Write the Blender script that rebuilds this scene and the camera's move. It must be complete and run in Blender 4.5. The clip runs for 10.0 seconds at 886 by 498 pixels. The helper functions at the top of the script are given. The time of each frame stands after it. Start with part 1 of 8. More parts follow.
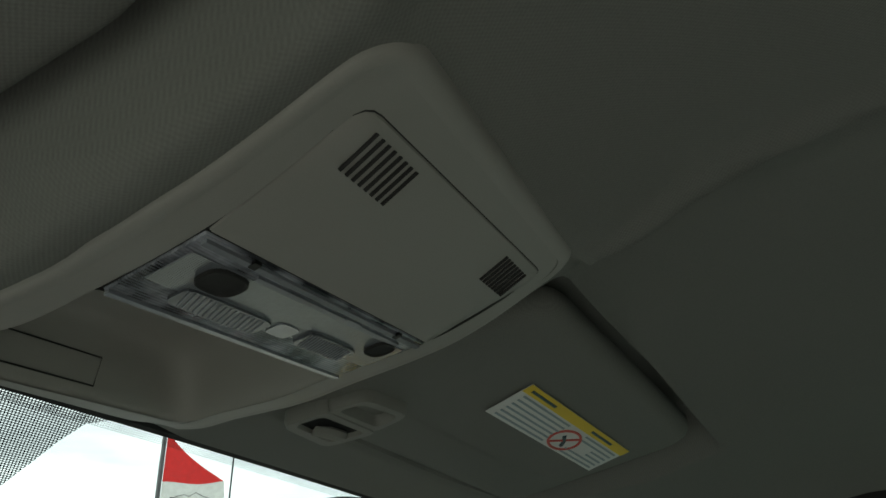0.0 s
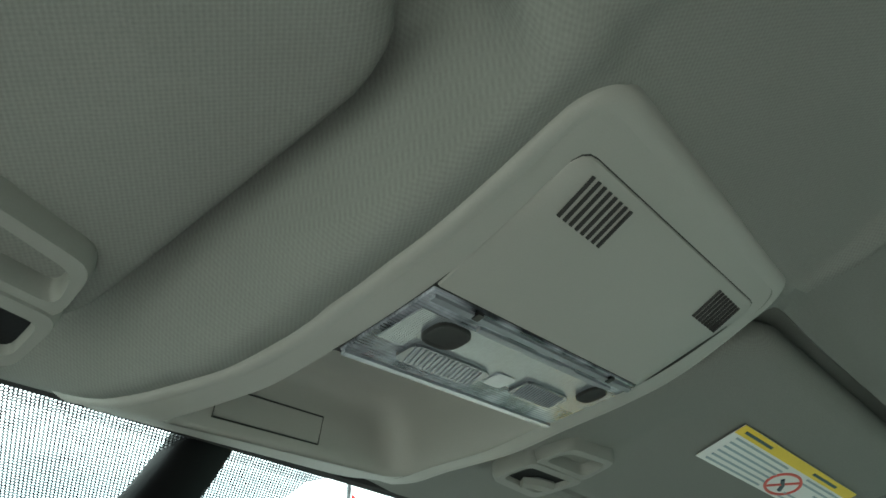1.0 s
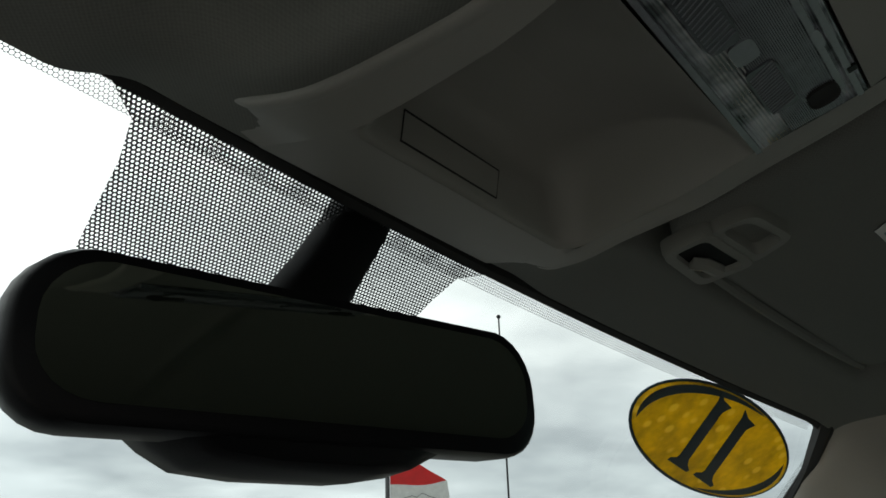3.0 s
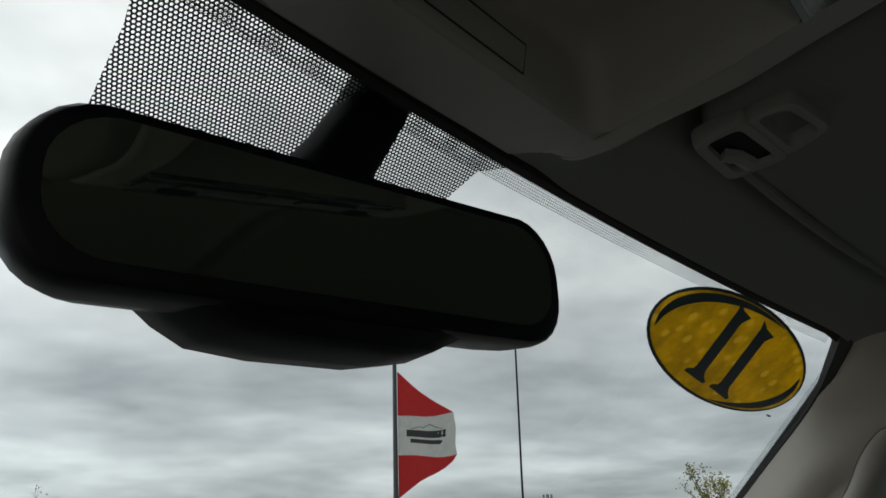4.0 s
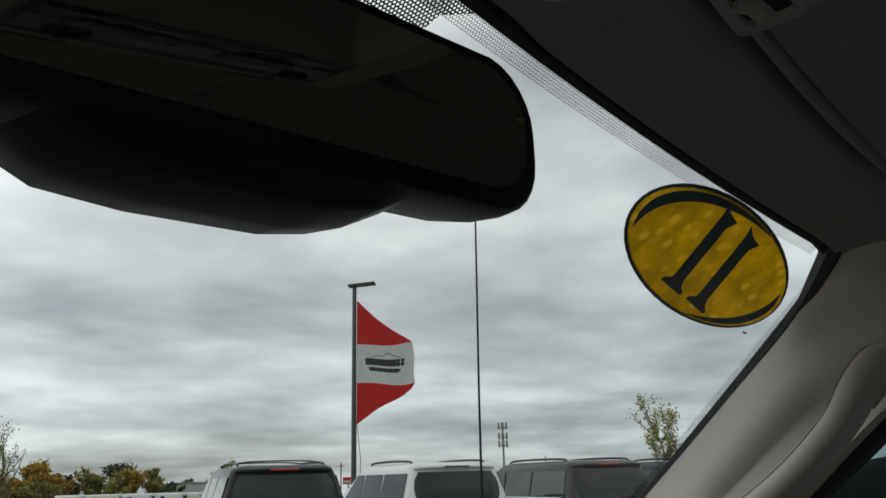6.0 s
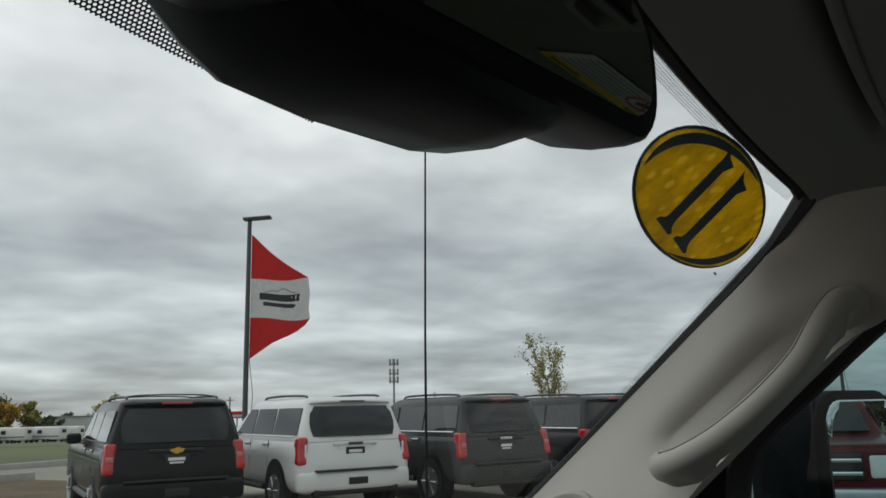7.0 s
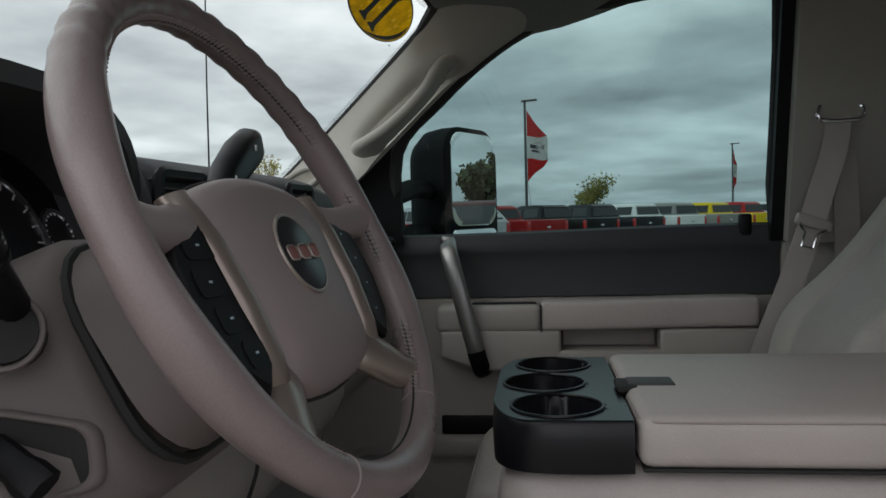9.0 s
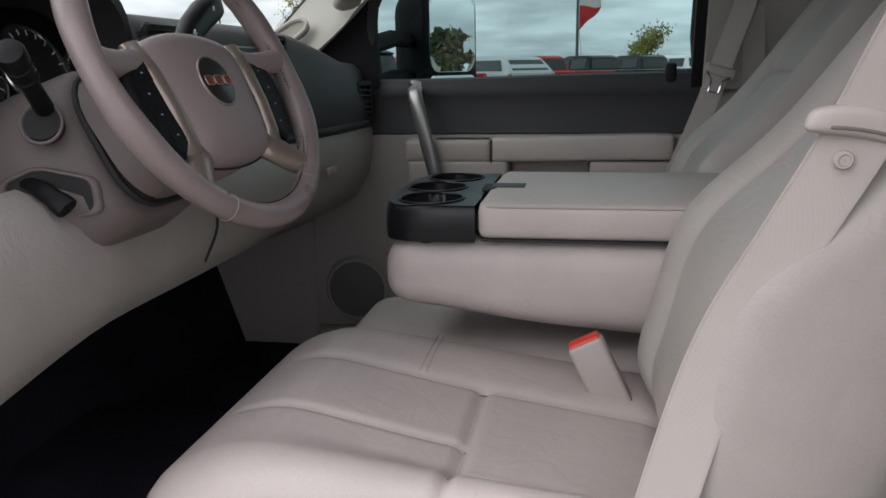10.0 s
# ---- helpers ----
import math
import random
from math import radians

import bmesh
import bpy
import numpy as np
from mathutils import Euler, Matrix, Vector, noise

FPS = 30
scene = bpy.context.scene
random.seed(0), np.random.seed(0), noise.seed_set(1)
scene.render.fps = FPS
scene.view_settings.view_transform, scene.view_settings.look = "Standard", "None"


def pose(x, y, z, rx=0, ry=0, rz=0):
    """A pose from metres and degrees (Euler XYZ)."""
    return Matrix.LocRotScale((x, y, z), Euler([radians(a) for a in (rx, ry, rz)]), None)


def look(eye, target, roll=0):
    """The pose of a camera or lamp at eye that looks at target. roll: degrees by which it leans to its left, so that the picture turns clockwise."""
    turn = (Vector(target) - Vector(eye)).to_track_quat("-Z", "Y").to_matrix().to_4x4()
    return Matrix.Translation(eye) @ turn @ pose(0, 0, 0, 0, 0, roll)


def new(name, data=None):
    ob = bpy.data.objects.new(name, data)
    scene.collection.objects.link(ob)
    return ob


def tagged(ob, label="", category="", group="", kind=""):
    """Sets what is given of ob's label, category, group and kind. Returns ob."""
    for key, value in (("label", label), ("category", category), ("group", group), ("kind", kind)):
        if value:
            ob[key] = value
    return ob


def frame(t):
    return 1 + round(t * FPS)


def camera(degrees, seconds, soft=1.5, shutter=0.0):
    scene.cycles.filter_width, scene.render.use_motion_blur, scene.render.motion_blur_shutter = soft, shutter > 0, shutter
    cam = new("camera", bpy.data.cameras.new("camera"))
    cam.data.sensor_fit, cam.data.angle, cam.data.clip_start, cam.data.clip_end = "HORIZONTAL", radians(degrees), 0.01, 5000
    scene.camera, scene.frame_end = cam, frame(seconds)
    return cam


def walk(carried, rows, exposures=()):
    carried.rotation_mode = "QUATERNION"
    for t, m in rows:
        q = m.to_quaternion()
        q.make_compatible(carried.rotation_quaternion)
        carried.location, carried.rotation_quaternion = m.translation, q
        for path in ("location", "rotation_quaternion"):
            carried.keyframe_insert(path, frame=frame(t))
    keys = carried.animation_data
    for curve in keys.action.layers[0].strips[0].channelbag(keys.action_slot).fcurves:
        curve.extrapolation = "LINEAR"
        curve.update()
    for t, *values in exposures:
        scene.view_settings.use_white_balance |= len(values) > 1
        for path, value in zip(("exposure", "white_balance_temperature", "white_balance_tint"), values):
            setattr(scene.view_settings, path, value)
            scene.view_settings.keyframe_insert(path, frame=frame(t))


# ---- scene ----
cam = camera(57.8, 10.0, soft=1.6)
PATH = [
    (0, (-0.268, -0.213, 1.876), (1.416, 0.448, 2.728), -1.1),
    (0.5, (-0.279, -0.21, 1.874), (1.268, 0.653, 2.803), -0.5),
    (1, (-0.28, -0.196, 1.873), (1.168, 0.785, 2.841), -0.1),
    (1.5, (-0.272, -0.181, 1.868), (1.125, 0.86, 2.849), 0.1),
    (2, (-0.256, -0.155, 1.859), (1.127, 0.915, 2.831), -0.3),
    (2.5, (-0.248, -0.116, 1.838), (1.153, 0.994, 2.736), -0.3),
    (2.7, (-0.258, -0.092, 1.816), (1.175, 0.982, 2.706), -1.6),
    (3.8, (-0.251, -0.064, 1.786), (1.239, 1.05, 2.519), -2.3),
    (4.5, (-0.206, -0.035, 1.772), (1.324, 1.08, 2.415), -1.8),
    (5, (-0.196, -0.057, 1.783), (1.368, 1.052, 2.352), -1.8),
    (5.5, (-0.167, -0.049, 1.778), (1.409, 1.046, 2.342), -1.8),
    (7, (-0.209, 0.077, 1.775), (1.546, 0.953, 2.165), -1.3),
    (7.5, (-0.372, 0.071, 1.716), (1.503, 0.716, 1.978), -1.5),
    (8, (-0.512, -0.019, 1.634), (1.422, 0.476, 1.749), -1.4),
    (8.5, (-0.677, -0.062, 1.581), (1.306, 0.203, 1.584), -1.3),
    (9, (-0.933, -0.095, 1.563), (1.052, 0.142, 1.482), -1.5),
    (9.5, (-1.121, -0.175, 1.56), (0.849, 0.059, 1.311), -1.4),
    (10, (-1.238, -0.334, 1.551), (0.680, 0.021, 1.110), -1.0),
]
EXPOSURES = [
    (0.0, 1.6, 6500, 3), (0.6, 2.7, 6200, -2), (1.5, 3.2, 6050, -4), (2.0, 1.9, 6200, -5), (2.5, 1.05, 6500, 0), (2.7, 0.9, 6500, 5),
    (3.8, 0.15, 6500, 15), (5.5, 0.25, 6500, 15), (7.0, 0.25, 6500, 16), (8.0, 0.25, 6500, 17), (8.5, 0.5, 6500, 17),
    (9.0, 0.65, 6500, 16), (9.5, 0.85, 6500, 18), (10.0, 1.2, 6500, 20)]
walk(cam, [(t, look(eye, target, roll)) for t, eye, target, roll in PATH], EXPOSURES)

# ---- light: an overcast sky ----
world = bpy.data.worlds.new("overcast_sky")
scene.world = world
world.use_nodes = True
wn, wl = world.node_tree.nodes, world.node_tree.links
wn.clear()


def wnode(kind, **props):
    n = wn.new(kind)
    for k, v in props.items():
        if k == "operation":
            n.operation = v
        elif k == "sky_type":
            n.sky_type = v
    return n


SUN_UP, SUN_TURN = radians(40), radians(35)
sky = wnode("ShaderNodeTexSky", sky_type="NISHITA")
sky.sun_disc, sky.sun_elevation, sky.sun_rotation = False, SUN_UP, SUN_TURN
skydim = wn.new("ShaderNodeMixRGB")
skydim.blend_type = "MULTIPLY"
skydim.inputs[0].default_value = 1.0
skydim.inputs[2].default_value = (0.08, 0.08, 0.08, 1)
wl.new(sky.outputs[0], skydim.inputs[1])
coord = wn.new("ShaderNodeTexCoord")
sep = wn.new("ShaderNodeSeparateXYZ")
wl.new(coord.outputs["Generated"], sep.inputs[0])
zup = wnode("ShaderNodeMath", operation="MAXIMUM")
zup.inputs[1].default_value = 0.0
wl.new(sep.outputs[2], zup.inputs[0])
zadd = wnode("ShaderNodeMath", operation="ADD")
zadd.inputs[1].default_value = 0.13
wl.new(zup.outputs[0], zadd.inputs[0])
flat = []
for axis in (0, 1):
    d = wnode("ShaderNodeMath", operation="DIVIDE")
    wl.new(sep.outputs[axis], d.inputs[0])
    wl.new(zadd.outputs[0], d.inputs[1])
    flat.append(d)
comb = wn.new("ShaderNodeCombineXYZ")
wl.new(flat[0].outputs[0], comb.inputs[0])
wl.new(flat[1].outputs[0], comb.inputs[1])
cl1 = wn.new("ShaderNodeTexNoise")
cl1.inputs["Scale"].default_value, cl1.inputs["Detail"].default_value = 0.62, 6.0
cl1.inputs["Roughness"].default_value, cl1.inputs["Distortion"].default_value = 0.52, 0.25
wl.new(comb.outputs[0], cl1.inputs["Vector"])
cl2 = wn.new("ShaderNodeTexNoise")
cl2.inputs["Scale"].default_value, cl2.inputs["Detail"].default_value = 2.1, 5.0
wl.new(comb.outputs[0], cl2.inputs["Vector"])
clmix = wn.new("ShaderNodeMixRGB")
clmix.inputs[0].default_value = 0.3
wl.new(cl1.outputs[0], clmix.inputs[1])
wl.new(cl2.outputs[0], clmix.inputs[2])
ramp = wn.new("ShaderNodeValToRGB")
ramp.color_ramp.elements[0].position, ramp.color_ramp.elements[0].color = 0.34, (0.235, 0.247, 0.262, 1)
ramp.color_ramp.elements[1].position, ramp.color_ramp.elements[1].color = 0.67, (0.80, 0.803, 0.806, 1)
mid = ramp.color_ramp.elements.new(0.5)
mid.color = (0.465, 0.475, 0.488, 1)
wl.new(clmix.outputs[0], ramp.inputs[0])
hz = wn.new("ShaderNodeValToRGB")
hz.color_ramp.elements[0].position, hz.color_ramp.elements[0].color = 0.0, (0.68, 0.735, 0.78, 1)
hz.color_ramp.elements[1].position, hz.color_ramp.elements[1].color = 0.30, (1, 1, 1, 1)
wl.new(zup.outputs[0], hz.inputs[0])
hmul = wn.new("ShaderNodeMixRGB")
hmul.blend_type = "MULTIPLY"
hmul.inputs[0].default_value = 1.0
wl.new(ramp.outputs[0], hmul.inputs[1])
wl.new(hz.outputs[0], hmul.inputs[2])
cover = wn.new("ShaderNodeMixRGB")
cover.inputs[0].default_value = 0.93
wl.new(skydim.outputs[0], cover.inputs[1])
wl.new(hmul.outputs[0], cover.inputs[2])
bg = wn.new("ShaderNodeBackground")
bg.inputs[1].default_value = 1.4
# the clouds are brightest round the hidden sun
sunward = wn.new("ShaderNodeVectorMath")
sunward.operation = "DOT_PRODUCT"
sunward.inputs[1].default_value = (-math.sin(SUN_TURN) * math.cos(SUN_UP), math.cos(SUN_TURN) * math.cos(SUN_UP), math.sin(SUN_UP))
wl.new(coord.outputs["Generated"], sunward.inputs[0])
glow = wn.new("ShaderNodeMapRange")
glow.interpolation_type = "SMOOTHSTEP"
glow.inputs["From Min"].default_value, glow.inputs["From Max"].default_value = 0.1, 1.0
glow.inputs["To Min"].default_value, glow.inputs["To Max"].default_value = 0.9, 1.5
wl.new(sunward.outputs["Value"], glow.inputs["Value"])
bright = wn.new("ShaderNodeVectorMath")
bright.operation = "SCALE"
wl.new(cover.outputs[0], bright.inputs[0])
wl.new(glow.outputs[0], bright.inputs["Scale"])
wl.new(bright.outputs[0], bg.inputs[0])
wout = wn.new("ShaderNodeOutputWorld")
wl.new(bg.outputs[0], wout.inputs[0])

sun = new("sun", bpy.data.lights.new("sun", "SUN"))
sun.data.energy, sun.data.angle, sun.data.color = 0.4, radians(45), (1.0, 0.98, 0.95)
sun.matrix_world = look((0, 0, 0), (math.sin(SUN_TURN) * math.cos(SUN_UP), -math.cos(SUN_TURN) * math.cos(SUN_UP), -math.sin(SUN_UP)))


# ---- materials ----
def nodes_of(name):
    m = bpy.data.materials.new(name)
    m.use_nodes = True
    nt = m.node_tree
    return m, nt, nt.nodes["Principled BSDF"]


def surface(name, color, rough=0.5, metal=0.0, grain=400.0, relief=0.15, vary=0.12, stain=6.0, coat=0.0, spec=0.5, weave=0.0, ridge=0.0005, each=0.0, wrinkle=0.0):
    """A two-scale procedural surface: broad staining, fine grain, bump; weave (threads per metre) gives cloth."""
    m, nt, bsdf = nodes_of(name)
    n, l = nt.nodes, nt.links
    tc = n.new("ShaderNodeTexCoord")
    big = n.new("ShaderNodeTexNoise")
    big.inputs["Scale"].default_value, big.inputs["Detail"].default_value = stain, 5.0
    l.new(tc.outputs["Object"], big.inputs["Vector"])
    fine = n.new("ShaderNodeTexNoise")
    fine.inputs["Scale"].default_value, fine.inputs["Detail"].default_value = grain, 3.0
    l.new(tc.outputs["Object"], fine.inputs["Vector"])
    mixv = n.new("ShaderNodeMath")
    mixv.operation = "MULTIPLY_ADD"
    mixv.inputs[1].default_value = 0.35
    l.new(fine.outputs[0], mixv.inputs[0])
    half = n.new("ShaderNodeMath")
    half.operation = "MULTIPLY"
    half.inputs[1].default_value = 0.65
    l.new(big.outputs[0], half.inputs[0])
    l.new(half.outputs[0], mixv.inputs[2])
    ramp = n.new("ShaderNodeValToRGB")
    lo, hi = [max(0.0, c * (1 - vary)) for c in color], [min(1.0, c * (1 + vary)) for c in color]
    ramp.color_ramp.elements[0].position, ramp.color_ramp.elements[0].color = 0.32, (*lo, 1)
    ramp.color_ramp.elements[1].position, ramp.color_ramp.elements[1].color = 0.68, (*hi, 1)
    l.new(mixv.outputs[0], ramp.inputs[0])
    out = ramp.outputs[0]
    if each:
        info = n.new("ShaderNodeObjectInfo")
        hsv = n.new("ShaderNodeHueSaturation")
        mr = n.new("ShaderNodeMapRange")
        mr.inputs["To Min"].default_value, mr.inputs["To Max"].default_value = 1 - each, 1 + each
        l.new(info.outputs["Random"], mr.inputs["Value"])
        l.new(mr.outputs[0], hsv.inputs["Value"])
        l.new(out, hsv.inputs["Color"])
        out = hsv.outputs[0]
    l.new(out, bsdf.inputs["Base Color"])
    rr = n.new("ShaderNodeMapRange")
    spread = min(0.08, rough * 0.4)
    rr.inputs["To Min"].default_value, rr.inputs["To Max"].default_value = rough - spread, min(1.0, rough + spread)
    l.new(big.outputs[0], rr.inputs["Value"])
    l.new(rr.outputs[0], bsdf.inputs["Roughness"])
    bsdf.inputs["Metallic"].default_value = metal
    bsdf.inputs["Specular IOR Level"].default_value = spec
    bsdf.inputs["Coat Weight"].default_value = coat
    bsdf.inputs["Coat Roughness"].default_value = 0.05
    height = fine.outputs[0]
    if weave:
        sp = n.new("ShaderNodeSeparateXYZ")
        l.new(tc.outputs["Object"], sp.inputs[0])
        waves = []
        for axis in (0, 1):
            w = n.new("ShaderNodeMath")
            w.operation = "MULTIPLY"
            w.inputs[1].default_value = weave * 2 * math.pi
            l.new(sp.outputs[axis], w.inputs[0])
            si = n.new("ShaderNodeMath")
            si.operation = "SINE"
            l.new(w.outputs[0], si.inputs[0])
            waves.append(si)
        mul = n.new("ShaderNodeMath")
        mul.operation = "MULTIPLY"
        l.new(waves[0].outputs[0], mul.inputs[0])
        l.new(waves[1].outputs[0], mul.inputs[1])
        add = n.new("ShaderNodeMath")
        add.operation = "MULTIPLY_ADD"
        add.inputs[1].default_value = 0.5
        l.new(mul.outputs[0], add.inputs[0])
        l.new(fine.outputs[0], add.inputs[2])
        height = add.outputs[0]
        shade = n.new("ShaderNodeMixRGB")
        shade.blend_type = "MULTIPLY"
        shade.inputs[0].default_value = 0.35
        l.new(out, shade.inputs[1])
        cr = n.new("ShaderNodeMapRange")
        cr.inputs["From Min"].default_value, cr.inputs["From Max"].default_value = -0.2, 1.0
        cr.inputs["To Min"].default_value, cr.inputs["To Max"].default_value = 0.55, 1.1
        l.new(height, cr.inputs["Value"])
        l.new(cr.outputs[0], shade.inputs[2])
        l.new(shade.outputs[0], bsdf.inputs["Base Color"])
    bump = n.new("ShaderNodeBump")
    bump.inputs["Strength"].default_value, bump.inputs["Distance"].default_value = relief, ridge
    l.new(height, bump.inputs["Height"])
    if wrinkle:
        fold = n.new("ShaderNodeTexNoise")
        fold.inputs["Scale"].default_value, fold.inputs["Detail"].default_value = 17.0, 5.0
        fold.inputs["Roughness"].default_value, fold.inputs["Distortion"].default_value = 0.62, 1.8
        l.new(tc.outputs["Object"], fold.inputs["Vector"])
        soft = n.new("ShaderNodeBump")
        soft.inputs["Strength"].default_value, soft.inputs["Distance"].default_value = wrinkle, 0.006
        l.new(fold.outputs[0], soft.inputs["Height"])
        l.new(soft.outputs[0], bump.inputs["Normal"])
    l.new(bump.outputs[0], bsdf.inputs["Normal"])
    return m


def pane(name, tint, rough=0.0, base=0.035):
    """Thin glass: tinted see-through with a sheen that grows towards grazing."""
    m, nt, bsdf = nodes_of(name)
    n, l = nt.nodes, nt.links
    n.remove(bsdf)
    tr, gl, mix, lw = (n.new(k) for k in ("ShaderNodeBsdfTransparent", "ShaderNodeBsdfGlossy", "ShaderNodeMixShader", "ShaderNodeLayerWeight"))
    tr.inputs[0].default_value = (*tint, 1)
    gl.inputs["Roughness"].default_value = rough
    lw.inputs[0].default_value = 0.5
    power, scale = n.new("ShaderNodeMath"), n.new("ShaderNodeMath")
    power.operation, scale.operation = "POWER", "MULTIPLY_ADD"
    power.inputs[1].default_value = 5.0
    scale.inputs[1].default_value, scale.inputs[2].default_value = 0.75, base
    l.new(lw.outputs["Facing"], power.inputs[0])
    l.new(power.outputs[0], scale.inputs[0])
    l.new(scale.outputs[0], mix.inputs[0])
    l.new(tr.outputs[0], mix.inputs[1])
    l.new(gl.outputs[0], mix.inputs[2])
    l.new(mix.outputs[0], n["Material Output"].inputs[0])
    return m


def clear_plastic(name):
    m, nt, bsdf = nodes_of(name)
    n, l = nt.nodes, nt.links
    bsdf.inputs["Base Color"].default_value = (0.50, 0.53, 0.60, 1)
    bsdf.inputs["Roughness"].default_value = 0.18
    bsdf.inputs["Specular IOR Level"].default_value = 0.8
    tc, sp = n.new("ShaderNodeTexCoord"), n.new("ShaderNodeSeparateXYZ")
    l.new(tc.outputs["Object"], sp.inputs[0])
    w = n.new("ShaderNodeMath")
    w.operation = "MULTIPLY"
    w.inputs[1].default_value = 2 * math.pi * 620
    l.new(sp.outputs[1], w.inputs[0])
    si = n.new("ShaderNodeMath")
    si.operation = "SINE"
    l.new(w.outputs[0], si.inputs[0])
    blotch = n.new("ShaderNodeTexNoise")
    blotch.inputs["Scale"].default_value, blotch.inputs["Detail"].default_value = 38, 3
    l.new(tc.outputs["Object"], blotch.inputs["Vector"])
    ramp = n.new("ShaderNodeValToRGB")
    ramp.color_ramp.elements[0].position, ramp.color_ramp.elements[0].color = 0.42, (0.045, 0.05, 0.062, 1)
    ramp.color_ramp.elements[1].position, ramp.color_ramp.elements[1].color = 0.64, (0.40, 0.42, 0.48, 1)
    l.new(blotch.outputs[0], ramp.inputs[0])
    l.new(ramp.outputs[0], bsdf.inputs["Base Color"])
    bump = n.new("ShaderNodeBump")
    bump.inputs["Strength"].default_value, bump.inputs["Distance"].default_value = 0.5, 0.0004
    l.new(si.outputs[0], bump.inputs["Height"])
    l.new(bump.outputs[0], bsdf.inputs["Normal"])
    return m


def frit_print(name, pitch=0.0031, hole=0.36):
    """Black ceramic print with rows of round clear holes, in the sheet's own u and v, which are metres."""
    m, nt, bsdf = nodes_of(name)
    n, l = nt.nodes, nt.links
    bsdf.inputs["Base Color"].default_value = (0.012, 0.012, 0.014, 1)
    bsdf.inputs["Roughness"].default_value = 0.55
    uv, sp = n.new("ShaderNodeUVMap"), n.new("ShaderNodeSeparateXYZ")
    uv.uv_map = "metres"
    l.new(uv.outputs[0], sp.inputs[0])

    def math1(op, a, b=None):
        k = n.new("ShaderNodeMath")
        k.operation = op
        for i, v in enumerate((a, b)):
            if v is None:
                continue
            if isinstance(v, float):
                k.inputs[i].default_value = v
            else:
                l.new(v, k.inputs[i])
        return k.outputs[0]

    dists = []
    for shift in (0.0, 0.5):
        u = math1("ADD", math1("DIVIDE", sp.outputs[0], pitch), shift)
        v = math1("ADD", math1("DIVIDE", sp.outputs[1], pitch * 1.732), shift)
        du = math1("SUBTRACT", math1("FRACT", u), 0.5)
        dv = math1("MULTIPLY", math1("SUBTRACT", math1("FRACT", v), 0.5), 1.732)
        dists.append(math1("SQRT", math1("ADD", math1("MULTIPLY", du, du), math1("MULTIPLY", dv, dv))))
    near = math1("MINIMUM", dists[0], dists[1])
    solid = math1("GREATER_THAN", near, hole)
    l.new(solid, bsdf.inputs["Alpha"])
    return m


M_HEAD = surface("headliner_cloth", (0.205, 0.211, 0.198), 0.92, grain=900, relief=0.2, vary=0.05, stain=4, weave=480, spec=0.15)
M_TRIM = surface("grey_beige_trim_plastic", (0.30, 0.296, 0.276), 0.55, grain=1500, relief=0.12, vary=0.05, stain=5)
M_CLIP = surface("visor_clip_plastic", (0.235, 0.238, 0.222), 0.6, grain=1200, relief=0.1, vary=0.05)
M_TRIMDARK = surface("shadow_gap_rubber", (0.02, 0.02, 0.02), 0.8)
M_PILLAR = surface("pillar_trim_plastic", (0.36, 0.338, 0.302), 0.6, grain=1200, relief=0.2, vary=0.06, stain=7)
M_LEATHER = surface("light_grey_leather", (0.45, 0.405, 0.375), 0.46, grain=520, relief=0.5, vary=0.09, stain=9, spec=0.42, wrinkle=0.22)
# the same leather in a darker tone: backrests, headrests, rear bench, knee panel
M_LEATHER_D = surface("darker_grey_leather", (0.335, 0.312, 0.285), 0.5, grain=520, relief=0.5, vary=0.10, stain=9, spec=0.4, wrinkle=0.25)
M_STITCH = surface("wheel_stitching", (0.21, 0.175, 0.165), 0.7, grain=1500)
M_SEAM = surface("sewn_joint_shadow", (0.15, 0.13, 0.12), 0.8)
M_THREAD = surface("seam_thread", (0.34, 0.30, 0.275), 0.8, grain=1500)
M_BEIGE = surface("beige_moulded_plastic", (0.365, 0.335, 0.303), 0.55, grain=900, relief=0.3, vary=0.06, stain=6)
M_DASH = surface("dark_grey_dash_plastic", (0.058, 0.058, 0.061), 0.6, grain=900, relief=0.4, vary=0.12, stain=8)
M_DOORD = surface("charcoal_door_vinyl", (0.038, 0.039, 0.042), 0.68, grain=800, relief=0.4, vary=0.1, stain=6)
M_BLACK = surface("black_plastic", (0.007, 0.007, 0.008), 0.45, grain=900, relief=0.15, spec=0.2)
M_HOUSING = surface("coarse_black_housing", (0.007, 0.007, 0.008), 0.7, grain=500, relief=0.3, spec=0.12)
M_SATIN = surface("satin_black_tray", (0.008, 0.008, 0.010), 0.3, grain=900, relief=0.1, spec=0.28)
M_CARPET = surface("black_carpet", (0.022, 0.022, 0.030), 0.98, grain=700, relief=1.0, vary=0.4, ridge=0.003, spec=0.1)
M_WHEEL = surface("taupe_wheel_leather", (0.205, 0.164, 0.159), 0.30, grain=700, relief=0.4, vary=0.14, stain=16, spec=0.5, wrinkle=0.10)
M_SHROUD = surface("taupe_column_plastic", (0.145, 0.121, 0.115), 0.6, grain=900, relief=0.3, vary=0.08, stain=8)
M_HUB = surface("taupe_airbag_cover", (0.25, 0.205, 0.199), 0.5, grain=900, relief=0.25, vary=0.06, stain=9)
M_SPOKE = surface("bronze_grey_paint", (0.30, 0.25, 0.215), 0.32, metal=0.55, grain=900, relief=0.05, vary=0.06)
M_CHROME = surface("chrome", (0.75, 0.75, 0.76), 0.12, metal=1.0, grain=300, relief=0.02, vary=0.03)
M_RED = surface("red_plastic", (0.62, 0.03, 0.015), 0.4)
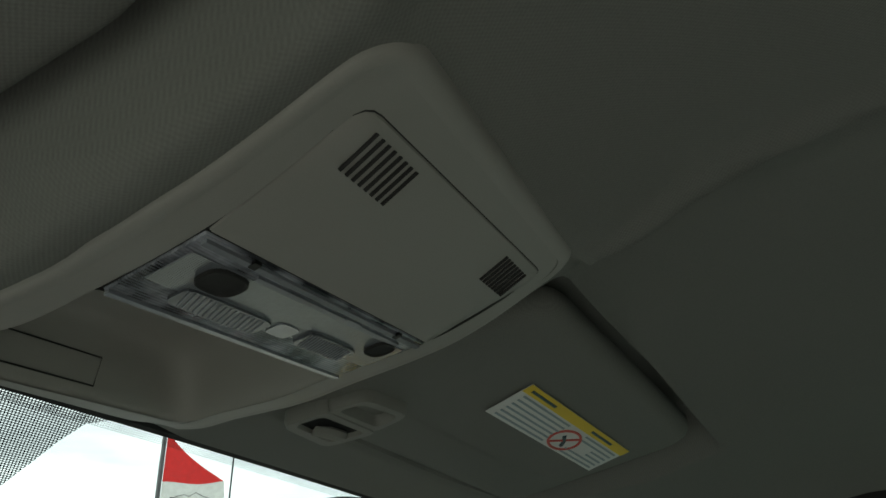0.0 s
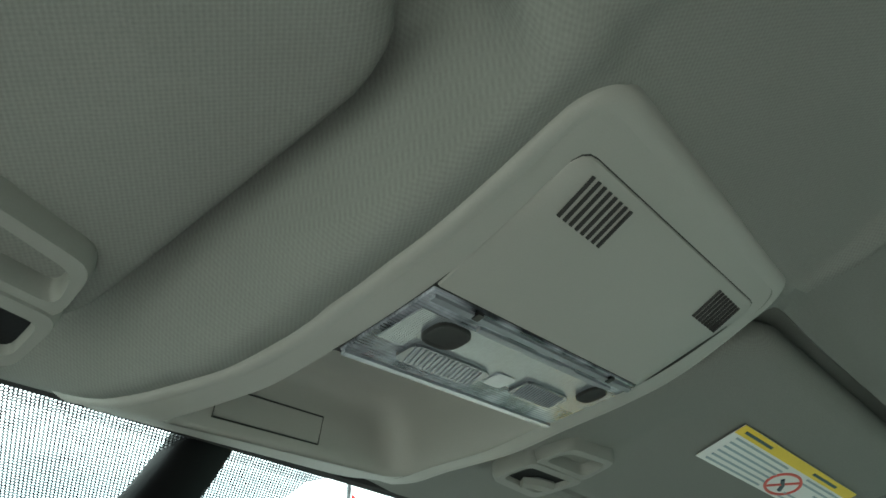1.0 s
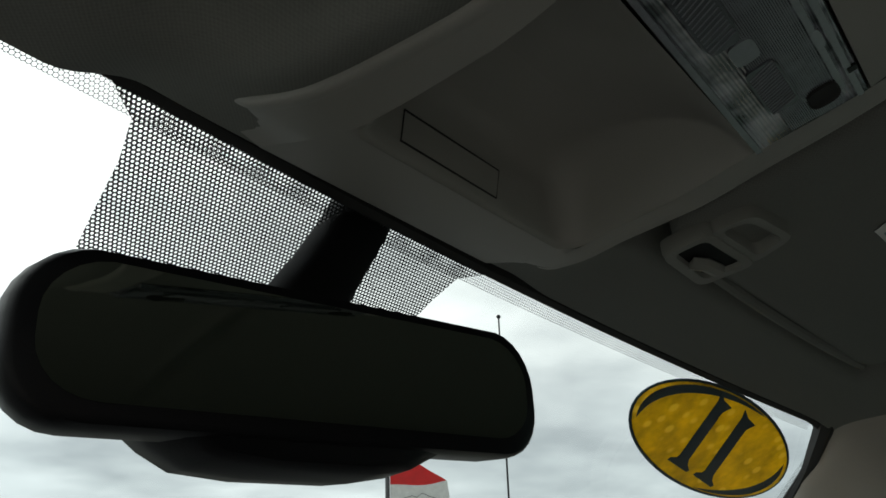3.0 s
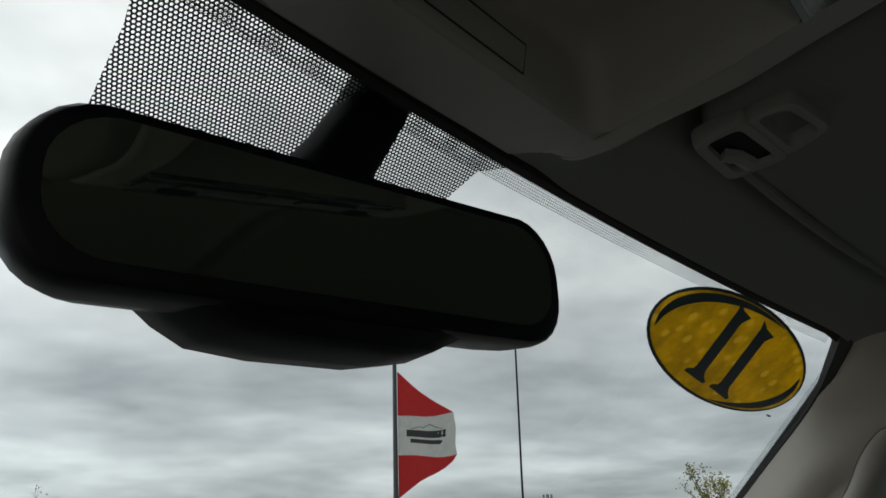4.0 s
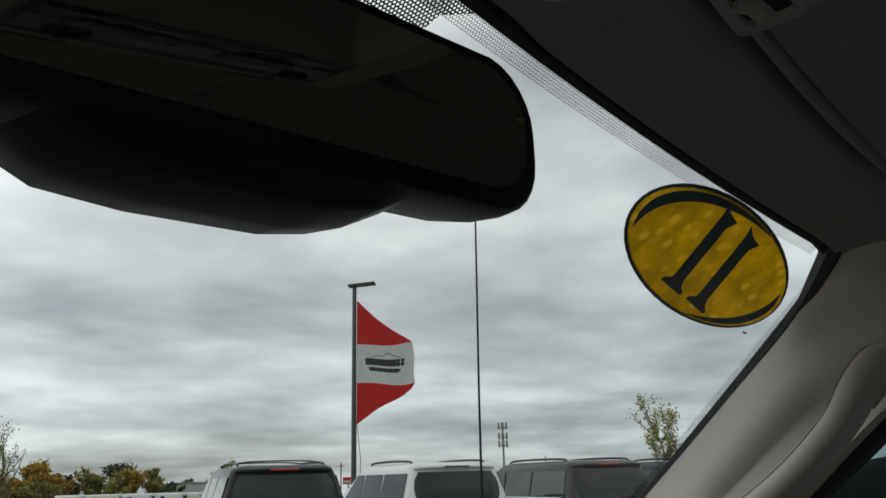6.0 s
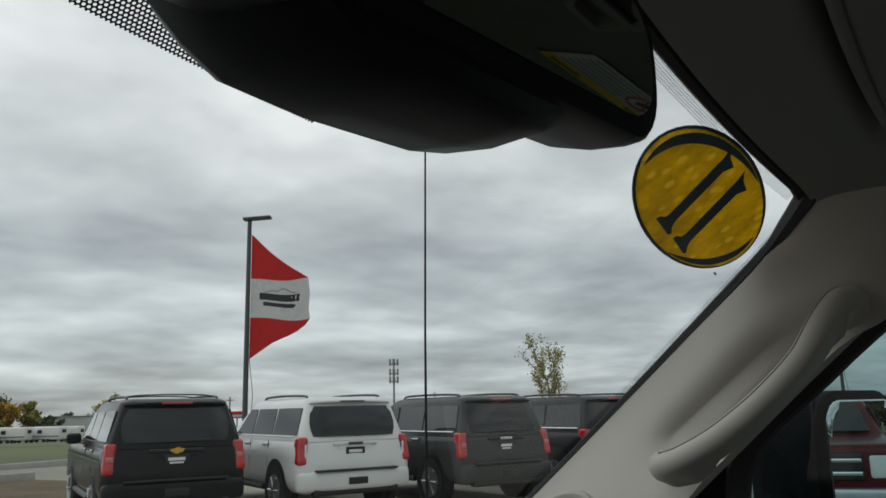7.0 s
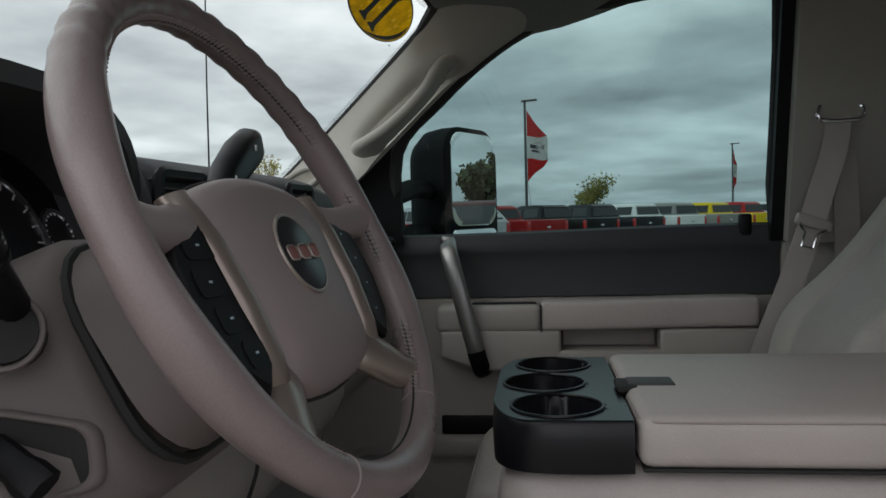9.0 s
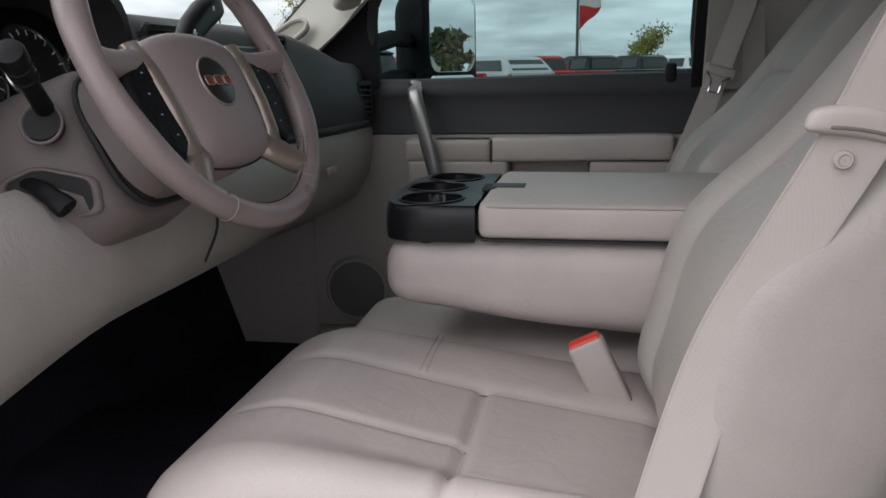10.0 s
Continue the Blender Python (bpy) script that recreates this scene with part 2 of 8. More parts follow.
M_BELT = surface("seat_belt_webbing", (0.42, 0.385, 0.355), 0.75, grain=1600, relief=0.5, vary=0.06, weave=1000, ridge=0.0003)
M_BUTTON = surface("dark_button_plastic", (0.02, 0.02, 0.022), 0.35)
M_ICON = surface("white_button_print", (0.7, 0.7, 0.7), 0.6)
M_LENS = clear_plastic("clear_lamp_lens")
M_GLASS = pane("windscreen_glass", (0.80, 0.87, 0.82))
M_TINT = pane("tinted_side_glass", (0.305, 0.435, 0.415))
M_PRIVACY = pane("dark_privacy_glass", (0.14, 0.155, 0.15))
M_FRIT = frit_print("ceramic_dot_print", pitch=0.0024, hole=0.315)
M_FRIT2 = frit_print("ceramic_dot_edge_print", pitch=0.0022, hole=0.45)
M_MIRROR = surface("mirror_silver", (0.80, 0.83, 0.83), 0.004, metal=1.0, relief=0.0, vary=0.0)
M_DIMMIRROR = surface("dimming_mirror_silver", (0.34, 0.38, 0.33), 0.03, metal=1.0, relief=0.0, vary=0.0)
M_SCREEN = surface("screen_glass", (0.02, 0.025, 0.028), 0.15, relief=0.0, coat=0.5)
def let_through(m, share):
    """Thin film that also lets light through from behind."""
    nt = m.node_tree
    bsdf, out = nt.nodes["Principled BSDF"], nt.nodes["Material Output"]
    tl, mix = nt.nodes.new("ShaderNodeBsdfTranslucent"), nt.nodes.new("ShaderNodeMixShader")
    mix.inputs[0].default_value = share
    nt.links.new(bsdf.inputs["Base Color"].links[0].from_socket, tl.inputs[0])
    nt.links.new(bsdf.outputs[0], mix.inputs[1])
    nt.links.new(tl.outputs[0], mix.inputs[2])
    nt.links.new(mix.outputs[0], out.inputs[0])
    return m


M_YELLOW = surface("sticker_yellow", (0.72, 0.53, 0.015), 0.5, stain=40, vary=0.25, grain=120)


def pale_spots(m, color, scale):
    """A print of scattered pale spots over the material's colour."""
    nt = m.node_tree
    bsdf = nt.nodes["Principled BSDF"]
    src = bsdf.inputs["Base Color"].links[0].from_socket
    co, cells = nt.nodes.new("ShaderNodeTexCoord"), nt.nodes.new("ShaderNodeTexVoronoi")
    ramp, mix = nt.nodes.new("ShaderNodeMapRange"), nt.nodes.new("ShaderNodeMix")
    cells.inputs["Scale"].default_value = scale
    ramp.inputs["From Min"].default_value, ramp.inputs["From Max"].default_value = 0.32, 0.20
    ramp.inputs["To Max"].default_value = 0.75
    mix.data_type = "RGBA"
    mix.inputs["B"].default_value = (*color, 1)
    nt.links.new(co.outputs["Object"], cells.inputs["Vector"])
    nt.links.new(cells.outputs["Distance"], ramp.inputs["Value"])
    nt.links.new(ramp.outputs[0], mix.inputs["Factor"])
    nt.links.new(src, mix.inputs["A"])
    nt.links.new(mix.outputs["Result"], bsdf.inputs["Base Color"])
    return m


let_through(pale_spots(M_YELLOW, (0.95, 0.74, 0.13), 52), 0.55)
M_NAVY = surface("sticker_navy", (0.012, 0.045, 0.065), 0.5)
M_WHITEPAPER = surface("label_white", (0.74, 0.75, 0.74), 0.6, vary=0.03)
M_LABELY = surface("label_yellow", (0.80, 0.58, 0.04), 0.6, vary=0.04)
M_LABELG = surface("label_grey_print", (0.30, 0.38, 0.42), 0.6)
M_LABELR = surface("label_red_print", (0.60, 0.10, 0.08), 0.6)
M_ASPHALT = surface("pale_worn_pavement", (0.26, 0.255, 0.205), 0.95, grain=60, relief=0.6, vary=0.22, stain=0.15, ridge=0.01)
M_GRASS = surface("dry_grass", (0.11, 0.125, 0.05), 0.98, grain=9, relief=0.5, vary=0.4, stain=0.05, ridge=0.05)


# ---- mesh tools ----
ORIGIN = {}


def thing(name, at, label, category, group="", kind=""):
    ob = new(name)
    ob.empty_display_size = 0.05
    ob.location = at
    ORIGIN[ob] = Vector(at)
    return tagged(ob, label, category, group, kind)


def finish(name, bm, material, sharp=38):
    bmesh.ops.recalc_face_normals(bm, faces=bm.faces)
    me = bpy.data.meshes.new(name)
    bm.to_mesh(me)
    bm.free()
    me.materials.append(material)
    me.polygons.foreach_set("use_smooth", [True] * len(me.polygons))
    me.set_sharp_from_angle(angle=radians(sharp))
    return me


def part(name, bm, material, parent, label="", sharp=38):
    """One mesh, given in world places, under a thing or under one of its parts."""
    at = ORIGIN[parent]
    bmesh.ops.translate(bm, verts=bm.verts, vec=-at)
    ob = new(name, finish(name, bm, material, sharp))
    ob.parent = parent
    ORIGIN[ob] = at
    if label:
        ob["label"] = label
    return ob


def structure(name, bm, material, label, category, sharp=38):
    ob = new(name, finish(name, bm, material, sharp))
    ORIGIN[ob] = Vector((0, 0, 0))
    return tagged(ob, label, category, kind="structure")


def curve3(points, n=8, closed=False):
    """Points along a smooth curve through those given."""
    p = [Vector(q) for q in points]
    out, count = [], len(p)
    for i in range(count if closed else count - 1):
        a, b, c, d = (p[(i + k) % count] if closed else p[min(max(i + k, 0), count - 1)] for k in (-1, 0, 1, 2))
        for j in range(n):
            t = j / n
            out.append(0.5 * ((2 * b) + (c - a) * t + (2 * a - 5 * b + 4 * c - d) * t * t + (3 * b - a - 3 * c + d) * t ** 3))
    if not closed:
        out.append(p[-1])
    return out


def loft(bm, loops, caps=True, closed=True):
    rings = [[bm.verts.new(q) for q in loop] for loop in loops]
    k = len(rings[0])
    for a, b in zip(rings, rings[1:]):
        for i in range(k if closed else k - 1):
            bm.faces.new((a[i], a[(i + 1) % k], b[(i + 1) % k], b[i]))
    if caps and closed:
        bm.faces.new(rings[0][::-1])
        bm.faces.new(rings[-1])
    return rings


def tube(bm, points, r, sides=10, closed=False, squash=1.0, up=None, caps=True):
    """A round bar along the points; r: one radius or one for each point; squash: thickness along the second axis."""
    p = [Vector(q) for q in points]
    n = len(p)
    side, loops = None, []
    for i in range(n):
        t = (p[(i + 1) % n] - p[i - 1]) if closed else (p[min(i + 1, n - 1)] - p[max(i - 1, 0)])
        t.normalize()
        if up is not None:
            side = Vector(up).cross(t)
        elif side is None:
            side = t.orthogonal()
        side = (side - t * side.dot(t)).normalized()
        two = t.cross(side)
        rad = r[i] if hasattr(r, "__len__") else r
        loops.append([p[i] + rad * (math.cos(a) * side + squash * math.sin(a) * two) for a in (2 * math.pi * j / sides for j in range(sides))])
    if closed:
        loops.append(loops[0])
        rings = [[bm.verts.new(q) for q in loop] for loop in loops[:-1]]
        for i in range(n):
            a, b = rings[i], rings[(i + 1) % n]
            for j in range(sides):
                bm.faces.new((a[j], a[(j + 1) % sides], b[(j + 1) % sides], b[j]))
    else:
        loft(bm, loops, caps)
    return bm


def rbox(bm, size, r, at=(0, 0, 0), m=(1, 1, 1), k=2, turn=None, deform=None):
    """A box with rounded edges; m: spans along each axis; deform: a function of the point in the box's own frame."""
    half = [s / 2 for s in size]
    r = min(r, *[h * 0.999 for h in half])
    axes = []
    for h, spans in zip(half, m):
        edge = [-h + r * (1 - math.cos(math.pi / 2 * i / k)) for i in range(k)]
        inner = [-(h - r) + 2 * (h - r) * i / spans for i in range(spans + 1)]
        axes.append(edge + inner + [-e for e in edge[::-1]])
    seen = {}
    place = turn if turn is not None else Matrix.Identity(4)
    place = Matrix.Translation(at) @ place

    def vert(i, j, l):
        key = (i, j, l)
        if key not in seen:
            p = Vector((axes[0][i], axes[1][j], axes[2][l]))
            core = Vector([max(-(h - r), min(h - r, c)) for h, c in zip(half, p)])
            d = p - core
            if d.length > 1e-9:
                p = core + d.normalized() * r
            if deform:
                p = Vector(deform(p))
            seen[key] = bm.verts.new(place @ p)
        return seen[key]

    nx, ny, nz = (len(a) - 1 for a in axes)
    for i in range(nx):
        for j in range(ny):
            for l in (0, nz):
                bm.faces.new((vert(i, j, l), vert(i + 1, j, l), vert(i + 1, j + 1, l), vert(i, j + 1, l)))
    for i in range(nx):
        for l in range(nz):
            for j in (0, ny):
                bm.faces.new((vert(i, j, l), vert(i + 1, j, l), vert(i + 1, j, l + 1), vert(i, j, l + 1)))
    for j in range(ny):
        for l in range(nz):
            for i in (0, nx):
                bm.faces.new((vert(i, j, l), vert(i, j + 1, l), vert(i, j + 1, l + 1), vert(i, j, l + 1)))
    return bm


def box(size, r, at, m=(1, 1, 1), k=2, turn=None, deform=None):
    return rbox(bmesh.new(), size, r, at, m, k, turn, deform)


def sheet(bm, f, us, vs, thick=0.0, uvs=None):
    """A surface f(u, v) over the given steps, thickened along its normal."""
    grid = [[Vector(f(u, v)) for v in vs] for u in us]
    nu, nv = len(us), len(vs)
    front = [[bm.verts.new(p) for p in row] for row in grid]
    for i in range(nu - 1):
        for j in range(nv - 1):
            bm.faces.new((front[i][j], front[i + 1][j], front[i + 1][j + 1], front[i][j + 1]))
    if thick:
        back = []
        for i in range(nu):
            row = []
            for j in range(nv):
                du = grid[min(i + 1, nu - 1)][j] - grid[max(i - 1, 0)][j]
                dv = grid[i][min(j + 1, nv - 1)] - grid[i][max(j - 1, 0)]
                row.append(bm.verts.new(grid[i][j] + du.cross(dv).normalized() * thick))
            back.append(row)
        for i in range(nu - 1):
            for j in range(nv - 1):
                bm.faces.new((back[i][j], back[i][j + 1], back[i + 1][j + 1], back[i + 1][j]))
        for i in range(nu - 1):
            bm.faces.new((front[i][0], back[i][0], back[i + 1][0], front[i + 1][0]))
            bm.faces.new((front[i][-1], front[i + 1][-1], back[i + 1][-1], back[i][-1]))
        for j in range(nv - 1):
            bm.faces.new((front[0][j], front[0][j + 1], back[0][j + 1], back[0][j]))
            bm.faces.new((front[-1][j], back[-1][j], back[-1][j + 1], front[-1][j + 1]))
    return bm


def steps(a, b, n):
    return [a + (b - a) * i / n for i in range(n + 1)]


def prism(bm, outline, o, u, v, depth):
    """A flat outline of (a, b) at o + a u + b v, made solid along u x v."""
    o, u, v = Vector(o), Vector(u).normalized(), Vector(v).normalized()
    w = u.cross(v) * depth
    base = [o + a * u + b * v for a, b in outline]
    loft(bm, [base, [q + w for q in base]])
    return bm


def disc(bm, o, axis, r, depth, sides=24, r2=None):
    o, axis = Vector(o), Vector(axis).normalized()
    s = axis.orthogonal().normalized()
    t = axis.cross(s)
    loops = []
    for d, rad in ((0, r), (depth, r2 if r2 is not None else r)):
        loops.append([o + axis * d + rad * (math.cos(a) * s + math.sin(a) * t) for a in (2 * math.pi * i / sides for i in range(sides))])
    loft(bm, loops)
    return bm


def round_rect(w, h, r, n=4):
    out = []
    for cx, cy, a0 in ((w / 2 - r, h / 2 - r, 0), (-w / 2 + r, h / 2 - r, 90), (-w / 2 + r, -h / 2 + r, 180), (w / 2 - r, -h / 2 + r, 270)):
        out += [(cx + r * math.cos(radians(a0 + 90 * i / n)), cy + r * math.sin(radians(a0 + 90 * i / n))) for i in range(n + 1)]
    return out


def lerp(x, table):
    """Straight lines through the (x, y) pairs of a table."""
    if x <= table[0][0]:
        return table[0][1]
    for (a, p), (b, q) in zip(table, table[1:]):
        if x <= b:
            return p + (q - p) * (x - a) / (b - a)
    return table[-1][1]


def flow(x, table):
    """A smooth curve through the (x, y) pairs of a table, without kinks at the knots."""
    if x <= table[0][0]:
        return table[0][1]
    if x >= table[-1][0]:
        return table[-1][1]
    slopes = [(q[1] - p[1]) / (q[0] - p[0]) for p, q in zip(table, table[1:])]
    bends = [slopes[0]] + [0.0 if a * b <= 0 else 2 * a * b / (a + b) for a, b in zip(slopes, slopes[1:])] + [slopes[-1]]
    for i, ((a, p), (b, q)) in enumerate(zip(table, table[1:])):
        if x <= b:
            h, t = b - a, (x - a) / (b - a)
            return p * (1 + 2 * t) * (1 - t) ** 2 + bends[i] * h * t * (1 - t) ** 2 + q * t * t * (3 - 2 * t) + bends[i + 1] * h * t * t * (t - 1)


def smooth(a, b, x):
    t = min(1.0, max(0.0, (x - a) / (b - a)))
    return t * t * (3 - 2 * t)


# ---- the cab: ceiling, glass, pillars, shell ----
def header_y(x):
    return 0.172 - 0.2 * x * x


# overhead console: its edges and its face, which leans with the roof
def con_l(y):
    return flow(y, [(-0.14, -0.1075), (-0.11, -0.106), (-0.06, -0.102), (-0.03, -0.096), (0.0, -0.0885), (0.04, -0.087), (0.09, -0.088), (0.13, -0.0915), (0.16, -0.098)])


def con_r(y):
    return flow(y, [(-0.14, 0.107), (-0.10, 0.113), (-0.06, 0.1165), (0.0, 0.122), (0.05, 0.128), (0.10, 0.136), (0.16, 0.150)])


def con_z(x, y):
    z = flow(y, [(-0.15, 2.041), (-0.135, 2.034), (-0.06, 2.001), (-0.007, 1.991), (0.04, 1.984), (0.10, 1.983), (0.135, 1.989), (0.160, 1.996), (0.172, 1.9995)])
    return z + x * lerp(y, [(-0.05, 0.09), (0.08, 0.065), (0.15, 0.02)])


def under_pass(x, y):
    return 2.025 - 0.25 * (y + 0.05) - 0.10 * (x - 0.28)


def under_driver(x, y):
    return 1.9996 - 0.30 * y - 0.02 * (x - 0.15)


# the visors' places: inner and outer x, rear and front y where the header's bow is taken off
VISOR_P = (0.168, 0.512, -0.104, 0.080)
VISOR_D = (0.1385, 0.50, -0.096, 0.0735)


def roof_z(x, y):
    """The underside of the headliner: plateau round the console, ridges, and a recess for each visor."""
    bow = y + 0.2 * x * x
    if y > -0.14:
        zin = con_z(max(con_l(y), min(con_r(y), x)), y) + 0.003
        inner = max(0.0, min(x - con_l(y), con_r(y) - x))
        zin += (0.020 + 0.032 * smooth(-0.02, 0.0, y)) * smooth(0.013, 0.03, inner) * (1 - smooth(0.125, 0.145, y)) * smooth(-0.124, -0.106, y)
    else:
        zin = lerp(y, [(-1.8, 2.06), (-0.6, 2.10), (-0.45, 2.097), (-0.30, 2.090), (-0.245, 2.080), (-0.195, 2.066), (-0.14, 2.0395)]) + 0.045 * max(-0.107, min(0.112, x))
    out = max(0.0, x - con_r(y), con_l(y) - x) if y > -0.14 else max(0.0, x - 0.112, -0.1075 - x)
    k = 0.14 - 0.055 * smooth(-0.1, 0.12, y)
    zout = lerp(bow, [(-1.8, 2.06), (-0.6, 2.105), (-0.2, 2.084), (-0.16, 2.073), (-0.12, 2.060), (-0.05, 2.04), (0.02, 2.027), (0.085, 2.014), (0.13, 2.007), (0.172, 2.002)]) - k * x * x - 0.015 * smooth(0.06, 0.15, -x) * smooth(0.09, 0.15, bow)
    if x > 0:
        z = zin + (zout - zin) * smooth(0.0, 0.045 - 0.027 * smooth(-0.12, -0.15, y), out)
    else:
        z = zin + (zout - zin) * smooth(0.016, 0.060, out) - 0.004 * math.sin(math.pi * min(1.0, out / 0.030)) * (1 - smooth(0.08, 0.14, y))
    x0, x1, y0, y1 = VISOR_P if x > 0 else VISOR_D
    under = under_pass if x > 0 else under_driver
    a = abs(x)
    lead = 0.026 if x > 0 else 0.012
    tail = 0.014 if x > 0 else 0.030
    pocket = smooth(x0 - lead, x0 - 0.004, a) * (1 - smooth(x1 + 0.006, x1 + 0.024, a)) * smooth(y0 - tail, y0 - 0.005, bow) * (1 - smooth(y1 + 0.004, y1 + 0.018, bow))
    deep = max(under(a, y) + 0.032, z)
    z += (deep - z) * pocket
    if y < -0.12:
        fold = x - lerp(y, [(-0.40, 0.082), (-0.288, 0.088), (-0.222, 0.099), (-0.178, 0.113), (-0.138, 0.127)])
        z += smooth(-0.12, -0.145, y) * smooth(-0.9, -0.45, y) * (0.011 * smooth(0.0, 0.05, fold) * (1 - smooth(0.2, 0.5, fold)) - 0.0075 * math.exp(-(fold / 0.010) ** 2))
    return z - 2.0 * max(0.0, a - 0.58) ** 2


ceil = bmesh.new()
vs = [i * 0.0055 for i in range(66)] + [0.38, 0.42, 0.48, 0.55, 0.65, 0.8, 0.95, 1.1, 1.3, 1.5, 1.7, 1.925]
sheet(ceil, lambda x, v: (x, header_y(x) - v, roof_z(x, header_y(x) - v)), steps(-0.71, 0.71, 236), vs, -0.012)
structure("ceiling", ceil, M_HEAD, "woven grey-beige cloth headliner with padded ridges", "ceiling", 75)

roof = bmesh.new()


def shell_z(x, v):
    """The steel roof: v from 0 at the rear to 1 at the header, where it comes down to the glass."""
    y = -1.8 + (header_y(x) + 0.014 + 1.8) * v
    t = max(0.0, 1 - (header_y(x) + 0.014 - y) / 0.45)
    return (x, y, 2.125 - 0.12 * x * x - (0.108 - 0.035 * x * x) * t ** 2.2)


sheet(roof, shell_z, steps(-0.74, 0.74, 18), steps(0, 0.7, 8) + steps(0.74, 1, 12), 0.008)
M_BODY = surface("dark_body_paint", (0.012, 0.012, 0.013), 0.25, coat=1.0, grain=900, relief=0.02)
structure("roof_panel", roof, M_BODY, "dark painted steel roof over the cab", "roof")


def glass_at(u, v):
    """The windscreen's inner face: u from -1 to 1 across, v from 0 at the header to 1 at the cowl."""
    xt, xb = 0.62 * u, 0.81 * u
    top = Vector((xt, 0.186 - 0.2 * xt * xt, 2.007 - 0.085 * xt * xt))
    low = Vector((xb, 0.86 - 0.37 * xb * xb, 1.565))
    p = top.lerp(low, v)
    return p + Vector((0.045 * u * math.sin(math.pi * v), 0.012 * math.sin(math.pi * v), 0.02 * math.sin(math.pi * v) * (1 - u * u)))


ws = bmesh.new()
sheet(ws, lambda u, v: glass_at(u, v), steps(-1.09, 1.09, 30), steps(-0.03, 1.03, 16), 0)
shield = structure("window_1", ws, M_GLASS, "curved clear windscreen with a printed dotted band", "windscreen")
# the black rubber and solid print round the glass
edge = bmesh.new()
rim = [glass_at(u, -0.006) for u in steps(-0.98, 0.98, 30)]
turn_ = [(1.012, -0.002), (1.038, 0.010), (1.053, 0.035), (1.060, 0.07)]
rim += [glass_at(u, v) for u, v in turn_] + [glass_at(1.062, v) for v in steps(0.11, 0.985, 16)]
rim += [glass_at(u, 0.995) for u in steps(1.04, -1.04, 24)] + [glass_at(-1.062, v) for v in steps(0.985, 0.11, 16)]
rim += [glass_at(-u, v) for u, v in turn_[::-1]]
tube(edge, [p + Vector((0, -0.002, -0.002)) for p in rim], 0.0055, 6, closed=True)
part("gasket", edge, M_TRIMDARK, shield, "black rubber glass seal")


def printed(name, u_of, v0, v1, us, material, label):
    """Dotted ceramic print a little inside the glass, with its u and v kept in metres."""
    bm = bmesh.new()
    vsteps = steps(v0, v1, 8)
    grid = [[glass_at(u_of(u, v), v) + Vector((0, -0.0015, -0.0015)) for v in vsteps] for u in us]
    vv = [[bm.verts.new(p) for p in row] for row in grid]
    lay = bm.loops.layers.uv.new("metres")
    for i in range(len(us) - 1):
        for j in range(len(vsteps) - 1):
            f = bm.faces.new((vv[i][j], vv[i + 1][j], vv[i + 1][j + 1], vv[i][j + 1]))
            for lo, (a, b) in zip(f.loops, ((i, j), (i + 1, j), (i + 1, j + 1), (i, j + 1))):
                lo[lay].uv = (grid[a][b].x, vsteps[b] * 0.78)
    ob = part(name, bm, material, shield, label)
    return ob


printed("dot_print", lambda u, v: (-0.166 + 0.33 * max(0.0, v - 0.01)) * (1 - u) / 2 + (0.196 - 0.06 * max(0.0, v - 0.05)) * (1 + u) / 2 + (0.06 if u > 0 else -0.06) * abs(u) ** 8 * math.exp(-((v + 0.01) / 0.016) ** 2), -0.012, 0.2, steps(-1, 1, 16), M_FRIT, "black dotted sunshade print")
printed("solid_print", lambda u, v: u, -0.04, -0.004, steps(-1.08, 1.08, 40), M_BLACK, "solid black edge print")
for side in (-1, 1):
    printed("solid_print", lambda u, v: side * (1.062 + 0.03 * u), -0.02, 0.99, steps(0, 1, 2), M_BLACK, "solid black edge print")
printed("dot_print", lambda u, v: u, -0.01, 0.014, steps(-1.0, 1.0, 40), M_FRIT2, "fine dotted edge print")
for side in (-1, 1):
    printed("dot_print", lambda u, v: side * (1.056 - 0.018 * u), 0.04, 0.97, steps(0, 1, 2), M_FRIT2, "fine dotted edge print")

GLASS_EDGE = [glass_at(u, v) + Vector((0, -0.006, -0.004)) for u, v in ((1.02, -0.03), (1.066, 0.10), (1.066, 0.26), (1.066, 0.42), (1.066, 0.62), (1.066, 0.98))]
DOOR_EDGE = [(0.700, -0.13, 1.972), (0.712, 0.00, 1.893), (0.716, 0.10, 1.808), (0.726, 0.20, 1.715), (0.733, 0.29, 1.632), (0.735, 0.38, 1.56)]


def pillar(side):
    a, b = curve3(GLASS_EDGE, 6), curve3(DOOR_EDGE, 6)
    n = len(a) - 1

    def f(u, v):
        p = a[round(u * n)].lerp(b[round(u * n)], v)
        hump = math.sin(math.pi * min(1, v * 1.02)) ** 0.7
        p = p + Vector((-0.020, -0.012, -0.006)) * hump
        # hollow behind the grab handle
        p = p + Vector((0.030, 0.018, 0.010)) * smooth(0.27, 0.40, u) * smooth(0.74, 0.62, u) * smooth(0.22, 0.62, v) * smooth(1.0, 0.86, v)
        return Vector((p.x * side, p.y, p.z))

    bm = bmesh.new()
    sheet(bm, f, [i / n for i in range(n + 1)], steps(0, 1, 20), 0.01 * side)
    return bm


for name, side in (("wall_pillar_passenger", 1), ("wall_pillar_driver", -1)):
    structure(name, pillar(side), M_PILLAR, "grey-beige moulded windscreen pillar trim", "pillar trim", 60)

